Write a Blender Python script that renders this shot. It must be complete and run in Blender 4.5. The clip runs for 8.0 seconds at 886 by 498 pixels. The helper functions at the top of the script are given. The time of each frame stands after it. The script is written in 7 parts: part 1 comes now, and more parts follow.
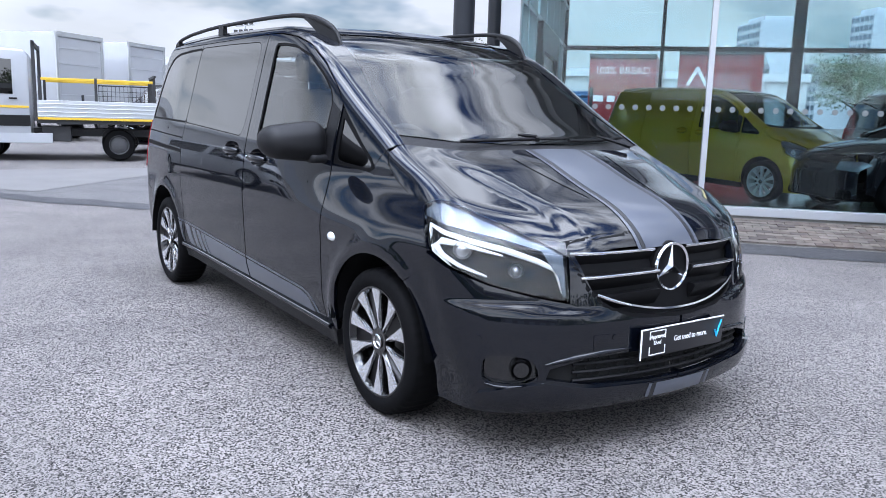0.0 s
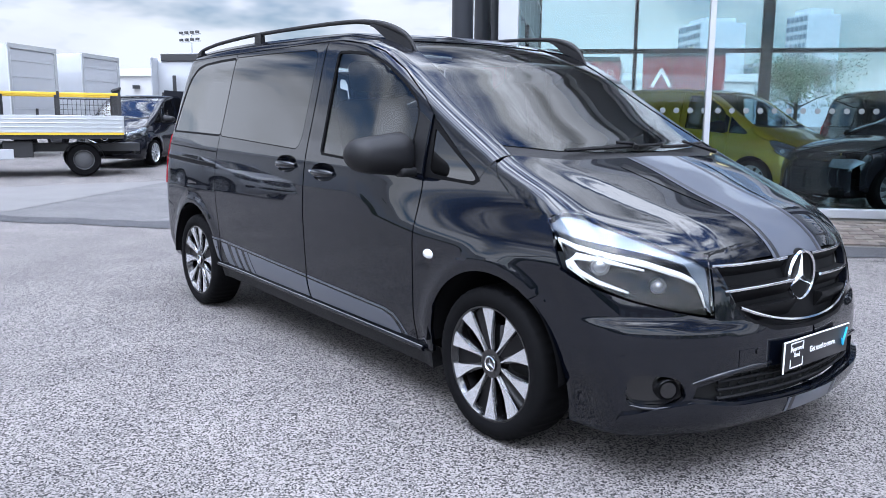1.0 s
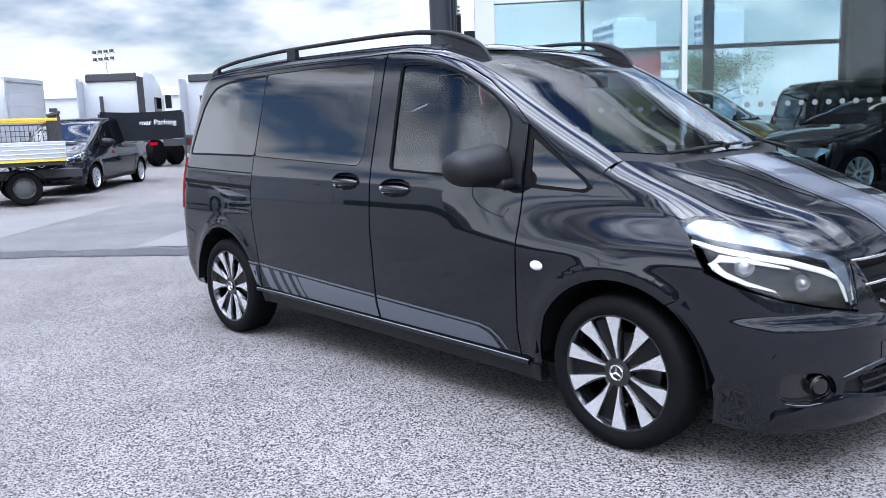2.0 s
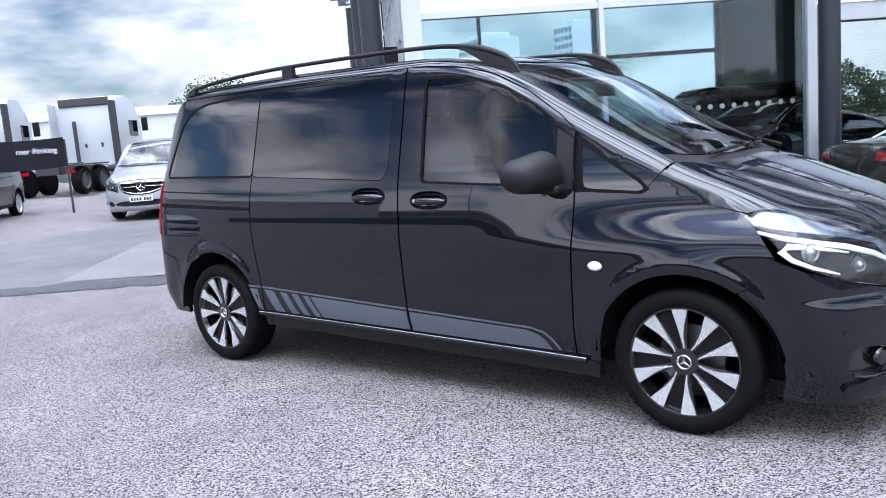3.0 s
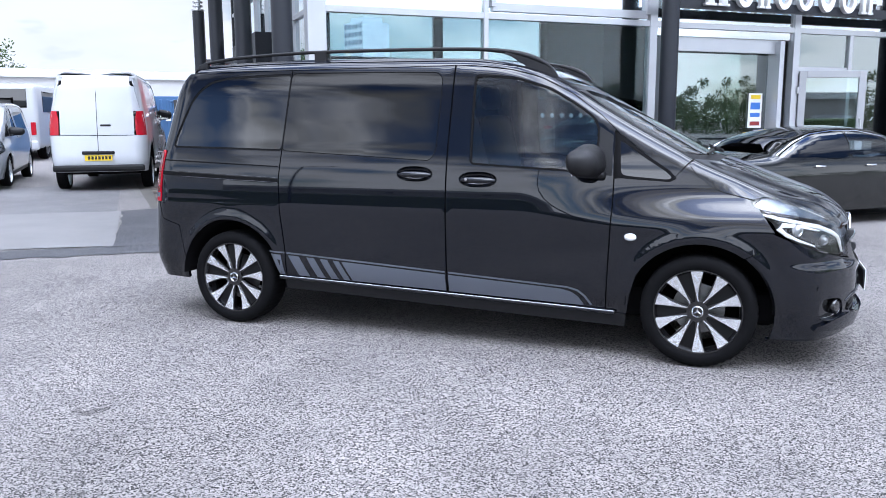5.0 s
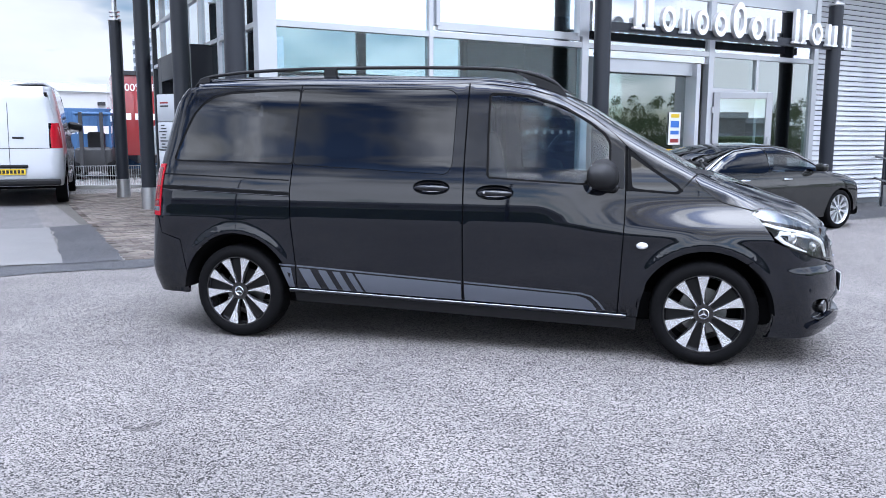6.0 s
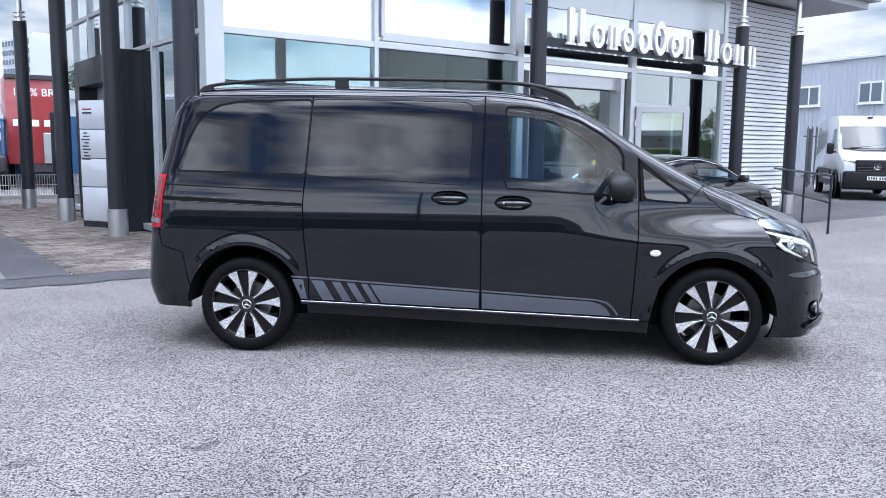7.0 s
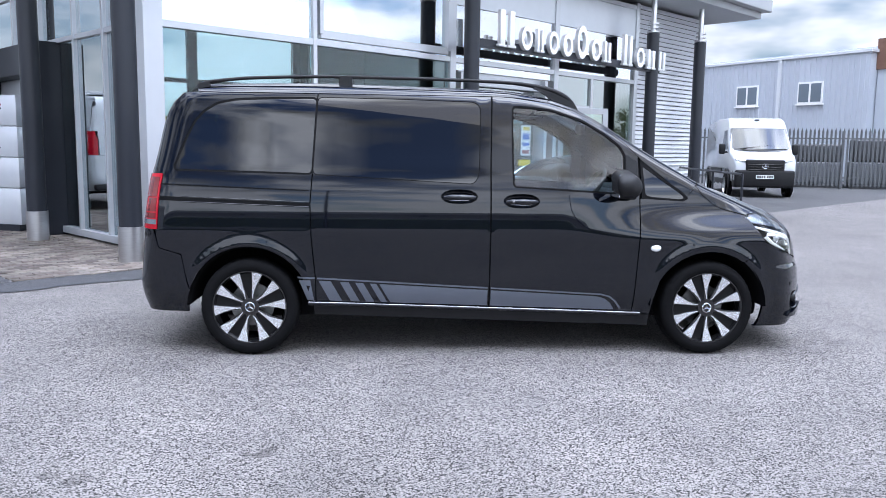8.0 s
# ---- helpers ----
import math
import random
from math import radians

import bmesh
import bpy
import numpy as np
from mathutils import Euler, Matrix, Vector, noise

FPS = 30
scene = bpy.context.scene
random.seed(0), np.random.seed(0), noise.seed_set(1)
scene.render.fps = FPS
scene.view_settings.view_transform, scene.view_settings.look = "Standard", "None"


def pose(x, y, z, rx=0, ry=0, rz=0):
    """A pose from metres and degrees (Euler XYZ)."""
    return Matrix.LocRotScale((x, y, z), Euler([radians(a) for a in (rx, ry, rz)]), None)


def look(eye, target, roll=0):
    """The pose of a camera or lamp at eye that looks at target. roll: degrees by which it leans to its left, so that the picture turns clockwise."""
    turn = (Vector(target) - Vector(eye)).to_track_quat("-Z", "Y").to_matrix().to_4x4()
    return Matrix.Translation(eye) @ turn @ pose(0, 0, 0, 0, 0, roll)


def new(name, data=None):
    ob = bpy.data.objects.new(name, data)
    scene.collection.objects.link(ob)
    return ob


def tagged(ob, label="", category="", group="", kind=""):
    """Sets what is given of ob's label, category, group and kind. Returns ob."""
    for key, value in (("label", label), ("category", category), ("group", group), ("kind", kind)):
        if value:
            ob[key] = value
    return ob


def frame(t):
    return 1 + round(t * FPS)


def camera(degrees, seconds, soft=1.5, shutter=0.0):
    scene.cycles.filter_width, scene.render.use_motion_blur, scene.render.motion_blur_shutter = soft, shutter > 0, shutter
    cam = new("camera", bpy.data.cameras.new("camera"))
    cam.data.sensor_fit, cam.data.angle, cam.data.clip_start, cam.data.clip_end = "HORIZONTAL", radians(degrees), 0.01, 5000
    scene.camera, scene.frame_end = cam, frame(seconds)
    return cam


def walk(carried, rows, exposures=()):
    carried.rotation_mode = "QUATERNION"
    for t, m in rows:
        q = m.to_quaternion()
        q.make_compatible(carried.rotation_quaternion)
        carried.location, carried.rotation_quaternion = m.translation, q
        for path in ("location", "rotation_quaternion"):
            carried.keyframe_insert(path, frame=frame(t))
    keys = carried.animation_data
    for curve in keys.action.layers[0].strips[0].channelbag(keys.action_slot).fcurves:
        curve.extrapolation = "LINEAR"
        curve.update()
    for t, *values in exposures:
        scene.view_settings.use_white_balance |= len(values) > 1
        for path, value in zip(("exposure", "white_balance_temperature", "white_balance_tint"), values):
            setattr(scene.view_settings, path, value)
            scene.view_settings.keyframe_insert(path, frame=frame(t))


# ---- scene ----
cam = camera(58.4, 8.0, 0.9)
METRES, EYE, TILT, LEAN, TURN = 6.65, 1.3255, 0.0, 0.0, 54.95
ROWS = [
    (0.0, 0.0, 0.0, 0.0, 0.25, -9.33, -1.49),
    (0.5, -0.0495, 0.0175, 0.0023, -1.62, -9.16, -1.16),
    (1.0, -0.105, 0.0318, 0.0012, -3.63, -8.89, -0.27),
    (1.5, -0.1634, 0.0434, 0.005, -6.16, -8.69, 1.04),
    (2.0, -0.2237, 0.0589, 0.0061, -9.34, -8.49, 2.47),
    (3.5, -0.4136, 0.0872, 0.0138, -23.45, -8.08, 4.18),
    (4.0, -0.4795, 0.0888, 0.0159, -27.34, -8.62, 2.27),
    (4.5, -0.5449, 0.0832, 0.0154, -30.81, -9.13, 1.14),
    (6.0, -0.722, 0.1392, 0.0169, -42.1, -8.02, 0.17),
    (6.5, -0.768, 0.1848, 0.0175, -46.01, -7.59, -0.04),
    (7.0, -0.8195, 0.2258, 0.0185, -50.06, -7.32, -0.23),
    (7.5, -0.8571, 0.273, 0.0172, -54.1, -7.24, -0.31),
    (8.0, -0.8981, 0.3239, 0.0174, -58.23, -7.31, -0.41),
]
walk(cam, [(t, pose(0, 0, 0, 0, -0.35, 0) @ pose(4.604, -2.684, EYE, TILT, LEAN, TURN) @ pose(METRES * x, METRES * y, METRES * z, 90 + pitch, roll, yaw)) for t, x, y, z, yaw, pitch, roll in ROWS],
     exposures=[(0.0, -0.15), (1.0, -0.03), (2.0, 0.09), (3.5, 0.08), (5.0, 0.04), (6.5, 0.0), (8.0, -0.03)])

# ---- light ----
SUN_EL, SUN_AZ = 58.0, 150.0
world = bpy.data.worlds.new("sky")
scene.world = world
world.use_nodes = True


def build_sky():
    """Broken cloud over pale blue: bright towards the horizon, grey undersides higher up, brighter on the sun's side."""
    nt = world.node_tree
    nt.nodes.clear()
    N, L = nt.nodes.new, nt.links.new

    def ramp_of(src, stops):
        r = N("ShaderNodeValToRGB")
        e = r.color_ramp.elements
        while len(e) < len(stops):
            e.new(0.5)
        for k, (at, v) in zip(e, stops):
            k.position, k.color = at, ((v, v, v, 1) if isinstance(v, float) else (*v, 1))
        L(src, r.inputs["Fac"])
        return r.outputs["Color"]

    def noise_of(src, size, detail, rough):
        n = N("ShaderNodeTexNoise")
        n.inputs["Scale"].default_value, n.inputs["Detail"].default_value, n.inputs["Roughness"].default_value = size, detail, rough
        L(src, n.inputs["Vector"])
        return n.outputs["Fac"]

    def added(a, b):
        m = N("ShaderNodeMath")
        L(a, m.inputs[0])
        L(b, m.inputs[1])
        return m.outputs[0]

    def mixed(kind, fac, a, b):
        m = N("ShaderNodeMixRGB")
        m.blend_type = kind
        if isinstance(fac, float):
            m.inputs[0].default_value = fac
        else:
            L(fac, m.inputs[0])
        for k, v in ((1, a), (2, b)):
            if isinstance(v, tuple):
                m.inputs[k].default_value = (*v, 1)
            else:
                L(v, m.inputs[k])
        return m.outputs["Color"]

    out, bg = N("ShaderNodeOutputWorld"), N("ShaderNodeBackground")
    sky = N("ShaderNodeTexSky")
    sky.sky_type, sky.sun_disc = "NISHITA", False
    sky.sun_elevation, sky.sun_rotation = radians(SUN_EL), radians(SUN_AZ)
    sky.air_density, sky.dust_density = 1.0, 1.5
    tc, mp, high = N("ShaderNodeTexCoord"), N("ShaderNodeMapping"), N("ShaderNodeSeparateXYZ")
    mp.inputs["Scale"].default_value = (1.0, 1.0, 2.9)
    L(tc.outputs["Generated"], mp.inputs["Vector"])
    L(tc.outputs["Generated"], high.inputs["Vector"])
    z, v = high.outputs["Z"], mp.outputs["Vector"]
    cover = added(noise_of(v, 5.0, 4, 0.5), ramp_of(z, ((0.0, 0.12), (0.18, 0.09), (0.30, 0.07), (0.5, 0.02), (0.8, 0.05))))
    amount = ramp_of(cover, ((0.44, 0.0), (0.60, 1.0)))
    tone = ramp_of(noise_of(v, 5.2, 5, 0.48), ((0.42, 0.0), (0.58, 1.0)))
    under = mixed("MULTIPLY", 1.0, (9.5, 10.3, 11.8), ramp_of(z, ((0.0, 1.0), (0.17, 0.94), (0.27, 0.58), (0.35, 0.50), (0.44, 0.28), (0.55, 0.36), (0.75, 0.55))))
    cloud = mixed("MIX", tone, under, (10.2, 11.1, 13.1))
    blue = mixed("MULTIPLY", 1.0, sky.outputs["Color"], ramp_of(z, ((0.0, (1.0, 1.12, 1.28)), (0.22, (0.78, 0.94, 1.16)), (0.42, (0.30, 0.38, 0.56)), (1.0, (0.30, 0.42, 0.68)))))
    whole = mixed("MIX", amount, blue, cloud)
    lift = ramp_of(z, ((0.0, 0.61), (0.18, 0.62), (0.35, 0.60), (0.45, 0.36), (0.54, 0.42), (0.66, 1.4), (0.80, 3.9), (1.0, 4.1)))
    whole = mixed("MULTIPLY", 1.0, whole, lift)
    # brighter towards the sun
    dot, near, scale = N("ShaderNodeVectorMath"), N("ShaderNodeMapRange"), N("ShaderNodeVectorMath")
    dot.operation, scale.operation = "DOT_PRODUCT", "SCALE"
    dot.inputs[1].default_value = (math.sin(radians(SUN_AZ)), math.cos(radians(SUN_AZ)), 0)
    near.inputs["From Min"].default_value, near.inputs["From Max"].default_value = -0.65, 0.9
    near.inputs["To Min"].default_value, near.inputs["To Max"].default_value = 1.0, 3.0
    L(tc.outputs["Generated"], dot.inputs[0])
    L(dot.outputs["Value"], near.inputs["Value"])
    L(whole, scale.inputs[0])
    L(near.outputs["Result"], scale.inputs["Scale"])
    L(scale.outputs["Vector"], bg.inputs["Color"])
    bg.inputs["Strength"].default_value = 0.15
    L(bg.outputs["Background"], out.inputs["Surface"])


build_sky()
sun = new("sun", bpy.data.lights.new("sun", "SUN"))
sun.data.energy, sun.data.angle, sun.data.color = 0.95, radians(70), (1.0, 0.98, 0.95)
sun.matrix_world = look((0, 0, 30), (30 * math.sin(radians(SUN_AZ + 180)) / math.tan(radians(SUN_EL)), 30 * math.cos(radians(SUN_AZ + 180)) / math.tan(radians(SUN_EL)), 0))


# ---- materials ----
def material(name, color, rough=0.5, metal=0.0, coat=0.0, vary=0.15, scale=6.0, fine=0.0, fine_scale=120.0, bump=0.0, bump_scale=200.0, spec=0.5, emit=None, rough_vary=0.0, coords="Object", stretch=(1, 1, 1), coat_rough=0.02, coat_ior=1.5):
    """A surface with variation at two scales, grain and relief."""
    m = bpy.data.materials.new(name)
    m.use_nodes = True
    nt = m.node_tree
    N, L = nt.nodes.new, nt.links.new
    b = nt.nodes["Principled BSDF"]
    b.inputs["Roughness"].default_value, b.inputs["Metallic"].default_value = rough, metal
    b.inputs["Coat Weight"].default_value, b.inputs["Coat Roughness"].default_value = coat, coat_rough
    b.inputs["Specular IOR Level"].default_value = spec
    b.inputs["Coat IOR"].default_value = coat_ior
    tc, mp = N("ShaderNodeTexCoord"), N("ShaderNodeMapping")
    mp.inputs["Scale"].default_value = stretch
    L(tc.outputs[coords], mp.inputs["Vector"])

    def noise_at(s, detail=4.0):
        n = N("ShaderNodeTexNoise")
        n.inputs["Scale"].default_value, n.inputs["Detail"].default_value = s, detail
        L(mp.outputs["Vector"], n.inputs["Vector"])
        return n.outputs["Fac"]

    def scaled(src, amount, base=1.0):
        a = N("ShaderNodeMath")
        a.operation = "MULTIPLY_ADD"
        a.inputs[1].default_value, a.inputs[2].default_value = 2 * amount, base - amount
        L(src, a.inputs[0])
        return a.outputs[0]

    value = scaled(noise_at(scale), vary)
    if fine:
        mul = N("ShaderNodeMath")
        mul.operation = "MULTIPLY"
        L(value, mul.inputs[0])
        L(scaled(noise_at(fine_scale, 2), fine), mul.inputs[1])
        value = mul.outputs[0]
    tint = N("ShaderNodeVectorMath")
    tint.operation = "SCALE"
    tint.inputs[0].default_value = color[:3]
    L(value, tint.inputs["Scale"])
    L(tint.outputs["Vector"], b.inputs["Base Color"])
    if rough_vary:
        L(scaled(noise_at(scale * 1.7), rough_vary, rough), b.inputs["Roughness"])
    if bump:
        bp = N("ShaderNodeBump")
        bp.inputs["Strength"].default_value, bp.inputs["Distance"].default_value = bump, 0.004
        L(noise_at(bump_scale, 3), bp.inputs["Height"])
        L(bp.outputs["Normal"], b.inputs["Normal"])
    if emit:
        b.inputs["Emission Color"].default_value = (*emit[:3], 1)
        b.inputs["Emission Strength"].default_value = emit[3]
    return m


def glass(name, tint, ior=1.5, base=0.0, rough=0.0, gloss=(1, 1, 1)):
    """A thin pane: tinted see-through with mirror gloss."""
    m = bpy.data.materials.new(name)
    m.use_nodes = True
    nt = m.node_tree
    nt.nodes.clear()
    N, L = nt.nodes.new, nt.links.new
    out, mix, tr, gl, fr = N("ShaderNodeOutputMaterial"), N("ShaderNodeMixShader"), N("ShaderNodeBsdfTransparent"), N("ShaderNodeBsdfGlossy"), N("ShaderNodeFresnel")
    tr.inputs["Color"].default_value = (*tint, 1)
    gl.inputs["Roughness"].default_value = rough
    gl.inputs["Color"].default_value = (*gloss, 1)
    fr.inputs["IOR"].default_value = ior
    add = N("ShaderNodeMath")
    add.operation, add.use_clamp = "ADD", True
    add.inputs[1].default_value = base
    L(fr.outputs["Fac"], add.inputs[0])
    L(add.outputs[0], mix.inputs["Fac"])
    L(tr.outputs["BSDF"], mix.inputs[1])
    L(gl.outputs["BSDF"], mix.inputs[2])
    L(mix.outputs["Shader"], out.inputs["Surface"])
    return m


def asphalt_material(name, light, dark, worn, stains=()):
    """Surface dressing of pale chippings in dark binder, with stains."""
    m = bpy.data.materials.new(name)
    m.use_nodes = True
    nt = m.node_tree
    N, L = nt.nodes.new, nt.links.new
    b = nt.nodes["Principled BSDF"]
    b.inputs["Roughness"].default_value = 0.85
    b.inputs["Specular IOR Level"].default_value = 0.3
    tc = N("ShaderNodeTexCoord")
    vo = N("ShaderNodeTexVoronoi")
    vo.inputs["Scale"].default_value = 150
    vo.inputs["Randomness"].default_value = 1.0
    n0, n1, n2, n3 = (N("ShaderNodeTexNoise") for _ in range(4))
    for n, s, d in ((n0, 120, 3), (n1, 5.0, 5), (n2, 0.35, 5), (n3, 1.4, 4)):
        n.inputs["Scale"].default_value, n.inputs["Detail"].default_value = s, d
        L(tc.outputs["Object"], n.inputs["Vector"])
    L(tc.outputs["Object"], vo.inputs["Vector"])
    sep = N("ShaderNodeSeparateColor")
    L(vo.outputs["Color"], sep.inputs["Color"])
    chip = N("ShaderNodeValToRGB")
    e = chip.color_ramp.elements
    e[0].position, e[0].color = 0.12, (*dark, 1)
    e[1].position, e[1].color = 0.72, (*light, 1)
    mid = e.new(0.4)
    mid.color = tuple(0.5 * (a + c) for a, c in zip(light, dark)) + (1,)
    add = N("ShaderNodeMath")
    add.operation = "MULTIPLY_ADD"
    add.inputs[1].default_value = 0.95
    L(sep.outputs[0], add.inputs[0])
    half = N("ShaderNodeMath")
    half.operation = "MULTIPLY_ADD"
    half.inputs[1].default_value, half.inputs[2].default_value = 0.80, -0.40
    L(n0.outputs["Fac"], half.inputs[0])
    L(half.outputs[0], add.inputs[2])
    L(add.outputs[0], chip.inputs["Fac"])
    stain = N("ShaderNodeValToRGB")
    stain.color_ramp.elements[0].position, stain.color_ramp.elements[1].position = 0.30, 0.62
    stain.color_ramp.elements[0].color = (worn, worn, worn, 1)
    L(n2.outputs["Fac"], stain.inputs["Fac"])
    patch = N("ShaderNodeValToRGB")
    patch.color_ramp.elements[0].position, patch.color_ramp.elements[1].position = 0.25, 0.7
    patch.color_ramp.elements[0].color, patch.color_ramp.elements[1].color = (0.86, 0.86, 0.87, 1), (1.06, 1.06, 1.05, 1)
    L(n3.outputs["Fac"], patch.inputs["Fac"])
    m1, m2 = N("ShaderNodeMixRGB"), N("ShaderNodeMixRGB")
    for mm in (m1, m2):
        mm.blend_type = "MULTIPLY"
        mm.inputs[0].default_value = 1
    L(chip.outputs["Color"], m1.inputs[1])
    L(stain.outputs["Color"], m1.inputs[2])
    L(m1.outputs["Color"], m2.inputs[1])
    L(patch.outputs["Color"], m2.inputs[2])
    last = m2.outputs["Color"]
    for cx, cy, rx, ry, depth in stains:
        mp, gr, nz, ad, rp, mm = N("ShaderNodeMapping"), N("ShaderNodeVectorMath"), N("ShaderNodeTexNoise"), N("ShaderNodeMath"), N("ShaderNodeValToRGB"), N("ShaderNodeMixRGB")
        mp.inputs["Location"].default_value, mp.inputs["Scale"].default_value = (-cx / rx, -cy / ry, 0), (1 / rx, 1 / ry, 0)
        gr.operation, ad.operation, mm.blend_type = "LENGTH", "MULTIPLY_ADD", "MULTIPLY"
        nz.inputs["Scale"].default_value, nz.inputs["Detail"].default_value = 7, 6
        ad.inputs[1].default_value = 1.6
        rp.color_ramp.elements[0].position, rp.color_ramp.elements[1].position = 0.95, 1.55
        rp.color_ramp.elements[0].color, rp.color_ramp.elements[1].color = (depth, depth, depth, 1), (1, 1, 1, 1)
        mm.inputs[0].default_value = 1
        L(tc.outputs["Object"], mp.inputs["Vector"])
        L(tc.outputs["Object"], nz.inputs["Vector"])
        L(mp.outputs["Vector"], gr.inputs[0])
        L(nz.outputs["Fac"], ad.inputs[0])
        L(gr.outputs["Value"], ad.inputs[2])
        L(ad.outputs[0], rp.inputs["Fac"])
        L(last, mm.inputs[1])
        L(rp.outputs["Color"], mm.inputs[2])
        last = mm.outputs["Color"]
    L(last, b.inputs["Base Color"])
    bp = N("ShaderNodeBump")
    bp.inputs["Strength"].default_value, bp.inputs["Distance"].default_value = 0.5, 0.006
    L(vo.outputs["Distance"], bp.inputs["Height"])
    bp.invert = True
    L(bp.outputs["Normal"], b.inputs["Normal"])
    return m


def brick_material():
    """Weathered brown pavers: each its own tone, with dirt spread across them."""
    m = bpy.data.materials.new("brick_paver")
    m.use_nodes = True
    nt = m.node_tree
    N, L = nt.nodes.new, nt.links.new
    b = nt.nodes["Principled BSDF"]
    b.inputs["Roughness"].default_value, b.inputs["Specular IOR Level"].default_value = 0.88, 0.25
    geo, info, tone, add = N("ShaderNodeNewGeometry"), N("ShaderNodeObjectInfo"), N("ShaderNodeValToRGB"), N("ShaderNodeMath")
    frac = N("ShaderNodeMath")
    frac.operation = "FRACT"
    L(geo.outputs["Random Per Island"], add.inputs[0])
    L(info.outputs["Random"], add.inputs[1])
    L(add.outputs[0], frac.inputs[0])
    e = tone.color_ramp.elements
    e[0].position, e[0].color = 0.0, (0.125, 0.108, 0.098, 1)
    e[1].position, e[1].color = 1.0, (0.28, 0.24, 0.21, 1)
    for p, c in ((0.35, (0.195, 0.157, 0.135, 1)), (0.7, (0.225, 0.198, 0.177, 1))):
        k = e.new(p)
        k.color = c
    L(frac.outputs[0], tone.inputs["Fac"])
    last = tone.outputs["Color"]
    for scale, detail, lo, hi, dark in ((1.1, 5, 0.35, 0.62, 0.55), (9.0, 4, 0.30, 0.6, 0.72), (150.0, 2, 0.3, 0.7, 0.7)):
        n, r, mm = N("ShaderNodeTexNoise"), N("ShaderNodeValToRGB"), N("ShaderNodeMixRGB")
        n.inputs["Scale"].default_value, n.inputs["Detail"].default_value = scale, detail
        r.color_ramp.elements[0].position, r.color_ramp.elements[1].position = lo, hi
        r.color_ramp.elements[0].color = (dark, dark, dark, 1)
        mm.blend_type = "MULTIPLY"
        mm.inputs[0].default_value = 1
        L(geo.outputs["Position"], n.inputs["Vector"])
        L(n.outputs["Fac"], r.inputs["Fac"])
        L(last, mm.inputs[1])
        L(r.outputs["Color"], mm.inputs[2])
        last = mm.outputs["Color"]
    L(last, b.inputs["Base Color"])
    return m


def paint(name, color, flake=0.35, rough=0.32, spec=0.5):
    return material(name, color, rough, flake, 1.0, 0.05, 2.0, 0.08, 900.0, spec=spec)


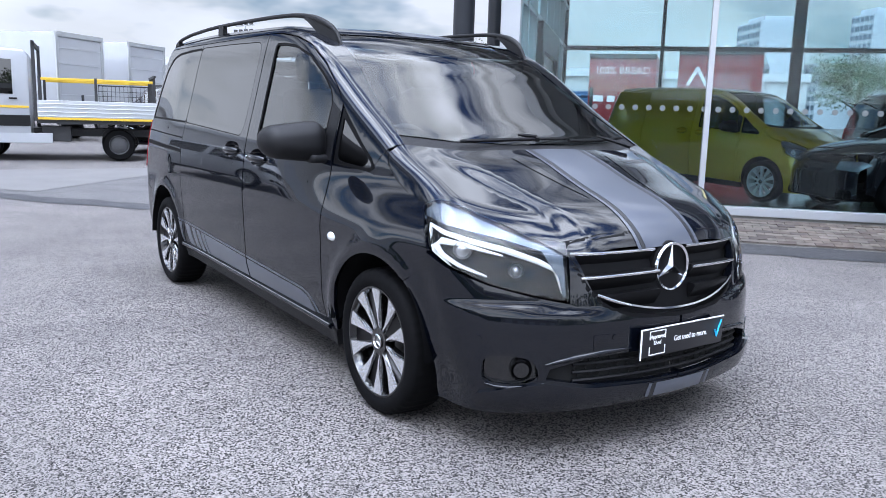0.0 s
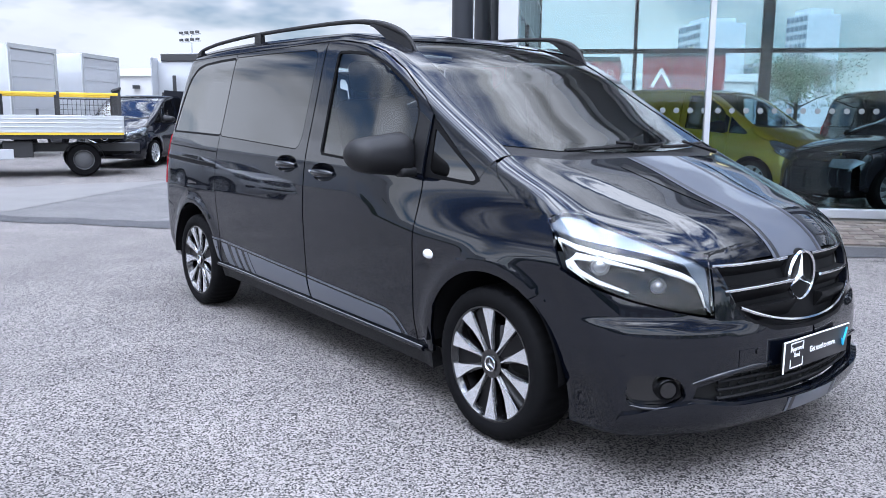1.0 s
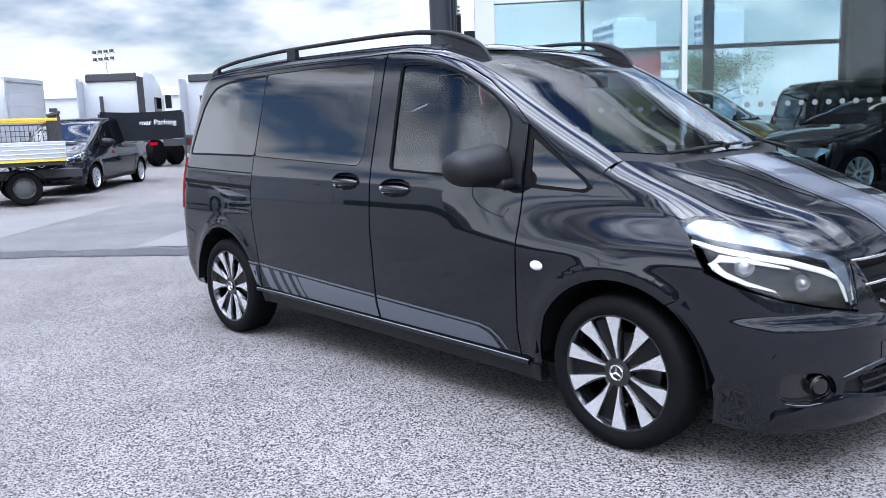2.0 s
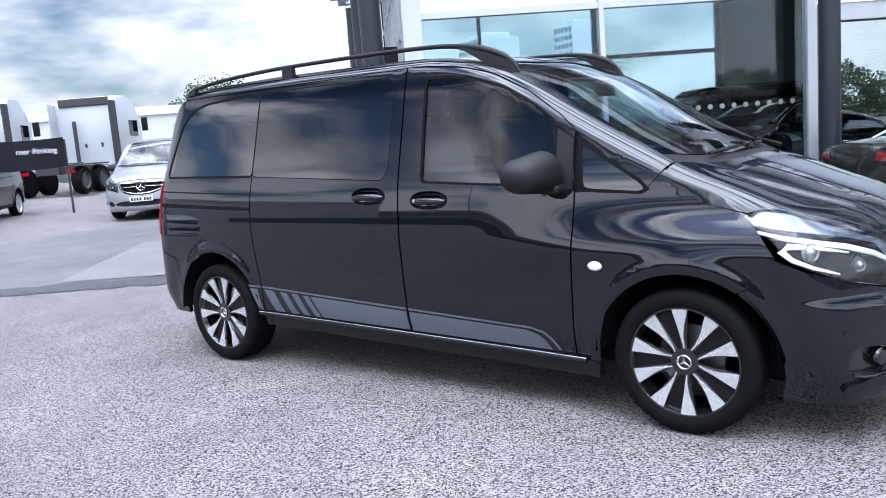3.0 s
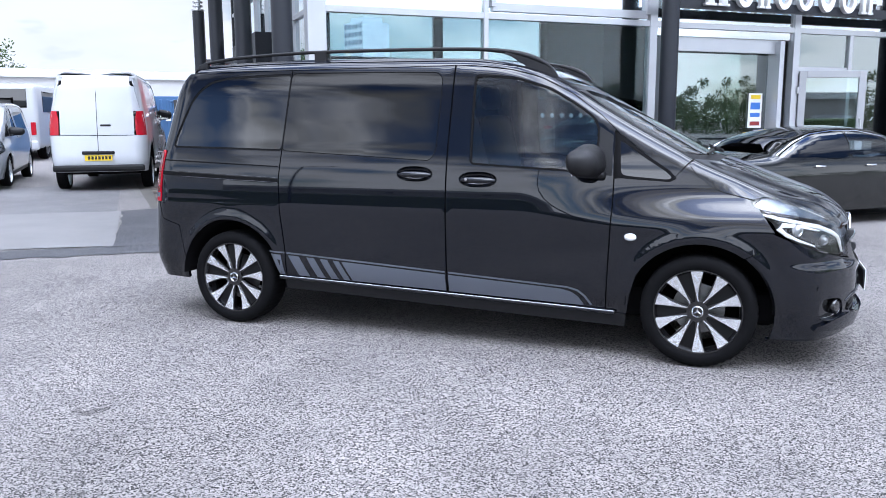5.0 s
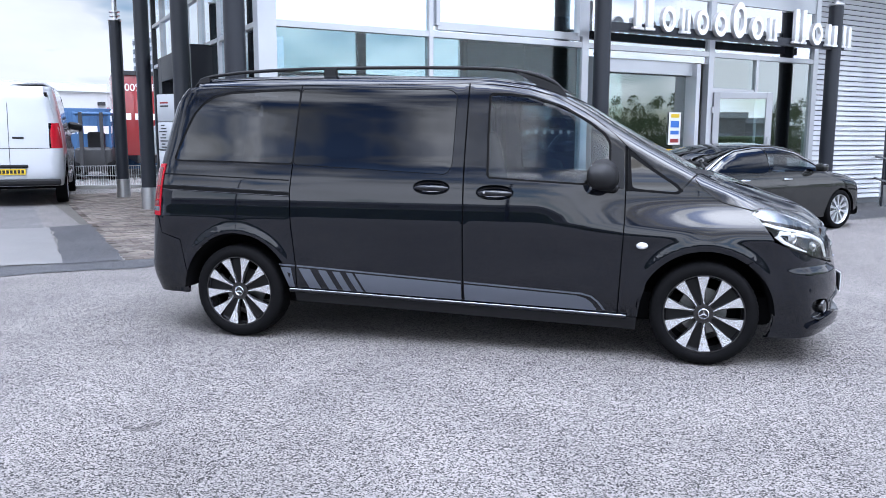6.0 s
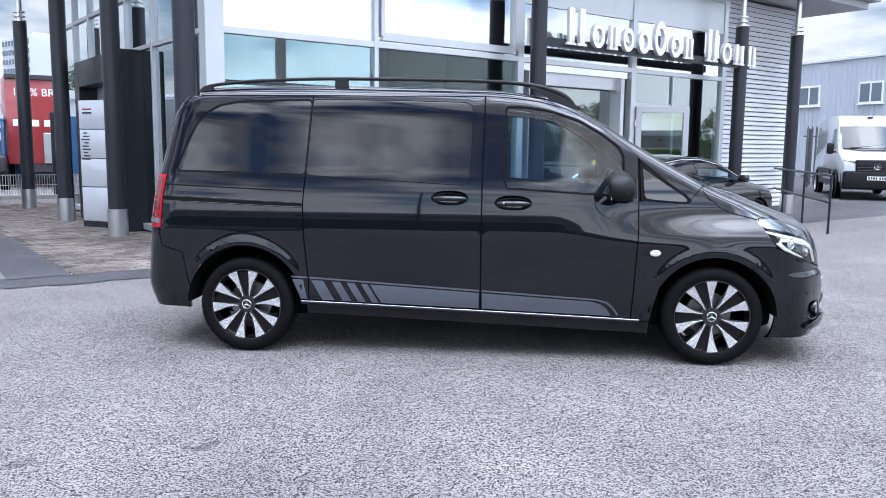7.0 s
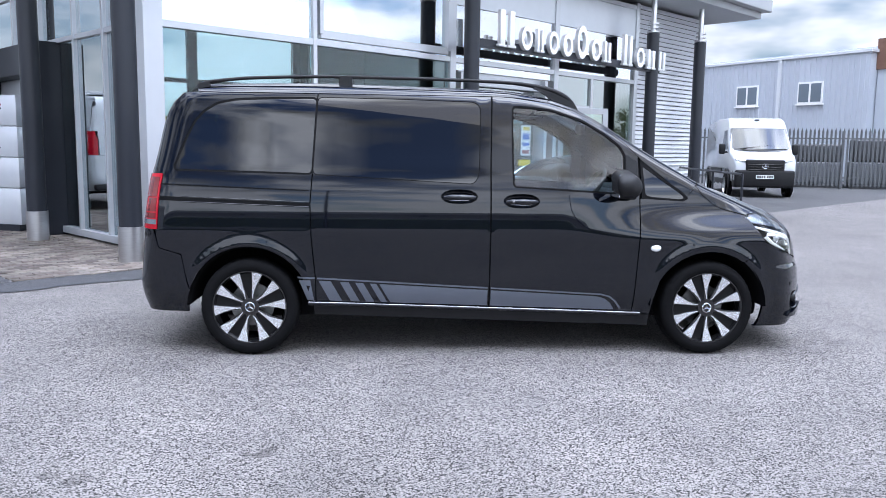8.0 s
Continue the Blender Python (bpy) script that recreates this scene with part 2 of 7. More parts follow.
M = {
    "asphalt": asphalt_material("asphalt_chippings", (0.252, 0.233, 0.223), (0.014, 0.0135, 0.0135), 0.80, ((-1.25, -2.75, 0.45, 0.30, 0.55), (-2.0, -3.0, 0.55, 0.25, 0.7), (1.9, -3.3, 0.7, 0.35, 0.78), (-0.6, -3.4, 0.25, 0.5, 0.75))),
    "shutter_grey": material("grey_brown_cladding", (0.30, 0.29, 0.285), 0.6, vary=0.15, scale=0.6),
    "road": asphalt_material("yard_asphalt", (0.165, 0.158, 0.156), (0.07, 0.07, 0.073), 0.8),
    "tar": asphalt_material("dark_asphalt_patch", (0.09, 0.09, 0.096), (0.02, 0.02, 0.022), 0.7),
    "concrete": material("concrete", (0.135, 0.131, 0.128), 0.85, vary=0.2, scale=1.5, fine=0.15, fine_scale=90, bump=0.3, bump_scale=120),
    "graphite": material("graphite_metallic_paint", (0.0013, 0.0021, 0.0046), 0.42, 0.0, 1.0, 0.05, 2.0, 0.10, 900.0, spec=0.03, coat_rough=0.026, coat_ior=1.53),
    "stripe": material("matt_grey_vinyl", (0.088, 0.098, 0.122), 0.34, 0.3, 0.6, 0.03, 3.0, 0.04, 500.0),
    "stripe_edge": material("dark_vinyl", (0.012, 0.012, 0.014), 0.4, vary=0.05),
    "black_plastic": material("black_plastic", (0.0075, 0.0075, 0.0085), 0.48, spec=0.25, vary=0.1, scale=8, bump=0.15, bump_scale=900),
    "gloss_black": material("gloss_black", (0.004, 0.004, 0.0045), 0.12, coat=0.6, vary=0.05),
    "wheel_black": material("satin_black_wheel", (0.0035, 0.0035, 0.004), 0.32, spec=0.22, vary=0.05),
    "wrap_dark": material("dark_wrapped_bale", (0.035, 0.036, 0.040), 0.5, vary=0.5, scale=5, bump=0.3, bump_scale=20),
    "wrap_grey": material("grey_wrapped_bale", (0.10, 0.105, 0.115), 0.45, vary=0.5, scale=6, bump=0.3, bump_scale=20),
    "cab_screen": glass("green_tinted_screen", (0.10, 0.12, 0.115), 1.48, 0.03),
    "rubber": material("rubber", (0.0045, 0.0045, 0.005), 0.7, spec=0.07, vary=0.25, scale=14, fine=0.15, fine_scale=160, bump=0.2, bump_scale=300),
    "grille_black": material("matt_black_grille", (0.004, 0.004, 0.0045), 0.55, spec=0.12, vary=0.1),
    "seal": material("black_rubber_seal", (0.003, 0.003, 0.0035), 0.6, spec=0.1, vary=0.1),
    "gap": material("dark_gap", (0.006, 0.006, 0.006), 0.8, vary=0.05),
    "liner": material("wheel_arch_liner", (0.004, 0.004, 0.0045), 0.9, spec=0.05, vary=0.2),
    "chrome": material("chrome", (0.80, 0.81, 0.83), 0.07, 1.0, vary=0.03),
    "machined": material("machined_alloy", (0.78, 0.79, 0.81), 0.22, 0.85, vary=0.04, scale=9, bump=0.05, bump_scale=600),
    "steel": material("brushed_steel", (0.55, 0.55, 0.56), 0.32, 1.0, vary=0.12, scale=8, stretch=(1, 1, 12)),
    "disc": material("brake_disc", (0.22, 0.22, 0.22), 0.4, 0.9, vary=0.2, scale=30),
    "window": glass("clear_car_glass", (0.62, 0.76, 0.82), 1.58, 0.025),
    "quarter": glass("grey_tinted_glass", (0.03, 0.033, 0.038), 1.75, 0.045),
    "screen": glass("windscreen_glass", (0.62, 0.70, 0.71), 1.52, 0.025),
    "privacy": glass("privacy_glass", (0.012, 0.014, 0.017), 1.72, 0.02),
    "lens": glass("lamp_lens", (0.95, 0.96, 0.97), 1.45, 0.0),
    "red_lens": material("red_lens", (0.36, 0.004, 0.014), 0.25, coat=0.25, spec=0.25, vary=0.35, scale=18),
    "dark_red_lens": material("dark_red_lens", (0.13, 0.004, 0.006), 0.2, coat=0.6, vary=0.3, scale=14),
    "led": material("white_lamp", (0.165, 0.195, 0.225), 0.25, 0.5, 0.3, vary=0.35, scale=26),
    "drl": material("lit_white_lamp", (0.75, 0.78, 0.82), 0.18, 0.2, 0.5, vary=0.08, emit=(0.85, 0.93, 1.0, 0.55)),
    "amber": material("amber_lens", (0.7, 0.25, 0.02), 0.2, coat=1, vary=0.1),
    "repeater": material("repeater_lens", (0.80, 0.81, 0.80), 0.2, coat=1, vary=0.08),
    "white_text": material("white_print", (0.85, 0.85, 0.86), 0.5, vary=0.02),
    "cyan": material("cyan_print", (0.03, 0.45, 0.75), 0.45, vary=0.04),
    "plate_black": material("plate_black", (0.010, 0.010, 0.012), 0.3, vary=0.05),
    "seat": material("seat_cloth", (0.035, 0.035, 0.04), 0.9, vary=0.2, scale=20, fine=0.2, fine_scale=400),
    "trim": material("dash_plastic", (0.03, 0.03, 0.033), 0.65, vary=0.1, bump=0.1),
    "headliner": material("headliner", (0.42, 0.42, 0.41), 0.9, vary=0.08),
    "silver": paint("silver_metallic_paint", (0.22, 0.23, 0.245), 0.25, 0.35),
    "white": paint("white_paint", (0.42, 0.435, 0.455), 0.0, 0.4),
    "navy": paint("dark_blue_paint", (0.004, 0.005, 0.009), 0.0, spec=0.03),
    "gold": paint("lime_gold_paint", (0.42, 0.31, 0.018), 0.45, 0.3),
    "grey_car": paint("mid_grey_paint", (0.011, 0.0115, 0.011), 0.0, spec=0.05),
    "black_car": paint("black_paint", (0.006, 0.006, 0.008), 0.0, spec=0.05),
    "red": paint("red_lorry_panel", (0.26, 0.018, 0.02), 0.0, 0.45),
    "blue": material("blue_panel", (0.035, 0.11, 0.24), 0.5, vary=0.12),
    "yellow": material("yellow_bar", (0.72, 0.46, 0.04), 0.5, vary=0.12),
    "plate_yellow": material("plate_yellow", (0.75, 0.52, 0.02), 0.45, vary=0.05),
    "plate_white": material("plate_white", (0.75, 0.75, 0.73), 0.45, vary=0.05),
    "alu": material("ribbed_aluminium", (0.58, 0.60, 0.61), 0.35, 0.8, vary=0.1, scale=5),
    "frame": material("silver_window_frame", (0.50, 0.515, 0.54), 0.34, 0.55, vary=0.06, scale=3, rough_vary=0.06),
    "dark_frame": material("dark_window_frame", (0.03, 0.032, 0.036), 0.4, 0.3, vary=0.1),
    "column": material("dark_grey_column", (0.014, 0.016, 0.022), 0.42, 0.0, 0.1, spec=0.3, vary=0.12, scale=2.0, bump=0.05),
    # upper panes: extra gloss stands in for their brighter sky reflection
    "facade_glass": glass("facade_glass_extra_gloss", (0.78, 0.88, 0.89), 1.55, 0.40, gloss=(0.93, 0.96, 1.0)),
    # lower panes of the same glass: gloss cut so the interior shows
    "display_glass": glass("facade_glass_low_gloss", (0.82, 0.93, 0.95), 1.32, 0.0),
    "clear_pane": glass("clear_pane", (0.88, 0.93, 0.93), 1.5),
    "frost": material("frosted_dots", (0.17, 0.19, 0.19), 0.7, vary=0.05),
    "navy_cloth": material("navy_cloth", (0.012, 0.014, 0.022), 0.8, vary=0.2, scale=3),
    "brick_wall": material("brown_brick_wall", (0.16, 0.085, 0.06), 0.9, vary=0.2, scale=4, fine=0.25, fine_scale=30),
    "side_glass": glass("facade_glass_side", (0.66, 0.84, 0.86), 1.5, 0.52, gloss=(0.91, 0.97, 1.0)),
    # lower panes: less gloss and deeper tint imitate their darker reflections
    "shop_glass": glass("shop_front_glass", (0.50, 0.60, 0.60), 1.5, 0.20, gloss=(0.90, 0.97, 0.96)),
    "low_side_glass": glass("side_glass_low_gloss", (0.42, 0.58, 0.60), 1.5, 0.34, gloss=(0.91, 0.97, 1.0)),
    "yard_dark": asphalt_material("darker_yard_asphalt", (0.10, 0.098, 0.10), (0.03, 0.03, 0.032), 0.75),
    "showroom_floor": material("showroom_tiles", (0.11, 0.115, 0.12), 0.18, vary=0.1, scale=1.0),
    "plaster": material("white_plaster", (0.50, 0.50, 0.50), 0.8, vary=0.05, scale=2),
    "inner_wall": material("dark_grey_partition", (0.10, 0.105, 0.11), 0.7, vary=0.1, scale=2),
    "soffit": material("grey_soffit_panel", (0.34, 0.35, 0.36), 0.5, 0.2, vary=0.06, scale=1.5),
    "letters": material("silver_letters", (0.80, 0.80, 0.80), 0.3, 0.4, vary=0.04),
    "brick": brick_material(),
    "rim_grey": material("painted_steel_rim", (0.075, 0.075, 0.078), 0.5, 0.3, vary=0.2, scale=9),
    "mortar": material("paving_joint", (0.075, 0.068, 0.058), 0.95, vary=0.3, scale=4, fine=0.3, fine_scale=80),
    "kerb": material("kerb_concrete", (0.27, 0.265, 0.25), 0.88, vary=0.2, scale=3, fine=0.15, fine_scale=90, bump=0.3),
    "clad": material("profiled_steel_cladding", (0.44, 0.47, 0.52), 0.45, 0.1, vary=0.07, scale=0.8, rough_vary=0.08),
    "clad_white": material("silver_louvre_cladding", (0.62, 0.64, 0.66), 0.38, 0.3, vary=0.06, scale=1.5),
    "fence": material("galvanised_fence", (0.10, 0.105, 0.11), 0.55, 0.4, vary=0.2, scale=6),
    "bark": material("bark", (0.06, 0.05, 0.04), 0.95, vary=0.3, scale=8),
    "leaf": material("foliage", (0.045, 0.075, 0.022), 0.7, vary=0.5, scale=2.5),
    "tower": material("pale_tower_cladding", (0.45, 0.48, 0.52), 0.7, vary=0.1, scale=0.1),
    "tower_glass": material("tower_windows", (0.12, 0.15, 0.18), 0.2, vary=0.3, scale=0.3),
    "lorry_grey": material("lorry_chassis", (0.03, 0.03, 0.032), 0.6, vary=0.2),
    "sign_grey": material("silver_sign_panel", (0.52, 0.54, 0.57), 0.32, 0.4, vary=0.05),
    "poster_blue": material("notice_blue", (0.04, 0.16, 0.5), 0.6, vary=0.05),
    "ceiling_light": material("ceiling_fill_panel", (0.9, 0.9, 0.9), 0.5, emit=(1.0, 0.97, 0.92, 1.6)),
    "lamp_glow": material("warm_pendant_lamp", (0.9, 0.8, 0.6), 0.5, emit=(1.0, 0.72, 0.38, 3.0)),
    "office": material("office_furniture", (0.20, 0.21, 0.22), 0.6, vary=0.2, scale=2),
}


# ---- mesh helpers ----
def link_mesh(name, me, mats, parent=None, label=""):
    for k in mats if isinstance(mats, (list, tuple)) else [mats]:
        me.materials.append(M[k])
    ob = new(name, me)
    if parent:
        ob.parent = parent
    if label:
        tagged(ob, label)
    return ob


def part(name, bm, mat, parent=None, label="", smooth=None):
    """One mesh object from a bmesh; smooth: the angle up to which edges are shaded round."""
    if smooth is not None:
        for f in bm.faces:
            f.smooth = True
        for e in bm.edges:
            if len(e.link_faces) == 2 and e.calc_face_angle(0) > radians(smooth):
                e.smooth = False
    me = bpy.data.meshes.new(name)
    bm.to_mesh(me)
    bm.free()
    return link_mesh(name, me, mat, parent, label)


def thing(name, m, label, category, group="", kind=""):
    ob = new(name)
    ob.empty_display_size = 0.2
    ob.matrix_world = m
    return tagged(ob, label, category, group, kind)


def box(size, at=(0, 0, 0), bevel=0.0, m=None, bm=None, segments=2):
    """A box of that size about its middle; bevel rounds the edges."""
    b = bmesh.new()
    bmesh.ops.create_cube(b, size=1)
    bmesh.ops.scale(b, vec=size, verts=b.verts)
    if bevel:
        bmesh.ops.bevel(b, geom=b.edges[:], offset=bevel, segments=segments, affect="EDGES", profile=0.5)
    bmesh.ops.translate(b, vec=at, verts=b.verts)
    if m is not None:
        bmesh.ops.transform(b, matrix=m, verts=b.verts)
    return join(bm, b)


def join(bm, b):
    if bm is None:
        return b
    me = bpy.data.meshes.new("t")
    b.to_mesh(me)
    b.free()
    bm.from_mesh(me)
    bpy.data.meshes.remove(me)
    return bm


def lathe(profile, n=48, axis="Y", at=(0, 0, 0), bm=None, close=False):
    """Turns (radius, along) points round an axis."""
    b = bmesh.new()
    rings = []
    for i in range(n):
        a = 2 * math.pi * i / n
        c, s = math.cos(a), math.sin(a)
        row = []
        for r, h in profile:
            p = {"Y": (r * c, h, r * s), "Z": (r * c, r * s, h), "X": (h, r * c, r * s)}[axis]
            row.append(b.verts.new(p))
        rings.append(row)
    k = len(profile)
    for i in range(n):
        p, q = rings[i], rings[(i + 1) % n]
        for j in range(k if close else k - 1):
            b.faces.new((p[j], p[(j + 1) % k], q[(j + 1) % k], q[j]))
    bmesh.ops.remove_doubles(b, verts=b.verts, dist=1e-5)
    bmesh.ops.recalc_face_normals(b, faces=b.faces)
    bmesh.ops.translate(b, vec=at, verts=b.verts)
    return join(bm, b)


def cyl(r, h, at=(0, 0, 0), axis="Z", n=24, bm=None, r2=None):
    r2 = r if r2 is None else r2
    return lathe([(0, -h / 2), (r, -h / 2), (r2, h / 2), (0, h / 2)], n, axis, at, bm)


def tube(path, r, n=8, bm=None, flat=1.0):
    """A round bar along a list of points; flat squeezes it upright."""
    b = bmesh.new()
    pts = [Vector(p) for p in path]
    rings = []
    for i, p in enumerate(pts):
        d = (pts[min(i + 1, len(pts) - 1)] - pts[max(i - 1, 0)]).normalized()
        up = Vector((0, 0, 1)) if abs(d.z) < 0.95 else Vector((0, 1, 0))
        s = d.cross(up).normalized()
        u = s.cross(d).normalized()
        rad = r[i] if isinstance(r, (list, tuple)) else r
        rings.append([b.verts.new(p + rad * (math.cos(a) * s + flat * math.sin(a) * u)) for a in (2 * math.pi * k / n for k in range(n))])
    for p, q in zip(rings, rings[1:]):
        for k in range(n):
            b.faces.new((p[k], p[(k + 1) % n], q[(k + 1) % n], q[k]))
    b.faces.new(rings[0][::-1])
    b.faces.new(rings[-1])
    bmesh.ops.recalc_face_normals(b, faces=b.faces)
    return join(bm, b)


def prism(points, depth, m=None, bm=None, bevel=0.0):
    """A flat outline (x, z) given a depth along y, from 0 to depth."""
    b = bmesh.new()
    f = b.faces.new([b.verts.new((x, 0, z)) for x, z in points])
    ext = bmesh.ops.extrude_face_region(b, geom=[f])
    bmesh.ops.translate(b, vec=(0, depth, 0), verts=[v for v in ext["geom"] if isinstance(v, bmesh.types.BMVert)])
    bmesh.ops.recalc_face_normals(b, faces=b.faces)
    if bevel:
        bmesh.ops.bevel(b, geom=b.edges[:], offset=bevel, segments=2, affect="EDGES", profile=0.5)
    if m is not None:
        bmesh.ops.transform(b, matrix=m, verts=b.verts)
    return join(bm, b)


def words(name, text, size, m, mat, parent=None, depth=0.001, align="CENTER"):
    """Raised lettering in the built-in font, turned into a mesh."""
    cu = bpy.data.curves.new(name, "FONT")
    cu.body, cu.size, cu.extrude, cu.align_x, cu.align_y = text, size, depth, align, "CENTER"
    tmp = bpy.data.objects.new(name, cu)
    scene.collection.objects.link(tmp)
    dg = bpy.context.evaluated_depsgraph_get()
    me = bpy.data.meshes.new_from_object(tmp.evaluated_get(dg))
    bpy.data.objects.remove(tmp)
    me.materials.clear()
    ob = link_mesh(name, me, mat, parent)
    ob.matrix_basis = m
    return ob


def curve(pts, x):
    """Smooth monotone curve through (x, value) points."""
    pts = np.asarray(pts, float)
    X, Y = pts[:, 0], pts[:, 1]
    h, d = np.diff(X), np.diff(Y) / np.diff(X)
    s = np.zeros(len(X))
    s[0], s[-1] = d[0], d[-1]
    for i in range(1, len(X) - 1):
        if d[i - 1] * d[i] > 0:
            w1, w2 = 2 * h[i] + h[i - 1], h[i] + 2 * h[i - 1]
            s[i] = (w1 + w2) / (w1 / d[i - 1] + w2 / d[i])
    x = np.clip(x, X[0], X[-1])
    k = np.clip(np.searchsorted(X, x) - 1, 0, len(h) - 1)
    t = (x - X[k]) / h[k]
    return (1 + 2 * t) * (1 - t) ** 2 * Y[k] + t * (1 - t) ** 2 * h[k] * s[k] + t * t * (3 - 2 * t) * Y[k + 1] + t * t * (t - 1) * h[k] * s[k + 1]


def smax(a, b, k):
    h = np.maximum(k - np.abs(a - b), 0) / k
    return np.maximum(a, b) + h * h * k / 4


def ramp(a, b, x):
    t = np.clip((x - a) / (b - a), 0, 1)
    return t * t * (3 - 2 * t)


def rounded(pts, step=0.03, turn=None):
    """Outline through the points: straight runs cut into short steps, or a smooth closed curve where turn is set."""
    pts = np.asarray(pts, float)
    n, out = len(pts), []
    for i in range(n):
        p, q = pts[i], pts[(i + 1) % n]
        k = max(1, int(np.linalg.norm(q - p) / step))
        if turn and i in turn:
            a, b = pts[i - 1], pts[(i + 2) % n]
            k = max(k, 4)
            for j in range(k):
                t = j / k
                out.append(0.5 * (2 * p + (q - a) * t + (2 * a - 5 * p + 4 * q - b) * t * t + (3 * p - a - 3 * q + b) * t ** 3))
        else:
            out += [p + (q - p) * j / k for j in range(k)]
    return np.array(out)


def softened(pts, cut=0.035, times=3):
    """Closed outline with its corners cut round, its long runs kept straight."""
    p = [np.array(q, float) for q in pts]
    for _ in range(times):
        out = []
        for a, b in zip(p, p[1:] + p[:1]):
            d = np.linalg.norm(b - a)
            t = min(0.25, cut / max(d, 1e-9))
            out += [a + (b - a) * t, b + (a - b) * t]
        p, cut = out, cut * 0.5
    return [tuple(q) for q in p]


def inside(p, poly):
    x, y = p[:, 0][:, None], p[:, 1][:, None]
    a, b = poly, np.roll(poly, -1, 0)
    hit = ((a[:, 1] > y) != (b[:, 1] > y)) & (x < (b[:, 0] - a[:, 0]) * (y - a[:, 1]) / (b[:, 1] - a[:, 1] + 1e-12) + a[:, 0])
    return hit.sum(1) % 2 == 1


def far_from(p, poly, gap):
    a, b = poly, np.roll(poly, -1, 0)
    d = b - a
    t = np.clip(((p[:, None] - a) * d).sum(2) / np.maximum((d * d).sum(1), 1e-12), 0, 1)
    return (np.linalg.norm(p[:, None] - (a + t[..., None] * d), axis=2).min(1)) > gap


class Shell:
    """A car body as one smooth closed surface; panels are cut from it by outlines looked at along a direction."""

    def __init__(self, field):
        self.field = field

    def normal(self, p, e=2e-3):
        g = np.stack([self.field(p + np.eye(3)[i] * e) - self.field(p - np.eye(3)[i] * e) for i in range(3)], 1)
        return g / np.maximum(np.linalg.norm(g, axis=1, keepdims=True), 1e-9)

    def meet(self, p, d, reach=4.0):
        """First meeting of rays from p - reach * d along d with the surface."""
        d = np.asarray(d, float)
        t = np.full(len(p), 0.0)
        done = np.zeros(len(p), bool)
        p0 = p - reach * d
        steps = np.linspace(0, 2 * reach, 260)
        lo, hi = np.zeros(len(p)), np.full(len(p), reach)
        for a, b in zip(steps, steps[1:]):
            f = self.field(p0 + b * d)
            now = (f < 0) & ~done
            lo[now], hi[now] = a, b
            done |= now
            if done.all():
                break
        for _ in range(22):
            mid = (lo + hi) / 2
            neg = self.field(p0 + mid[:, None] * d) < 0
            hi, lo = np.where(neg, mid, hi), np.where(neg, lo, mid)
        return p0 + hi[:, None] * d

    def panel(self, name, outline, d, mat, parent, holes=(), res=0.045, lift=0.0, lip=0.02, label="", mirror=False, turn=None, step=0.03, flat=False, soft=0.0):
        d = np.asarray(d, float) / np.linalg.norm(d)
        e1 = np.cross(d, (0, 0, 1.0)) if abs(d[2]) < 0.9 else np.array((1.0, 0, 0))
        e1 = e1 - d * (e1 @ d)
        e1 /= np.linalg.norm(e1)
        e2 = np.cross(e1, d)

        def flatten(o, turns):
            return rounded(np.stack([np.asarray(o) @ e1, np.asarray(o) @ e2], 1), step, turns)

        loops = [flatten(outline, turn)] + [flatten(h, "all" and set(range(len(h))) if len(h) > 8 else None) for h in holes]
        lo, hi = loops[0].min(0), loops[0].max(0)
        gx, gy = np.meshgrid(np.arange(lo[0], hi[0], res), np.arange(lo[1], hi[1], res))
        grid = np.stack([gx.ravel(), gy.ravel()], 1)
        grid = grid[inside(grid, loops[0])]
        for h in loops[1:]:
            if len(grid):
                grid = grid[~inside(grid, h)]
        for h in loops:
            if len(grid):
                grid = grid[far_from(grid, h, res * 0.45)]
        verts, edges = [], []
        for h in loops:
            s = len(verts)
            verts += [Vector(v) for v in h]
            edges += [(s + i, s + (i + 1) % len(h)) for i in range(len(h))]
        verts += [Vector(v) for v in grid]
        from mathutils import geometry
        vo, eo, fo, _, _, _ = geometry.delaunay_2d_cdt(verts, edges, [], 0, 1e-6)
        P2 = np.array([(v.x, v.y) for v in vo])
        tri = np.array(fo)
        cen = P2[tri].mean(1)
        keep = inside(cen, loops[0])
        for h in loops[1:]:
            keep &= ~inside(cen, h)
        tri = tri[keep]
        P = self.meet(P2[:, :1] * e1 + P2[:, 1:] * e2, d)
        Nn = self.normal(P)
        P = P + Nn * lift
        # border edges, for the lip
        count = {}
        for a, b, c in tri:
            for i, j in ((a, b), (b, c), (c, a)):
                count[(i, j)] = 1
        border = [(i, j) for i, j in count if (j, i) not in count]
        V, NV, F = [*P], [*Nn], [tuple(t) for t in tri]
        way = np.cross(P[tri[:, 1]] - P[tri[:, 0]], P[tri[:, 2]] - P[tri[:, 0]])
        if (way * Nn[tri[:, 0]]).sum() < 0:
            F = [t[::-1] for t in F]
        if lip:
            for i, j in border:
                side = np.cross(P[j] - P[i], Nn[i])
                side /= max(np.linalg.norm(side), 1e-9)
                s = len(V)
                q = 0.3 * Nn[i]
                for k in (i, j):
                    V.append(P[k]); NV.append(side)
                    V.append(P[k] - Nn[k] * lip); NV.append(side)
                F.append((s, s + 1, s + 3, s + 2))
        V, NV = np.array(V), np.array(NV)
        obs = []
        for flip in (1, -1) if mirror else (1,):
            me = bpy.data.meshes.new(name)
            k = np.array((1, flip, 1.0))
            me.from_pydata((V * k).tolist(), [], [f if flip == 1 else f[::-1] for f in F])
            if not flat:
                me.polygons.foreach_set("use_smooth", [True] * len(me.polygons))
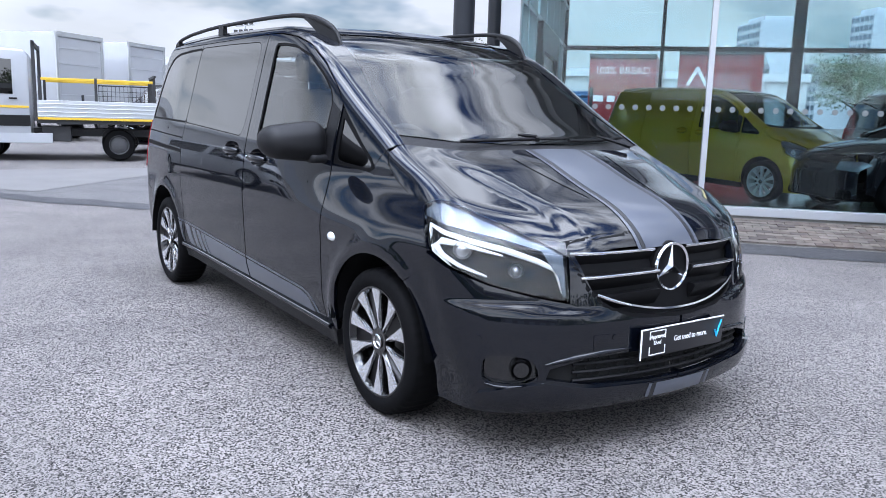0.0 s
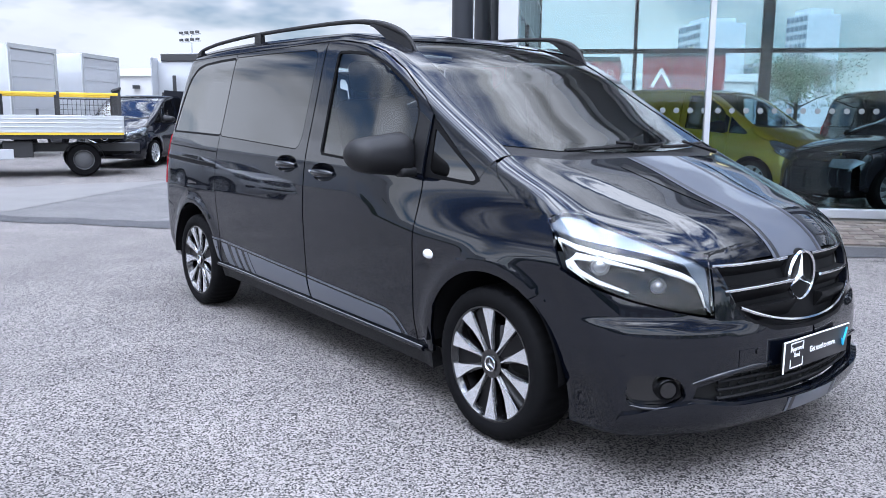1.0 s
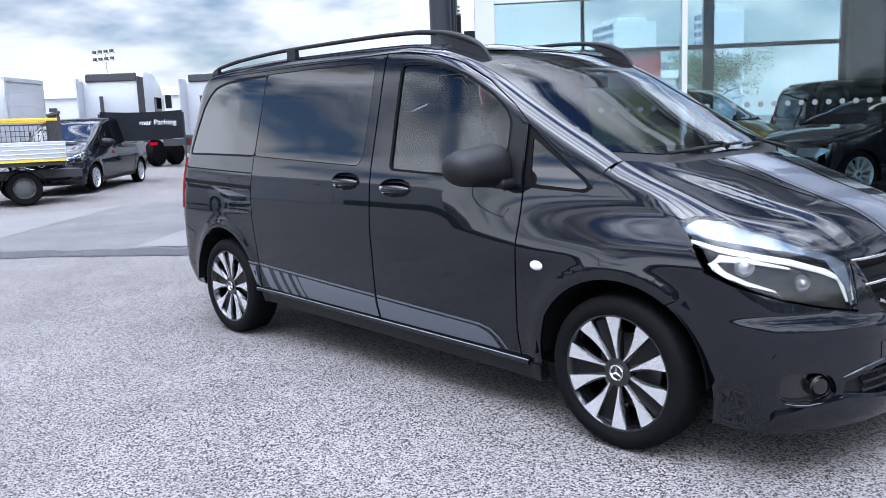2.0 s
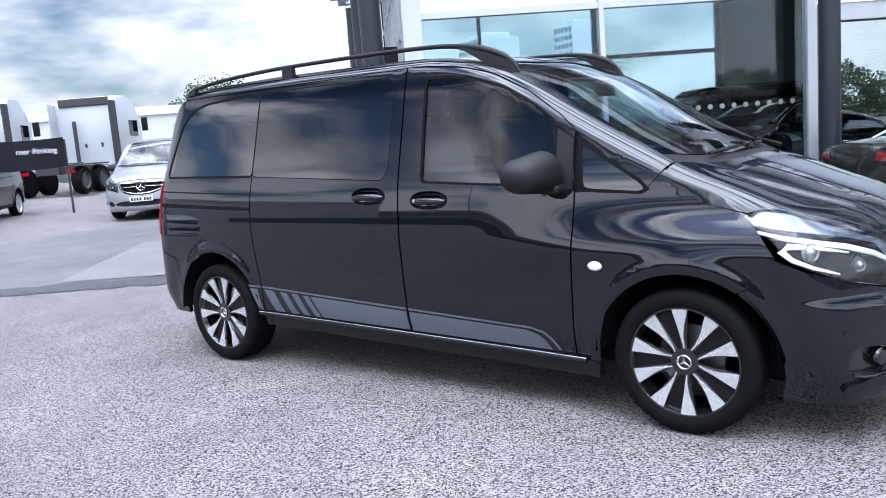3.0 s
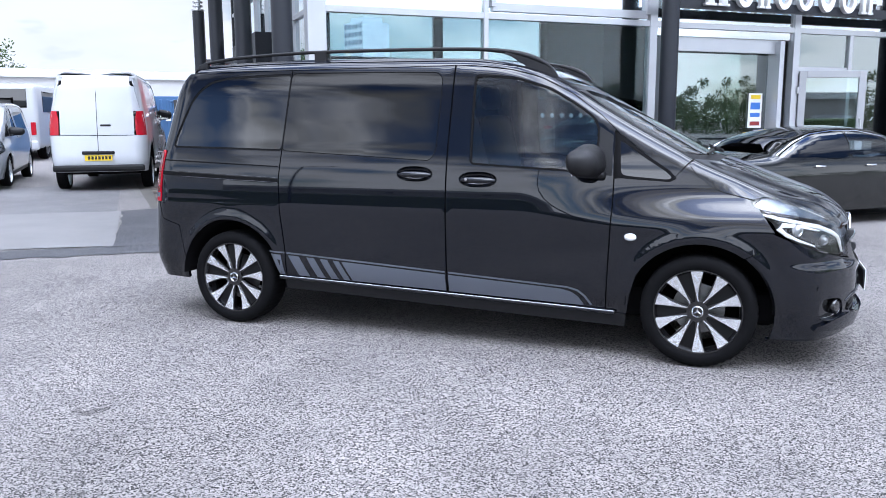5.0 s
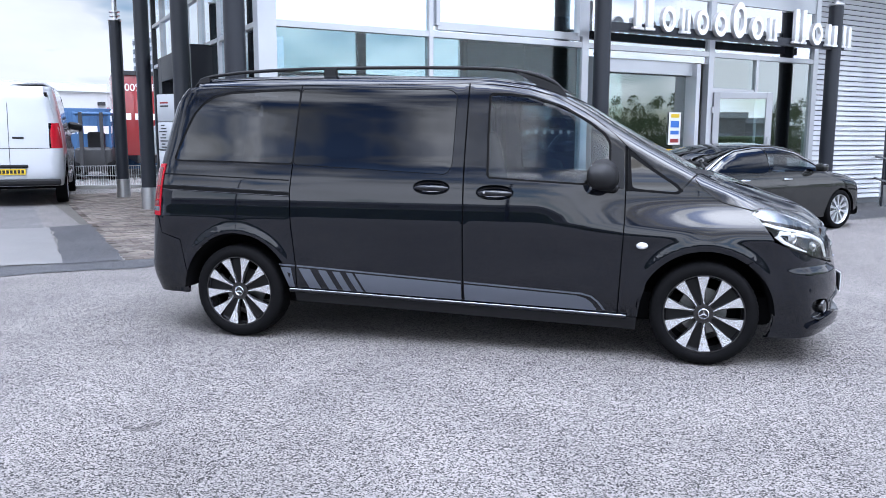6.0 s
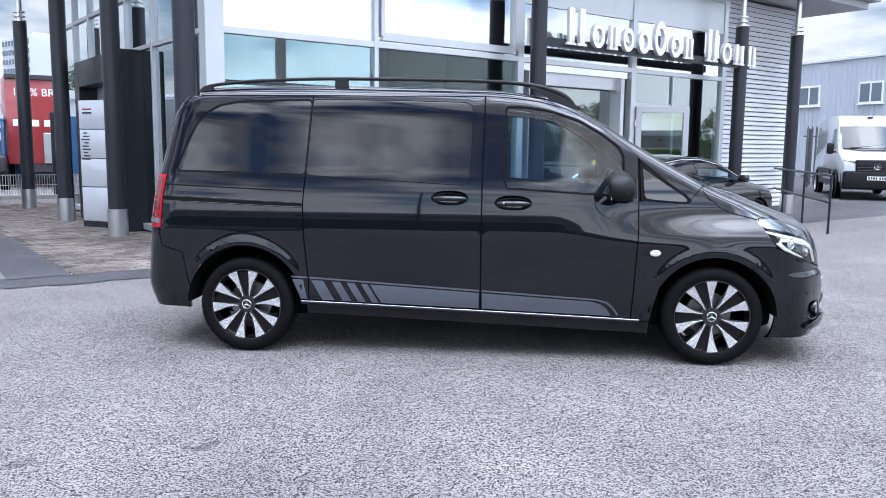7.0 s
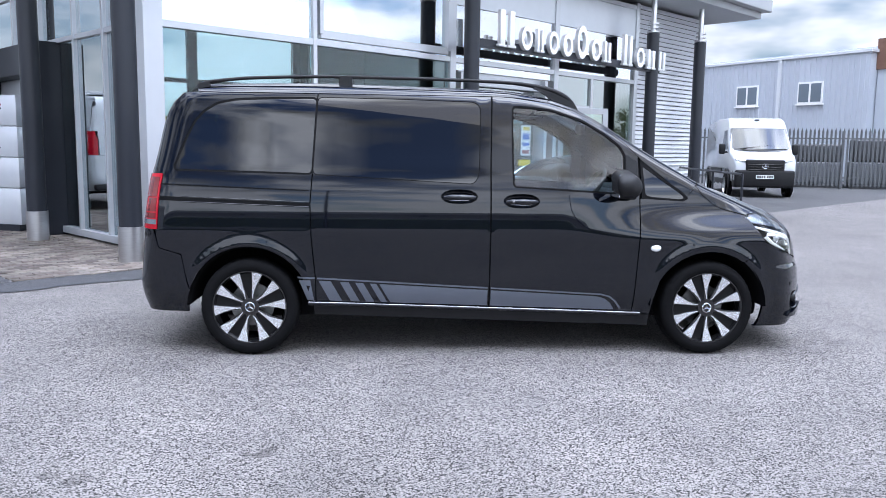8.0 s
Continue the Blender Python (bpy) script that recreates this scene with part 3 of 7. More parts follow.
                me.normals_split_custom_set_from_vertices((NV * k).tolist())
            obs.append(link_mesh(name, me, mat, parent, label))
        return obs

    def on(self, pts, d):
        d = np.asarray(d, float) / np.linalg.norm(d)
        return self.meet(np.asarray(pts, float), d)


# ---- vans ----
ROOF = [(-2.6, 1.80), (-2.14, 1.852), (-1.96, 1.875), (-1.57, 1.893), (-1.15, 1.898), (-0.6, 1.890), (0.03, 1.874), (0.2, 1.866), (0.44, 1.838), (0.6, 1.797), (0.8, 1.704), (1.01, 1.578), (1.22, 1.455), (1.44, 1.335), (1.58, 1.260), (1.66, 1.223), (1.75, 1.185), (2.04, 1.064), (2.27, 0.977), (2.385, 0.915), (2.46, 0.845), (2.7, 0.6)]
SIDE = [(0.0, 0.86), (0.2, 0.885), (0.3, 0.905), (0.45, 0.942), (0.6, 0.953), (0.75, 0.9605), (0.84, 0.9645), (0.868, 0.9648), (0.885, 0.9638), (0.95, 0.9608), (1.0, 0.9575), (1.05, 0.9530), (1.1, 0.9468), (1.15, 0.9385), (1.22, 0.9235), (1.3, 0.9035), (1.5, 0.856), (1.7, 0.809), (1.8, 0.780), (1.9, 0.745)]
NOSE = [(0.0, 2.38), (0.12, 2.44), (0.22, 2.505), (0.30, 2.532), (0.4, 2.530), (0.52, 2.528), (0.62, 2.514), (0.75, 2.490), (0.86, 2.450), (0.93, 2.40), (1.1, 2.22), (1.4, 1.9)]
TAIL = [(0.0, 2.25), (0.2, 2.33), (0.33, 2.385), (0.48, 2.415), (0.6, 2.405), (0.88, 2.375), (1.2, 2.33), (1.35, 2.295), (1.65, 2.225), (1.79, 2.175), (2.0, 2.08)]


def van_field(p):
    x, y, z = p[:, 0], np.abs(p[:, 1]), p[:, 2]
    upper = ramp(0.80, 1.08, z)
    w = curve(SIDE, z) - 0.095 * upper * ramp(0.5, 1.75, x) - 0.035 * ramp(1.5, 2.2, x) - 0.03 * ramp(-1.4, -2.4, x)
    for cx in (-1.6, 1.6):
        r = np.hypot(x - cx, z - 0.335)
        w = w + 0.014 * np.exp(-((r - 0.43) / 0.05) ** 2) * (z > 0.2)
    dome = 0.020 * (1 - ramp(0.0, 0.11, y - (0.60 - 0.20 * ramp(1.55, 2.4, x)))) * ramp(1.55, 1.9, x)
    crown = 0.024 + 0.034 * ramp(0.1, 0.75, x)
    top = curve(ROOF, x) - crown * (y / 0.8) ** 2 - 0.012 + dome
    step = 0.016 * (1 - ramp(0.575, 0.615, z - 0.03 * ramp(0.3, 0.8, y))) * ramp(0.30, 0.55, y)
    nose = curve(NOSE, z) - 0.28 * y ** 2 - 0.20 * y ** 4 + step
    tail = curve(TAIL, z) - 0.07 * y ** 2
    f = smax(y - w, (z - top) * 0.9, 0.072)
    f = smax(f, x - nose, 0.09)
    return smax(f, -tail - x, 0.20)


def arc(cx, cz, r, a0, a1, n=14):
    return [(cx + r * math.cos(radians(a0 + (a1 - a0) * i / n)), 0, cz + r * math.sin(radians(a0 + (a1 - a0) * i / n))) for i in range(n + 1)]


def xz(*pts):
    return [(x, 0, z) for x, z in pts]


def star_bm(r, inner, rise, base, at=(0, 0, 0), turn=0.0):
    """A three-pointed faceted star in the xz plane, its ridge towards -y."""
    b = bmesh.new()
    ring = [(r if i % 2 == 0 else inner, radians(90 + 60 * i + turn)) for i in range(6)]
    front = [b.verts.new((q * math.cos(a), 0, q * math.sin(a))) for q, a in ring]
    back = [b.verts.new((q * math.cos(a), base, q * math.sin(a))) for q, a in ring]
    tip = b.verts.new((0, -rise, 0))
    for i in range(6):
        j = (i + 1) % 6
        b.faces.new((front[i], front[j], tip))
        b.faces.new((front[i], back[i], back[j], front[j]))
    bmesh.ops.recalc_face_normals(b, faces=b.faces)
    bmesh.ops.translate(b, vec=at, verts=b.verts)
    return b


def alloy_wheel(parent, at, side, fancy=True, r=0.335, phase=16.0):
    """A wheel with its outer face to -y; side -1 turns it round."""
    k = r / 0.335
    rim = lathe([(0.250, -0.088), (0.251, -0.102), (0.244, -0.102), (0.235, -0.088), (0.222, -0.05), (0.210, 0.085), (0.222, 0.10), (0.248, 0.10)], 64)
    cyl(0.062, 0.05, (0, -0.062, 0), "Y", 32, rim)
    wheel = part("wheel", rim, "gloss_black" if fancy else "alu", parent, "black alloy wheel with bright machined spokes" if fancy else "silver alloy wheel", 40)
    wheel.matrix_basis = pose(*at, 0, 0, 0 if side < 0 else 180) @ Matrix.Scale(k, 4)
    for i in range(10):
        part("spoke", prism([(0.03, -0.010), (0.14, -0.017), (0.238, -0.036), (0.238, 0.036), (0.14, 0.017), (0.03, 0.010)], 0.03, pose(0, -0.076, 0, 0, 36 * i + phase, 0)), "gloss_black" if fancy else "alu", wheel)
    prof = [(0.248, -0.088), (0.253, -0.103), (0.266, -0.110), (0.284, -0.1135), (0.305, -0.109), (0.322, -0.100), (0.331, -0.086), (0.334, -0.055), (0.3355, 0.0), (0.334, 0.055), (0.331, 0.086), (0.305, 0.109), (0.27, 0.111), (0.248, 0.09)]
    tb = bmesh.new()
    n, rings = 132, []
    for i in range(n):
        a = 2 * math.pi * i / n
        notch = 0.004 if i % 3 == 0 else 0.0
        rings.append([tb.verts.new(((q - (notch if 4 < j < 11 else 0)) * math.cos(a), h, (q - (notch if 4 < j < 11 else 0)) * math.sin(a))) for j, (q, h) in enumerate(prof)])
    for i in range(n):
        p, q = rings[i], rings[(i + 1) % n]
        for j in range(len(prof) - 1):
            tb.faces.new((p[j], q[j], q[j + 1], p[j + 1]))
    bmesh.ops.recalc_face_normals(tb, faces=tb.faces)
    part("tyre", tb, "rubber", wheel, "black rubber tyre", 35)
    part("brake_disc", cyl(0.15, 0.02, (0, 0.02, 0), "Y", 40), "disc", wheel, "", 40)
    if fancy:
        face = None
        for i in range(10):
            g = -1 if i % 2 == 0 else 1
            edge = [(0.050, 0.004), (0.146, -0.015), (0.243, -0.035), (0.243, 0.037), (0.205, 0.026), (0.165, 0.0135), (0.125, 0.0060), (0.090, 0.0040), (0.056, 0.0085)]
            b = prism([(q, g * w) for q, w in edge], 0.012, pose(0, -0.0895, 0, 0, 36 * i + phase, 0))
            if g > 0:
                part("spoke_web", prism([(0.045, -0.010), (0.238, -0.046), (0.238, 0.046), (0.045, 0.010)], 0.026, pose(0, -0.073, 0, 0, 36 * i + 18 + phase, 0)), "wheel_black", wheel)
            for v in b.verts:
                rr = math.hypot(v.co.x, v.co.z)
                v.co.y += 0.012 * max(0, (0.13 - rr)) / 0.07 * 0.4 - 0.006 * max(0, rr - 0.15) / 0.06
            part("spoke_face", b, "machined", wheel)
    ring = lathe([(0.032, -0.088), (0.034, -0.092), (0.031, -0.094), (0.028, -0.090)], 32, close=True)
    cap = part("hub_cap", cyl(0.034, 0.012, (0, -0.085, 0), "Y", 32), "gloss_black", wheel, "black hub cap with a plain silver badge", 40)
    badge = lathe([(0.0325, -0.090), (0.034, -0.094), (0.030, -0.096), (0.027, -0.092)], 32, close=True)
    join(badge, star_bm(0.029, 0.006, 0.003, 0.003, (0, -0.0945, 0)))
    part("badge", badge, "chrome", cap)
    return wheel


def badge_bm(r, at):
    """A plain ring with three tapered bars, facing +x."""
    b = lathe([(r * 0.90, 0), (r, 0.006), (r * 0.97, 0.016), (r * 0.88, 0.012)], 48, "X", close=True)
    star = star_bm(0.94 * r, 0.20 * r, 0.012, 0.008, (0, -0.004, 0))
    bmesh.ops.transform(star, matrix=pose(0, 0, 0, 0, 0, 90), verts=star.verts)
    join(b, star)
    bmesh.ops.translate(b, vec=at, verts=b.verts)
    return b


def seat(parent, x, y, z, name="seat"):
    b = box((0.50, 0.48, 0.16), (x, y, z), 0.05)
    s = part(name, b, "seat", parent, "dark cloth front seat", 50)
    part("backrest", box((0.15, 0.48, 0.62), (0, 0, 0), 0.06, pose(x - 0.28, y, z + 0.36, 0, -14, 0)), "seat", s, "", 50)
    part("headrest", box((0.10, 0.27, 0.18), (0, 0, 0), 0.04, pose(x - 0.38, y, z + 0.80, 0, -10, 0)), "seat", s, "", 50)
    return s


shell = Shell(van_field)
R, D45 = (0, 1, 0), (-0.62, 0.74, 0.0)
GAP = 0.004
DOORTOP = [(0.06, 1.792), (0.2, 1.784), (0.44, 1.752), (0.62, 1.703), (0.82, 1.600), (1.0, 1.470), (1.085, 1.390)]
SLIDE_EDGE = [(-1.140, 1.790), (-1.170, 1.235), (-1.184, 1.05), (-1.177, 0.825), (-1.150, 0.533), (-1.148, 0.372)]
DOOR_EDGE = [(1.085, 1.385), (1.092, 1.10), (1.092, 0.938), (1.084, 0.762), (1.066, 0.353), (1.064, 0.298)]
QGLASS = softened([(-2.095, 1.270), (-2.070, 1.352), (-2.022, 1.470), (-1.965, 1.592), (-1.900, 1.666), (-1.810, 1.720), (-1.674, 1.745), (-1.37, 1.757), (-1.147, 1.760), (-1.174, 1.252), (-1.6, 1.262)], 0.016)
SGLASS = softened([(-1.133, 1.762), (-0.6, 1.758), (-0.07, 1.746), (-0.030, 1.715), (-0.036, 1.45), (-0.042, 1.255), (-0.075, 1.198), (-0.6, 1.224), (-1.162, 1.252), (-1.148, 1.5)], 0.016)
FGLASS = softened([(0.200, 1.722), (0.198, 1.45), (0.205, 1.180), (0.60, 1.158), (0.975, 1.138), (0.985, 1.30), (0.985, 1.400), (0.950, 1.460), (0.855, 1.534), (0.685, 1.634), (0.473, 1.700), (0.32, 1.718)], 0.014)
TRI = softened([(1.112, 1.335), (1.128, 1.125), (1.17, 1.112), (1.40, 1.094), (1.428, 1.108), (1.40, 1.14), (1.27, 1.225)], 0.015)


def bowl_rim(hx, hz, f=1.0):
    return [(hx + f * 0.125 * math.copysign(abs(math.cos(a)) ** 0.8, math.cos(a)), hz + f * 0.049 * math.sin(a)) for a in np.linspace(0, 2 * math.pi, 20, endpoint=False)]


def expand(pts, by):
    p = np.array(pts, float)
    a, b = np.roll(p, 1, 0), np.roll(p, -1, 0)
    d = b - a
    area = np.sum(p[:, 0] * np.roll(p, -1, 0)[:, 1] - np.roll(p, -1, 0)[:, 0] * p[:, 1])
    n = np.stack([d[:, 1], -d[:, 0]], 1) / np.linalg.norm(d, axis=1, keepdims=True) * (1 if area > 0 else -1)
    return [tuple(q) for q in p + by * n]


def swept(line, profile):
    """A bar along a line with a profile of (dx, dz) steps off it."""
    b = bmesh.new()
    rows = [[b.verts.new((x + dx, y, z + dz)) for dx, dz in profile] for x, y, z in line]
    n = len(profile)
    for p, q in zip(rows, rows[1:]):
        for k in range(n):
            b.faces.new((p[k], p[(k + 1) % n], q[(k + 1) % n], q[k]))
    b.faces.new(rows[0][::-1])
    b.faces.new(rows[-1])
    bmesh.ops.recalc_face_normals(b, faces=b.faces)
    return b


def mid_size_van(m, paint_key, label, main=False, rear_glass=True, scale=(1, 1, 1), plate="plate_white", wheel_r=0.335, name="van", lamps_on=False, group=""):
    """Van body in panels: x ahead, y to its left, z up from the ground under the middle of its wheelbase."""
    v = thing(name, m @ Matrix.Diagonal((*scale, 1)), label, "van", group)
    res = 0.04 if main else 0.09
    stp = 0.03 if main else 0.06
    P = lambda nm, o, d, mat, **k: shell.panel(nm, o, d, mat, v, res=k.pop("res", res), step=k.pop("step", stp), **k)
    bump_key = "black_plastic" if scale[2] > 1.2 else paint_key
    body = paint_key
    gap = lambda pts, dx, dz=0: [(x + dx, z + dz) for x, z in pts]
    # right and left sides
    arch_r = arc(-1.6, 0.345, 0.415, 8, 172, 20)
    arch_f = arc(1.6, 0.325, 0.415, 150, 55, 12)
    q_out = xz(*gap(SLIDE_EDGE, -GAP)) + arch_r[:-1] + xz((-2.030, 0.58), (-2.050, 0.70), (-2.20, 0.745), (-2.225, 0.86), (-2.222, 1.24), (-2.195, 1.45), (-2.165, 1.62), (-2.125, 1.79))
    P("quarter_panel", q_out, R, body, holes=[xz(*expand(QGLASS, 0.010))] if rear_glass else (), mirror=True, res=0.028 if main else 0.09)
    s_out = xz(*gap(SLIDE_EDGE, GAP)) + xz((0.040, 0.334), (0.040, 1.294), (0.050, 1.790))
    P("sliding_door", s_out, R, body, holes=([xz(*expand(SGLASS, 0.008))] if rear_glass else []) + [xz(*bowl_rim(-0.172, 1.107))], mirror=True)
    d_out = xz((0.050, 0.334)) + xz((0.050, 1.294), *DOORTOP) + xz(*gap(DOOR_EDGE, -GAP))
    P("front_door", d_out, R, body, holes=[xz(*expand(FGLASS, 0.009)), xz(*bowl_rim(0.256, 1.080))], mirror=True)
    f_out = xz(*gap(DOOR_EDGE[1:], GAP)) + xz((1.19, 0.29), (1.205, 0.40)) + arch_f + xz((1.890, 0.690), (1.955, 0.742), (1.992, 0.815), (1.93, 0.905), (1.872, 0.985), (1.725, 1.018), (1.622, 1.062), (1.548, 1.122), (1.512, 1.190), (1.452, 1.128), (1.425, 1.088), (1.16, 1.103))
    P("front_wing", f_out, R, body, mirror=True, res=0.024 if main else 0.09)
    P("sill", xz((-1.165, 0.364), (-0.5, 0.343), (0.5, 0.310), (1.10, 0.288), (1.185, 0.283), (1.18, 0.205), (0.5, 0.228), (-1.16, 0.285)), R, "black_plastic", mirror=True, lift=0.006, lip=0.06)
    # roof, pillars, glass
    gut = shell.on(xz(*[(x, 1.795) for x in np.linspace(-2.12, 0.06, 14)]), R)
    front_edge = [(0.36, -0.70, 0), (0.49, -0.672, 0), (0.535, -0.62, 0), (0.59, -0.3, 0), (0.60, 0, 0), (0.59, 0.3, 0), (0.535, 0.62, 0), (0.49, 0.672, 0), (0.36, 0.70, 0)]
    rim = [(x, y, 0) for x, y, z in gut]
    dt = shell.on(xz(*gap(DOORTOP, 0, 0.005)), R)
    P("roof", rim + [(x, y, 0) for x, y, z in dt[1:3]] + front_edge[1:-1] + [(x, -y, 0) for x, y, z in dt[2:0:-1]] + [(x, -y, 0) for x, y, z in rim[::-1]], (0, 0, -1), body, res=res * 1.5)
    ws_r = shell.on([(0.535, -0.63, 0), (0.70, -0.632, 0), (0.85, -0.645, 0), (1.05, -0.68, 0), (1.25, -0.715, 0), (1.46, -0.752, 0)], (0, 0, -1))
    tri_top = shell.on(xz((1.10, 1.377), (1.27, 1.245), (1.44, 1.118), (1.505, 1.193)), R)
    P("pillar", [*dt[2:]] + [*tri_top] + [*shell.on([(1.535, -0.765, 0)], (0, 0, -1))] + [*ws_r[::-1]] + [*shell.on([(0.49, -0.672, 0)], (0, 0, -1))], (-0.42, 0.62, -0.66), body, mirror=True, res=res * 0.8)
    top = lambda pts: [*shell.on([(x, y, 0) for x, y in pts], (0, 0, -1))]
    ws = top([(0.545, -0.625), (0.597, -0.3), (0.607, 0), (0.597, 0.3), (0.545, 0.625)]) + [(a, -b, c) for a, b, c in ws_r[1:]] + top([(1.56, 0.5), (1.625, 0.2), (1.635, 0), (1.625, -0.2), (1.56, -0.5)]) + [*ws_r[:0:-1]]
    P("windscreen", ws, (-0.6, 0, -0.8), "screen", lift=-0.004, lip=0.006, res=res * 1.6, label="clear curved windscreen")
    if main:
        P("screen_border", top([(1.405, -0.735), (1.46, -0.752)]) + top([(1.56, -0.5), (1.63, 0), (1.56, 0.5), (1.46, 0.752), (1.405, 0.735), (1.49, 0.5), (1.565, 0), (1.49, -0.5)]), (-0.6, 0, -0.8), "gloss_black", lift=-0.009, lip=0)
    cowl = top([(1.535, -0.765), (1.46, -0.756), (1.56, -0.505), (1.635, -0.1), (1.635, 0.1), (1.56, 0.505), (1.46, 0.756), (1.535, 0.765), (1.655, 0.5), (1.705, 0.1), (1.705, -0.1), (1.655, -0.5)])
    P("cowl", cowl, (-0.4, 0, -0.9), "black_plastic", lift=-0.008, lip=0.01)
    P("front_glass", xz(*FGLASS), R, mat="window", lift=-0.010, lip=0.004, mirror=True, label="clear door glass")
    P("corner_glass", xz(*expand(TRI, -0.003)), R, "privacy", lift=-0.004, lip=0.004, mirror=True)
    P("corner_frame", xz((1.100, 1.372), (1.106, 1.106), (1.17, 1.099), (1.41, 1.084), (1.448, 1.104), (1.41, 1.148), (1.27, 1.24)), R, "seal", holes=[xz(*expand(TRI, -0.004))], lift=0.001, mirror=True)
    P("mirror_base", xz((0.995, 1.405), (0.995, 1.125), (1.078, 1.115), (1.076, 1.355)), R, "black_plastic", lift=0.002, mirror=True)
    seal = lambda g, w: P("window_seal", xz(*expand(g, w)), R, "seal", holes=[xz(*expand(g, -0.004))], lift=-0.002, lip=0.012, mirror=True, res=0.1)
    seal(FGLASS, 0.013)
    if rear_glass:
        P("rear_glass", xz(*expand(QGLASS, 0.004)), R, mat="quarter", lift=-0.004, lip=0.004, mirror=True, label="dark tinted side glass")
        P("door_glass", xz(*expand(SGLASS, 0.003)), R, mat="privacy", lift=-0.001, lip=0.004, mirror=True, label="dark tinted side glass")
        if main:
            seal(QGLASS, 0.013)
            seal(SGLASS, 0.011)
    # bonnet and front
    hood_side = shell.on(xz((1.522, 1.180), (1.555, 1.130), (1.628, 1.070), (1.730, 1.027), (1.870, 0.994)), R)
    lamp_top = [*shell.on([(2.02, -0.80, 0), (2.15, -0.73, 0), (2.27, -0.64, 0), (2.365, -0.535, 0)], (0, 0, -1))]
    mid = [(hood_side[-1] * (1 - f) + lamp_top[0] * f) for f in (0.25, 0.5, 0.75)]
    mid = [*shell.on([(a, b, 0) for a, b, _ in mid], (0, 0, -1))]
    lip_c = [*shell.on([(2.395, -0.52, 0.878), (2.425, -0.4, 0.888), (2.445, -0.2, 0.898), (2.450, 0, 0.902)], (-0.3, 0, -0.95))]
    back = [*shell.on([(1.54, -0.762, 0), (1.66, -0.5, 0), (1.71, -0.1, 0)], (0, 0, -1))]
    right = [*hood_side] + mid + lamp_top + lip_c
    hood = right + [(a, -b, c) for a, b, c in right[-2::-1]] + [(a, -b, c) for a, b, c in back] + back[::-1]
    P("bonnet", hood, (-0.3, 0, -0.95), body, res=0.02 if main else 0.09, label="" if not main else "dark grey bonnet with a wide centre stripe")
    lamp = [(1.880, -0.9, 0.978), (1.945, -0.87, 0.885), (2.00, -0.9, 0.818), (2.085, -0.87, 0.768), (2.213, -0.78, 0.712), (2.33, -0.65, 0.672), (2.415, -0.545, 0.648), (2.405, -0.555, 0.74), (2.375, -0.545, 0.868)] + [(a, b, c) for a, b, c in lamp_top[2::-1] + mid[::-1]]
    P("headlight", lamp, D45, "lens", mirror=True, label="clear headlight with a bright light bar", lift=0.002, lip=0.03)
    bowl = P("lamp_bowl", lamp, D45, "gap", mirror=True, lift=-0.05, lip=0, res=0.06)
    brow = [(1.893, -0.9, 0.968), (1.905, -0.9, 0.950), (2.00, -0.86, 0.930), (2.11, -0.8, 0.909), (2.23, -0.72, 0.882), (2.32, -0.61, 0.842), (2.375, -0.562, 0.74), (2.397, -0.555, 0.665), (2.408, -0.55, 0.665), (2.396, -0.552, 0.74), (2.366, -0.548, 0.856)] + [(a, b, c - 0.008) for a, b, c in lamp_top[2::-1] + mid[::-1]]
    P("lamp_brow", brow, D45, "led", mirror=True, lift=-0.012, lip=0.004, label="bright reflector along the top of the headlight")
    # lamp innards lie behind the lens
    def on_lamp(pts, depth):
        a = shell.on(pts, D45)
        return a - shell.normal(a) * depth
    for s in (-1, 1):
        k = np.array((1, -s, 1.0)) if s == 1 else np.array((1, 1, 1.0))
        bar_top = on_lamp([(1.90, -0.9, 0.930), (2.00, -0.86, 0.902), (2.11, -0.8, 0.878), (2.23, -0.72, 0.848), (2.32, -0.62, 0.805), (2.37, -0.57, 0.77), (2.40, -0.555, 0.68)], 0.028) * k
        part("light_bar", tube([tuple(q) for q in bar_top], [0.006, 0.010, 0.012, 0.013, 0.012, 0.010, 0.006], 10), "drl" if main else "led", v, "white light bar", 60)
        loop = on_lamp([(2.24, -0.74, 0.822), (2.10, -0.83, 0.858), (2.015, -0.88, 0.866), (1.985, -0.89, 0.846), (2.02, -0.87, 0.805), (2.10, -0.84, 0.772), (2.20, -0.78, 0.738)], 0.022) * k
        part("light_loop", tube([tuple(q) for q in loop], [0.004, 0.010, 0.014, 0.016, 0.011, 0.008, 0.004], 10), "drl" if main else "led", v, "white light loop round the projector", 60)
        c1 = on_lamp([(2.09, -0.82, 0.838)], 0.03)[0] * k
        c2 = on_lamp([(2.28, -0.70, 0.765)], 0.035)[0] * k
        for c, r in ((c1, 0.029), (c2, 0.023)):
            b = lathe([(0.0, 0.018), (r * 0.6, 0.014), (r * 0.95, 0.0), (r * 1.0, -0.004), (r * 1.25, 0.006), (r * 1.35, -0.01)], 24, "X")
            bmesh.ops.transform(b, matrix=Matrix.Translation(c) @ pose(0, 0, 0, 0, 0, -40 if s == -1 else 40), verts=b.verts)
            part("projector", b, "steel", v, "", 50)
    # bumper in two halves
    under = [(2.415, -0.54, 0.64)]
    gr_edge = [(2.385, -0.538, 0.862), (2.43, -0.512, 0.78), (2.455, -0.468, 0.69), (2.475, -0.395, 0.618), (2.505, -0.26, 0.572), (2.52, 0.0, 0.556)]
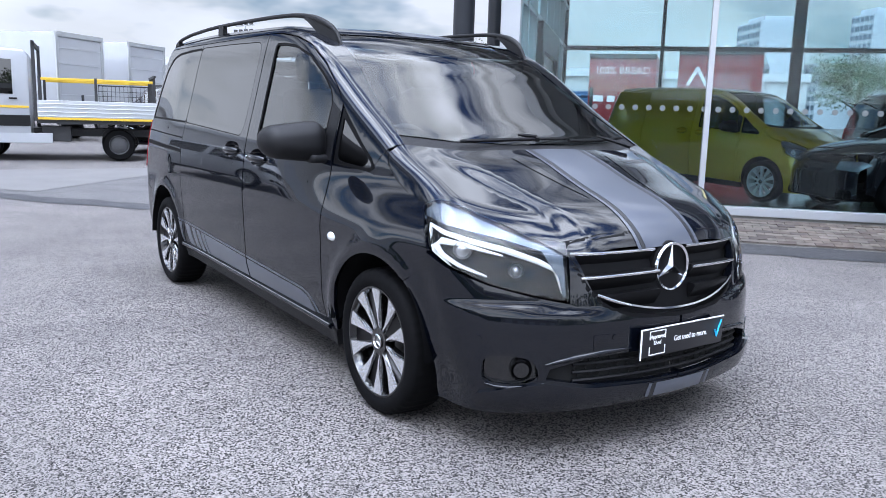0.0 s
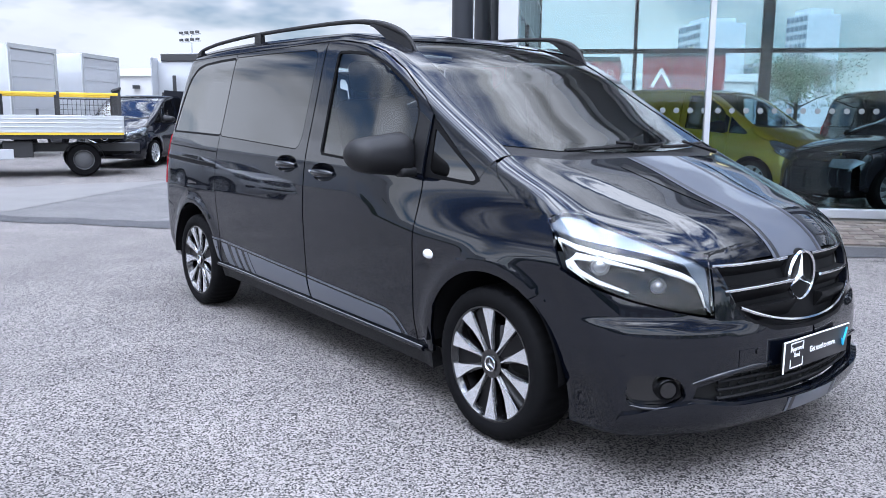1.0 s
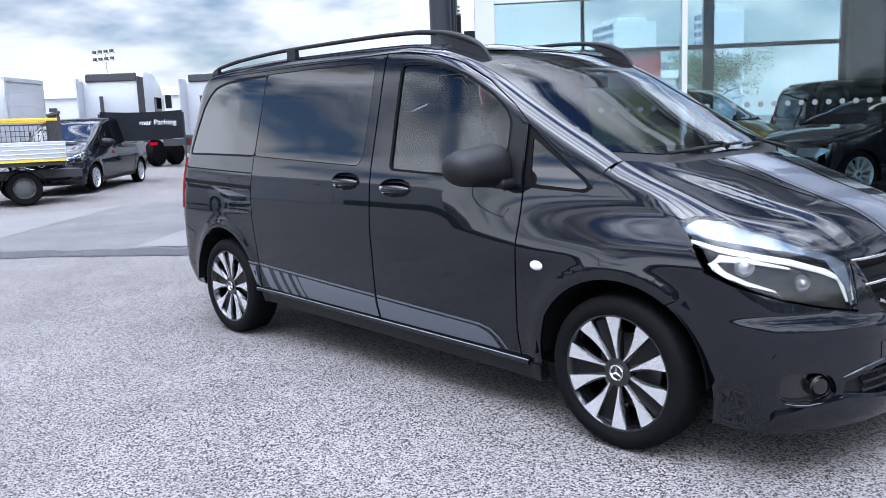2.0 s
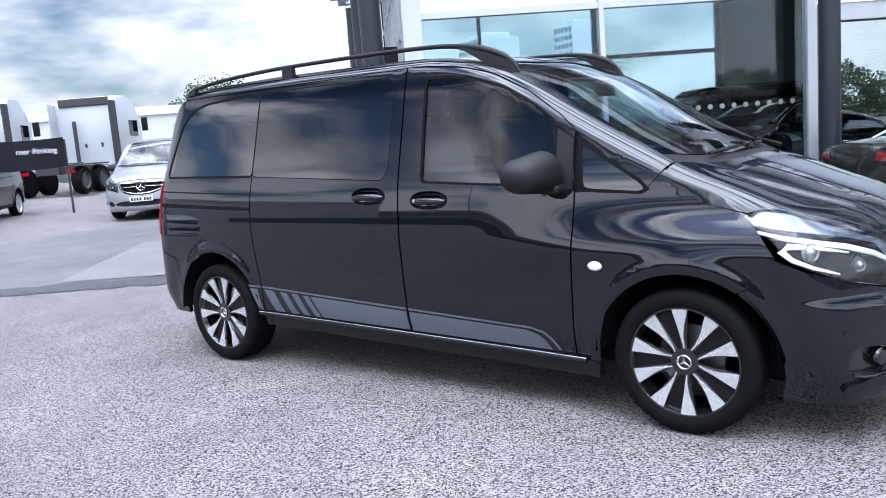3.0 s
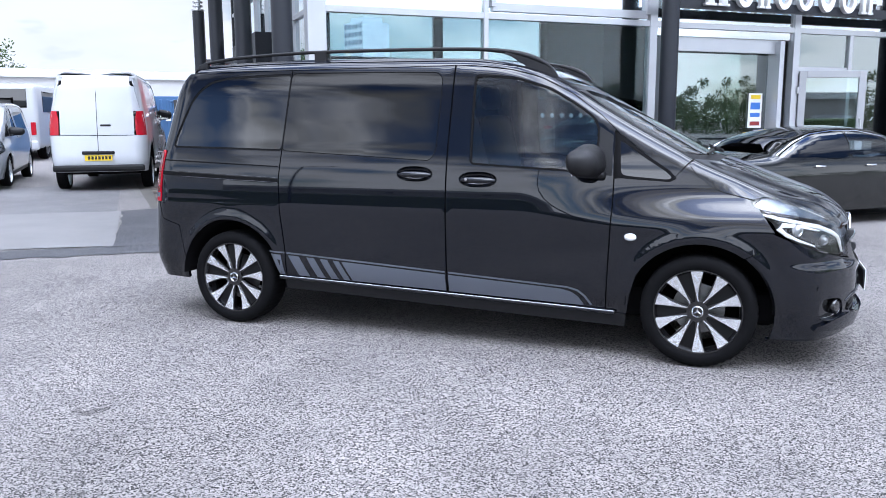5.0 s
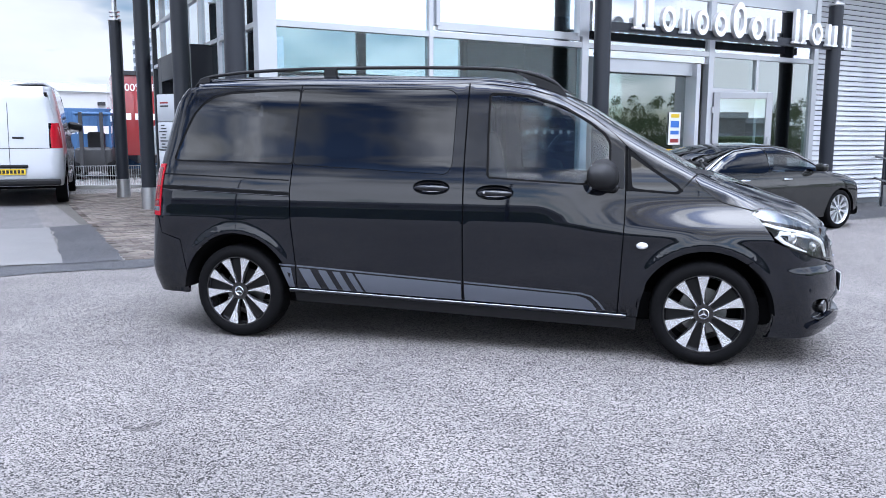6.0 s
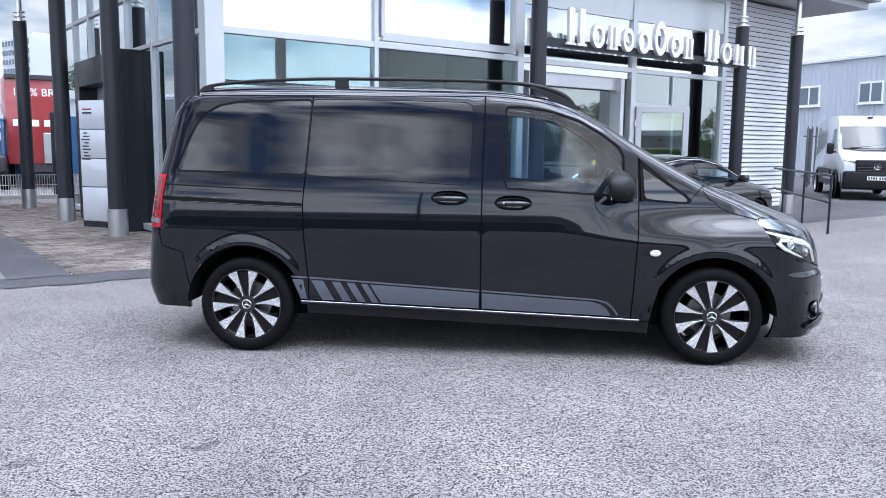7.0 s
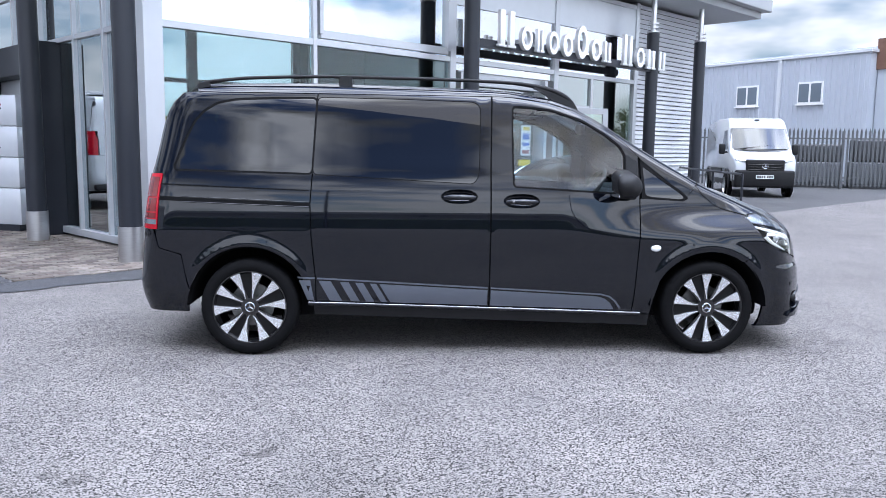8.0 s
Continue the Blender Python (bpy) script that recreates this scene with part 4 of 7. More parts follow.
    bump = [(1.885, -0.95, 0.683), (1.95, -0.95, 0.735), (1.99, -0.95, 0.81), (2.085, -0.9, 0.760), (2.213, -0.78, 0.704), (2.33, -0.65, 0.664), (2.42, -0.545, 0.638), (2.413, -0.548, 0.74), (2.383, -0.54, 0.862)] + gr_edge[1:] + [(2.53, 0, 0.20), (2.50, -0.35, 0.20), (2.36, -0.65, 0.195), (2.20, -0.82, 0.19), (2.03, -0.92, 0.19)] + [*shell.on(arc(1.6, 0.325, 0.418, -19, 54, 10), R)]
    vent_h = [(2.53, 0.0 - 0.004, 0.432), (2.51, -0.30, 0.432), (2.46, -0.46, 0.425), (2.39, -0.60, 0.385), (2.39, -0.62, 0.345), (2.47, -0.45, 0.315), (2.52, -0.2, 0.305), (2.53, -0.004, 0.303)]
    fog_h = [(2.22, -0.80, 0.345), (2.23, -0.80, 0.415), (2.26, -0.77, 0.435), (2.34, -0.69, 0.428), (2.37, -0.66, 0.40), (2.375, -0.65, 0.345), (2.33, -0.70, 0.318), (2.26, -0.77, 0.318), (2.235, -0.79, 0.328)]
    P("front_bumper", bump, D45, bump_key, holes=[vent_h, fog_h], mirror=True, lip=0.03, res=0.022 if main else 0.09)
    P("lower_grille", [(2.53, 0.0, 0.44), (2.45, -0.46, 0.44), (2.37, -0.64, 0.39), (2.37, -0.64, 0.33), (2.47, -0.45, 0.30), (2.53, 0.0, 0.295)], D45, "gap", mirror=True, lift=-0.045, lip=0)
    P("fog_recess", fog_h, D45, "gloss_black", mirror=True, lift=-0.03, lip=0)
    P("front_lip", [(2.53, 0, 0.298), (2.52, -0.2, 0.300), (2.47, -0.45, 0.308), (2.39, -0.615, 0.332), (2.30, -0.73, 0.312), (2.22, -0.82, 0.285), (2.20, -0.82, 0.262), (2.36, -0.65, 0.25), (2.47, -0.4, 0.243), (2.53, 0, 0.240)], D45, body, mirror=True, lift=0.022, lip=0.04)
    for s in (-1, 1):
        k = np.array((1, -s, 1.0)) if s == 1 else np.array((1, 1, 1.0))
        c = (shell.on([(2.335, -0.70, 0.380)], D45)[0]) * k
        b = lathe([(0, 0.004), (0.030, 0.002), (0.036, -0.006), (0.040, 0.004), (0.044, -0.004), (0.045, -0.03)], 28, "X")
        bmesh.ops.transform(b, matrix=Matrix.Translation(c) @ pose(0, 0, 0, 0, 0, -32 if s == -1 else 32), verts=b.verts)
        part("fog_lamp", b, "gloss_black", v, "round dark fog lamp", 40)
        if main:
            tr = shell.on([(2.235, -0.795, 0.322), (2.265, -0.765, 0.313), (2.30, -0.73, 0.310), (2.37, -0.66, 0.318), (2.39, -0.63, 0.33)], D45)
            tr = (tr + shell.normal(tr) * 0.006) * k
            part("fog_trim", tube([tuple(q) for q in tr], [0.003, 0.007, 0.008, 0.006, 0.003], 8), body, v, "", 60)
    # radiator grille: dark bowl, frame and bright slats
    gfull = [(2.46, 0, 0.910), (2.43, -0.35, 0.897), (2.395, -0.52, 0.872)] + gr_edge[1:]
    gfull = gfull + [(a, -b, c) for a, b, c in gfull[-2:0:-1]]
    P("grille_back", gfull, (-1, 0, 0), "grille_black", lift=-0.045, lip=0)
    P("grille_frame", expand3(gfull, 0.002), (-1, 0, 0), "grille_black", holes=[expand3(gfull, -0.016)], lift=0.0, lip=0.04, res=0.1)
    for z, w0, w1 in ((0.832, 0.100, 0.512), (0.748, 0.108, 0.485), (0.668, 0.108, 0.43)):
        for s in (-1, 1):
            ys = [s * (w0 + (w1 - w0) * i / 7) for i in range(8)]
            dz = [-0.012 * (abs(q) / 0.45) ** 2 if z < 0.8 else -0.004 * (abs(q) / .45) for q in ys]
            pts = shell.on([(0, q, z + e) for q, e in zip(ys, dz)], (-1, 0, 0))
            slat = swept([(a, b, c) for a, b, c in pts], ((-0.006, 0.006), (-0.004, -0.006), (-0.020, -0.034), (-0.036, -0.060), (-0.048, -0.060), (-0.040, 0.006)))
            part("slat", slat, "grille_black", v, "", 50)
            if z > 0.7:
                part("slat_trim", tube([(a - 0.004, b, c) for a, b, c in pts], [0.0065] * 8, 6), "chrome", v, "bright chrome grille strip", 60)
    ys = np.linspace(-0.425, 0.425, 17)
    pts = shell.on([(0, q, 0.590 + 0.080 * abs(q / 0.425) ** 2.2) for q in ys], (-1, 0, 0))
    part("slat_trim", tube([(a - 0.002, b, c) for a, b, c in pts], 0.0075, 6), "chrome", v, "bright chrome grille strip", 60)
    c = shell.on([(0, 0, 0.752)], (-1, 0, 0))[0]
    part("badge_plinth", lathe([(0, 0.004), (0.098, 0.003), (0.106, -0.004), (0.110, -0.03)], 40, "X", (c[0] - 0.044, 0, 0.752)), "grille_black", v, "", 40)
    part("badge", badge_bm(0.104, (c[0] - 0.039, 0, 0.752)), "chrome", v, "plain chrome ring badge", 40)
    # number plate
    c = shell.on([(0, 0, 0.47), (0, 0.2, 0.47)], (-1, 0, 0))
    px = c[0][0] + 0.012
    plate_ob = part("number_plate", box((0.012, 0.524, 0.116), (px, 0, 0.466), 0.003), "plate_black" if main else plate, v, "black dealer show plate" if main else "", 40)
    if main:
        for sz, at in (((0.524, 0.005), 0.527),):
            part("plate_border", box((0.004, sz[0], sz[1]), (px + 0.007, 0, at)), "white_text", plate_ob)
        for y in (-0.263,):
            part("plate_border", box((0.004, 0.006, 0.127), (px + 0.007, y, 0.4665)), "white_text", plate_ob)
        face = lambda y, z: Matrix.Translation((px + 0.007, y, z)) @ pose(0, 0, 0, 90, 0, 90) @ Matrix.Diagonal((0.84, 1, 1, 1))
        words("lettering", "Approved\nUsed", 0.026, face(-0.165, 0.478), "white_text", plate_ob)
        for y0, sz in ((-0.212, -1), (-0.118, 1)):
            part("plate_bracket", box((0.002, 0.004, 0.035), (px + 0.007, y0, 0.498)), "white_text", plate_ob)
            part("plate_bracket", box((0.002, 0.004, 0.035), (px + 0.007, y0, 0.434)), "white_text", plate_ob)
        for z0 in (0.515, 0.417):
            part("plate_bracket", box((0.002, 0.094, 0.004), (px + 0.007, -0.165, z0)), "white_text", plate_ob)
        words("lettering", "Get used to more.", 0.034, face(0.045, 0.468), "white_text", plate_ob)
        part("tick_mark", tube([(px + 0.008, 0.205, 0.470), (px + 0.008, 0.216, 0.440), (px + 0.008, 0.246, 0.512)], [0.003, 0.005, 0.004], 6), "cyan", plate_ob, "cyan tick mark")
    else:
        for i in range(7):
            part("plate_bar", box((0.003, 0.045, 0.07), (px + 0.007, -0.21 + 0.065 * i + (0.03 if i > 3 else 0), 0.466)), "plate_black", plate_ob)
    # rear
    tail_out = [(-2.190, -0.9, 1.240), (-2.31, -0.80, 1.235), (-2.355, -0.78, 1.1), (-2.375, -0.78, 0.87), (-2.192, -0.9, 0.868)]
    P("tail_light", tail_out, (0.6, 0.8, 0), "red_lens", mirror=True, lift=0.007, lip=0.03, label="red tail light with a white reversing strip")
    if main:
        for z0, z1, x0, x1 in ((1.215, 1.085, -2.205, -2.26), (1.075, 0.985, -2.205, -2.25), (0.975, 0.94, -2.205, -2.30)):
            P("lamp_segment", [(x0, -0.9, z0), (x1, -0.83, z0), (x1 - 0.02, -0.83, z1), (x0, -0.9, z1)], (0.6, 0.8, 0), "dark_red_lens", mirror=True, lift=0.0095, lip=0.003, label="dark red lamp chamber")
        P("reversing_strip", [(-2.198, -0.9, 0.932), (-2.37, -0.78, 0.932), (-2.37, -0.78, 0.90), (-2.198, -0.9, 0.90)], (0.6, 0.8, 0), "led", mirror=True, lift=0.011, lip=0.005)
    rb = [(-2.014, 0, 0.30), (-2.011, 0, 0.40), (-2.004, 0, 0.456), (-2.035, 0, 0.578), (-2.055, 0, 0.695), (-2.203, 0, 0.741)]
    rb3 = [*shell.on(rb, R)] + [(-2.229, -0.9, 0.864), (-2.375, -0.78, 0.864), (-2.40, -0.6, 0.86), (-2.42, 0, 0.86), (-2.42, 0, 0.30), (-2.3, -0.7, 0.30)]
    P("rear_bumper", rb3, (0.6, 0.8, 0), body, mirror=True, lip=0.03, label="dark rear bumper" if main else "")
    tg = [(-2.5, y, z) for y, z in ((-0.70, 0.87), (-0.70, 1.23), (-0.66, 1.60), (-0.62, 1.79), (0.62, 1.79), (0.66, 1.60), (0.70, 1.23), (0.70, 0.87))]
    P("tailgate", tg, (1, 0, 0), body, holes=() if not rear_glass else [[(-2.5, y, z) for y, z in ((-0.56, 1.22), (-0.54, 1.66), (0.54, 1.66), (0.56, 1.22))]], res=0.08)
    if not rear_glass:
        rear_doors(v, plate)
    if rear_glass:
        P("tailgate_glass", [(-2.5, y, z) for y, z in ((-0.55, 1.23), (-0.53, 1.65), (0.53, 1.65), (0.55, 1.23))], (1, 0, 0), "privacy", lift=-0.004, lip=0, res=0.1)
    crn = [*shell.on(xz((-2.228, 1.242), (-2.200, 1.45), (-2.170, 1.62), (-2.130, 1.79)), R)] + [(-2.2, -0.63, 1.79), (-2.25, -0.67, 1.60), (-2.34, -0.71, 1.242)]
    P("rear_corner", crn, (0.65, 0.76, 0), body, mirror=True)
    # running gear, floor, arches
    part("underbody", box((3.96, 1.56, 0.20), (0.06, 0, 0.34), 0.05), "liner", v, "", 40)
    for sx in (-1.6, 1.6):
        for s in (-1, 1):
            well = bmesh.new()
            n = 20
            rows = []
            for i in range(n + 1):
                a = radians(2 + 176 * i / n)
                rows.append([well.verts.new((sx + r * math.cos(a), s * y, 0.335 + r * math.sin(a))) for r, y in ((0.418, 0.95), (0.405, 0.90), (0.405, 0.60), (0.05, 0.60))])
            for p, q in zip(rows, rows[1:]):
                for j in range(3):
                    well.faces.new((p[j], p[j + 1], q[j + 1], q[j]))
            part("arch_liner", well, "liner", v, "", 50)
            w = alloy_wheel(v, (sx, s * 0.835, wheel_r / scale[2]), s, main, wheel_r, -21.0 if sx > 0 else -5.5)
            w.scale = tuple(c / d for c, d in zip(w.scale, scale))
    # mirrors
    for s in (-1, 1):
        k = -s
        b = box((0.17, 0.325, 0.185), (0, 0, 0), 0.074, segments=7)
        for q in b.verts:
            out = q.co.y * s / 0.16
            q.co.z = q.co.z * (1.0 - 0.10 * out) - 0.012 * out * (q.co.z > 0) + 0.010 * (q.co.z < 0) * max(0.0, out)
            q.co.x -= 0.20 * q.co.z * (q.co.z > 0) + 0.05 * max(0.0, out) ** 2
        bmesh.ops.translate(b, vec=(0.965, s * 1.045, 1.200), verts=b.verts)
        mir = part("door_mirror", b, "black_plastic", v, "black plastic door mirror", 60)
        part("mirror_arm", box((0.085, 0.15, 0.045), (1.005, s * 0.915, 1.122), 0.018, segments=3), "black_plastic", mir, "", 60)
        part("mirror_glass", box((0.006, 0.19, 0.15), (0.884, s * 1.03, 1.195), 0.002), "chrome", mir)
    # door handles: recessed bowl with a grip
    for hx, hz in ((-0.172, 1.107), (0.256, 1.080)):
        for s in (-1, 1):
            k = 1 if s == -1 else -1
            bowl_bm, rings = bmesh.new(), []
            for f, dp in ((1.0, -0.0005), (0.97, 0.004), (0.9, 0.016), (0.72, 0.030), (0.4, 0.038), (0.05, 0.040)):
                q = shell.on(xz(*bowl_rim(hx, hz, f)), R)
                rings.append([bowl_bm.verts.new((a, -s * (b + dp), c)) for a, b, c in q])
            for p0, p1 in zip(rings, rings[1:]):
                for i in range(len(p0)):
                    bowl_bm.faces.new((p0[i], p0[(i + 1) % len(p0)], p1[(i + 1) % len(p0)], p1[i]))
            bmesh.ops.recalc_face_normals(bowl_bm, faces=bowl_bm.faces)
            if s == -1 or not main:
                bmesh.ops.reverse_faces(bowl_bm, faces=bowl_bm.faces)
            part("handle_recess", bowl_bm, body, v, "", 80)
            c = shell.on([(hx, 0, hz)], R)[0]
            g = tube([(hx - 0.105, c[1] * -s * -1 if False else s * abs(c[1]) + s * 0.004, hz - 0.006), (hx - 0.06, s * (abs(c[1]) + 0.022), hz - 0.003), (hx + 0.02, s * (abs(c[1]) + 0.024), hz - 0.003), (hx + 0.085, s * (abs(c[1]) + 0.016), hz - 0.004), (hx + 0.112, s * (abs(c[1]) + 0.004), hz - 0.005)], [0.012, 0.020, 0.021, 0.018, 0.010], 10, flat=1.0)
            part("door_handle", g, body, v, "", 60)
            if main and hx > 0 and s == -1:
                part("key_lock", cyl(0.009, 0.006, (hx - 0.062, -(abs(c[1]) + 0.046), hz + 0.004), "Y", 16), "chrome", v)
    if main:
        van_extras(v)
    return v


def rear_doors(v, plate):
    """Split line, handle, lower bar and plate on closed rear doors."""
    c = shell.on([(0, 0, z) for z in (0.55, 0.9, 1.2, 1.5, 1.75)], (1, 0, 0))
    part("door_split", tube([(a - 0.002, b, z) for a, b, z in c], 0.006, 6), "gap", v)
    part("rear_bar", box((0.10, 1.75, 0.10), (-2.40, 0, 0.36), 0.03), "black_plastic", v, "black rear step")
    part("door_handle", box((0.03, 0.20, 0.03), (-2.355, -0.16, 1.02), 0.01), "black_plastic", v)
    part("plate_hood", box((0.05, 0.62, 0.05), (-2.425, 0, 0.60), 0.015), "black_plastic", v)
    pl = part("number_plate", box((0.012, 0.52, 0.085), (-2.425, 0, 0.52)), plate, v)
    for i in range(7):
        part("plate_bar", box((0.003, 0.045, 0.05), (-2.433, -0.21 + 0.065 * i, 0.52)), "plate_black", pl)


def expand3(pts, by):
    p = expand([(y, z) for _, y, z in pts], by)
    return [(2.5, y, z) for y, z in p]


def van_extras(v):
    P = lambda nm, o, d, mat, **k: shell.panel(nm, o, d, mat, v, res=k.pop("res", 0.04), **k)
    # dark rubber behind the door gaps
    for edge in (SLIDE_EDGE, [(0.045, 1.79), (0.045, 1.294), (0.045, 0.334)], DOOR_EDGE):
        P("gap_seal", xz(*[(x - 0.018, z) for x, z in edge], *[(x + 0.018, z) for x, z in edge[::-1]]), R, "seal", lift=-0.014, lip=0, mirror=True)
    # inner flange under the joint of bonnet and wing
    joint = [(1.515, 1.186), (1.552, 1.126), (1.625, 1.066), (1.728, 1.022), (1.870, 0.990)]
    P("wing_flange", xz(*[(x - 0.012, z - 0.028) for x, z in joint], *[(x + 0.012, z + 0.024) for x, z in joint[::-1]]), R, "graphite", lift=-0.007, lip=0, mirror=True, res=0.02)
    # sliding door rail groove and the crease above, their shade laid on as dark strips
    P("door_rail", xz((-2.19, 1.092), (-1.19, 1.055), (-1.19, 1.031), (-2.19, 1.064)), R, "seal", lift=0.0015, lip=0.002, mirror=True)
    P("rail_cover", xz((-2.19, 1.176), (-1.19, 1.142), (-1.19, 1.134), (-2.19, 1.167)), R, "seal", lift=0.002, lip=0.002, mirror=True)
    for s in (1, -1):
        for z0, z1, rr in ((1.060, 1.028, 0.0045), (1.097, 1.060, 0.0035)):
            q = shell.on(xz(*[(x, z0 + (z1 - z0) * (x + 2.19)) for x in np.linspace(-2.19, -1.19, 7)]), R)
            part("rail_edge", tube([(a, s * (b + 0.001), c) for a, b, c in q], rr, 8), "graphite", v, "", 70)
    # mesh of the lower grille
    for z in (0.328, 0.361, 0.394, 0.427):
        ys = np.linspace(-0.52, 0.52, 15)
        q = shell.on([(0, y, z) for y in ys], (-1, 0, 0))
        part("grille_bar", tube([(a - 0.028, b, c) for a, b, c in q], 0.0075, 6), "black_plastic", v)
    for i in range(21):
        y = -0.50 + i * 0.05
        q = shell.on([(0, y + (0.010 if k % 2 else -0.010), 0.318 + 0.028 * k) for k in range(5)], (-1, 0, 0))
        part("grille_bar", tube([(a - 0.036, b, c) for a, b, c in q], 0.004, 5), "gap", v)
    # body-coloured wing over the lower grille
    for s in (1, -1):
        q = shell.on([(2.385, -0.62, 0.402), (2.41, -0.57, 0.416), (2.44, -0.51, 0.430), (2.49, -0.40, 0.444), (2.51, -0.28, 0.448)], D45)
        q = q + shell.normal(q) * 0.001
        part("vent_wing", tube([(a, -s * b, c) for a, b, c in q], [0.004, 0.009, 0.012, 0.011, 0.004], 10), "graphite", v, "", 70)
    # ledge along the sill top, a steel line painting its sky highlight
    for s in (1, -1):
        q = shell.on(xz(*[(x, 0.366 - 0.0325 * (x + 1.2)) for x in np.linspace(-1.20, 1.12, 9)]), R)
        part("sill_ledge", tube([(a, s * (b - 0.004), c) for a, b, c in q], 0.020, 12, flat=0.8), "graphite", v, "", 70)
        part("sill_trim", tube([(a, s * (b - 0.018), c + 0.010) for a, b, c in q], 0.0021, 8), "steel", v, "thin bright line standing in for the sill ledge's sky glint", 70)
    # repeater
    for s in (-1, 1):
        c = shell.on(xz((1.205, 0.762)), R)[0]
        b = lathe([(0, -0.014), (0.018, -0.011), (0.027, 0), (0.027, 0.01)], 20, "Y")
        bmesh.ops.scale(b, vec=(1.35, 1, 0.85), verts=b.verts)
        bmesh.ops.translate(b, vec=(1.205, c[1], 0.762), verts=b.verts)
        if s == 1:
            bmesh.ops.transform(b, matrix=Matrix.Diagonal((1, -1, 1, 1)), verts=b.verts)
            bmesh.ops.reverse_faces(b, faces=b.faces)
        part("side_repeater", b, "repeater", v, "small white side repeater lamp", 60)
    # vinyl stripes along the sills
    top_z = lambda x: 0.551 - 0.0545 * (x + 1.26)
    low_z = lambda x: 0.384 - 0.0300 * (x + 1.26)
    def slanted(t0, t1, slant):
        return xz((t0, top_z(t0) - 0.020), (t1, top_z(t1) - 0.020), (t1 + slant, low_z(t1 + slant) + 0.006), (t0 + slant, low_z(t0 + slant) + 0.006))
    P("sill_stripe", xz((-1.262, top_z(-1.262) - 0.02), (-1.185, top_z(-1.185) - 0.02), (-1.160, low_z(-1.16) + 0.006), (-1.205, low_z(-1.205) + 0.006)), R, "stripe", lift=0.0025, lip=0.002, mirror=True)
    for x0, x1 in ((-1.130, -1.045), (-0.985, -0.925), (-0.880, -0.825), (-0.780, -0.735)):
        P("sill_stripe", slanted(x0, x1, 0.075), R, "stripe", lift=0.0025, lip=0.002, mirror=True)
    P("sill_stripe", xz((-0.715, top_z(-0.715) - 0.02), (0.034, top_z(0.034) - 0.02), (0.034, low_z(0.034) + 0.006), (-0.640, low_z(-0.640) + 0.006)), R, "stripe", lift=0.0025, lip=0.002, mirror=True)
    P("sill_stripe", xz((0.056, top_z(0.056) - 0.02), (0.80, top_z(0.80) - 0.02), (0.86, 0.402), (0.90, 0.372), (0.93, 0.330), (0.93, 0.322), (0.056, low_z(0.056) + 0.004)), R, "stripe", lift=0.0025, lip=0.002, mirror=True)
    for x0, x1 in ((-1.27, -1.155), (-1.14, 0.034)):
        P("pin_line", xz((x0, top_z(x0) + 0.002), (x1, top_z(x1) + 0.002), (x1, top_z(x1) - 0.009), (x0, top_z(x0) - 0.009)), R, "stripe", lift=0.0025, lip=0.001, mirror=True)
    P("pin_line", xz((0.056, top_z(0.056) + 0.002), (0.83, top_z(0.83) + 0.002), (0.90, 0.422), (0.945, 0.385), (0.985, 0.330), (0.972, 0.325), (0.934, 0.378), (0.893, 0.411), (0.83, top_z(0.83) - 0.009), (0.056, top_z(0.056) - 0.009)), R, "stripe", lift=0.0025, lip=0.001, mirror=True)
    # bonnet stripe with thin side lines
    for y0, y1, key, nm in ((-0.150, 0.150, "stripe", "bonnet_stripe"), (-0.172, -0.152, "stripe_edge", "stripe_line"), (0.152, 0.172, "stripe_edge", "stripe_line"), (-0.192, -0.174, "stripe", "stripe_line"), (0.174, 0.192, "stripe", "stripe_line")):
        sc = lambda x: 1.0
        P(nm, [(1.700, y0, 1.2), (1.700, y1, 1.2), (2.452, y1, 0.87), (2.452, y0, 0.87)], (-0.3, 0, -0.95), key, lift=0.0025, lip=0.001)
        P(nm, [(2.53, y0, 0.296), (2.53, y1, 0.296), (2.53, y1, 0.242), (2.53, y0, 0.242)], (-1, 0, 0), key, lift=0.0255, lip=0.001)
        P(nm, [(0.57, y0, 1.9), (0.57, y1, 1.9), (-2.0, y1, 1.9), (-2.0, y0, 1.9)], (0, 0, -1), key, lift=0.0025, lip=0.001, res=0.1)
    for q in (1, -1):
        flash = [(1.765, -0.285, 1.2), (1.79, -0.335, 1.2), (1.88, -0.318, 1.15), (2.02, -0.272, 1.1), (2.17, -0.222, 1.0), (2.02, -0.240, 1.1)]
        P("bonnet_flash", [(x, q * y, z) for x, y, z in flash], (-0.3, 0, -0.95), "gloss_black", lift=0.0025, lip=0.001, label="black tapered vinyl flash")
    # roof rails: a slim bar that swells and sinks into the roof at both ends
    for s in (-1, 1):
        pts = [(-2.00, 0), (-1.955, 1.845), (-1.90, 1.861), (-1.80, 1.876), (-1.57, 1.897), (-0.99, 1.914), (-0.2, 1.907), (0.19, 1.894), (0.36, 1.876), (0.48, 1.850), (0.57, 1.816), (0.64, 1.772), (0.70, 0)]
        yy = [0.722, 0.722, 0.722, 0.720, 0.715, 0.71, 0.705, 0.70, 0.69, 0.68, 0.665, 0.65, 0.645]
        skin = shell.on([(x, y, 0) for (x, z), y in zip(pts, yy)], (0, 0, -1))[:, 2]
        pts = [(x, z if z else float(k) - 0.02) for (x, z), k in zip(pts, skin)]
        girth = [0.006, 0.009, 0.011, 0.0115, 0.0115, 0.0115, 0.0115, 0.012, 0.015, 0.018, 0.018, 0.013, 0.008]
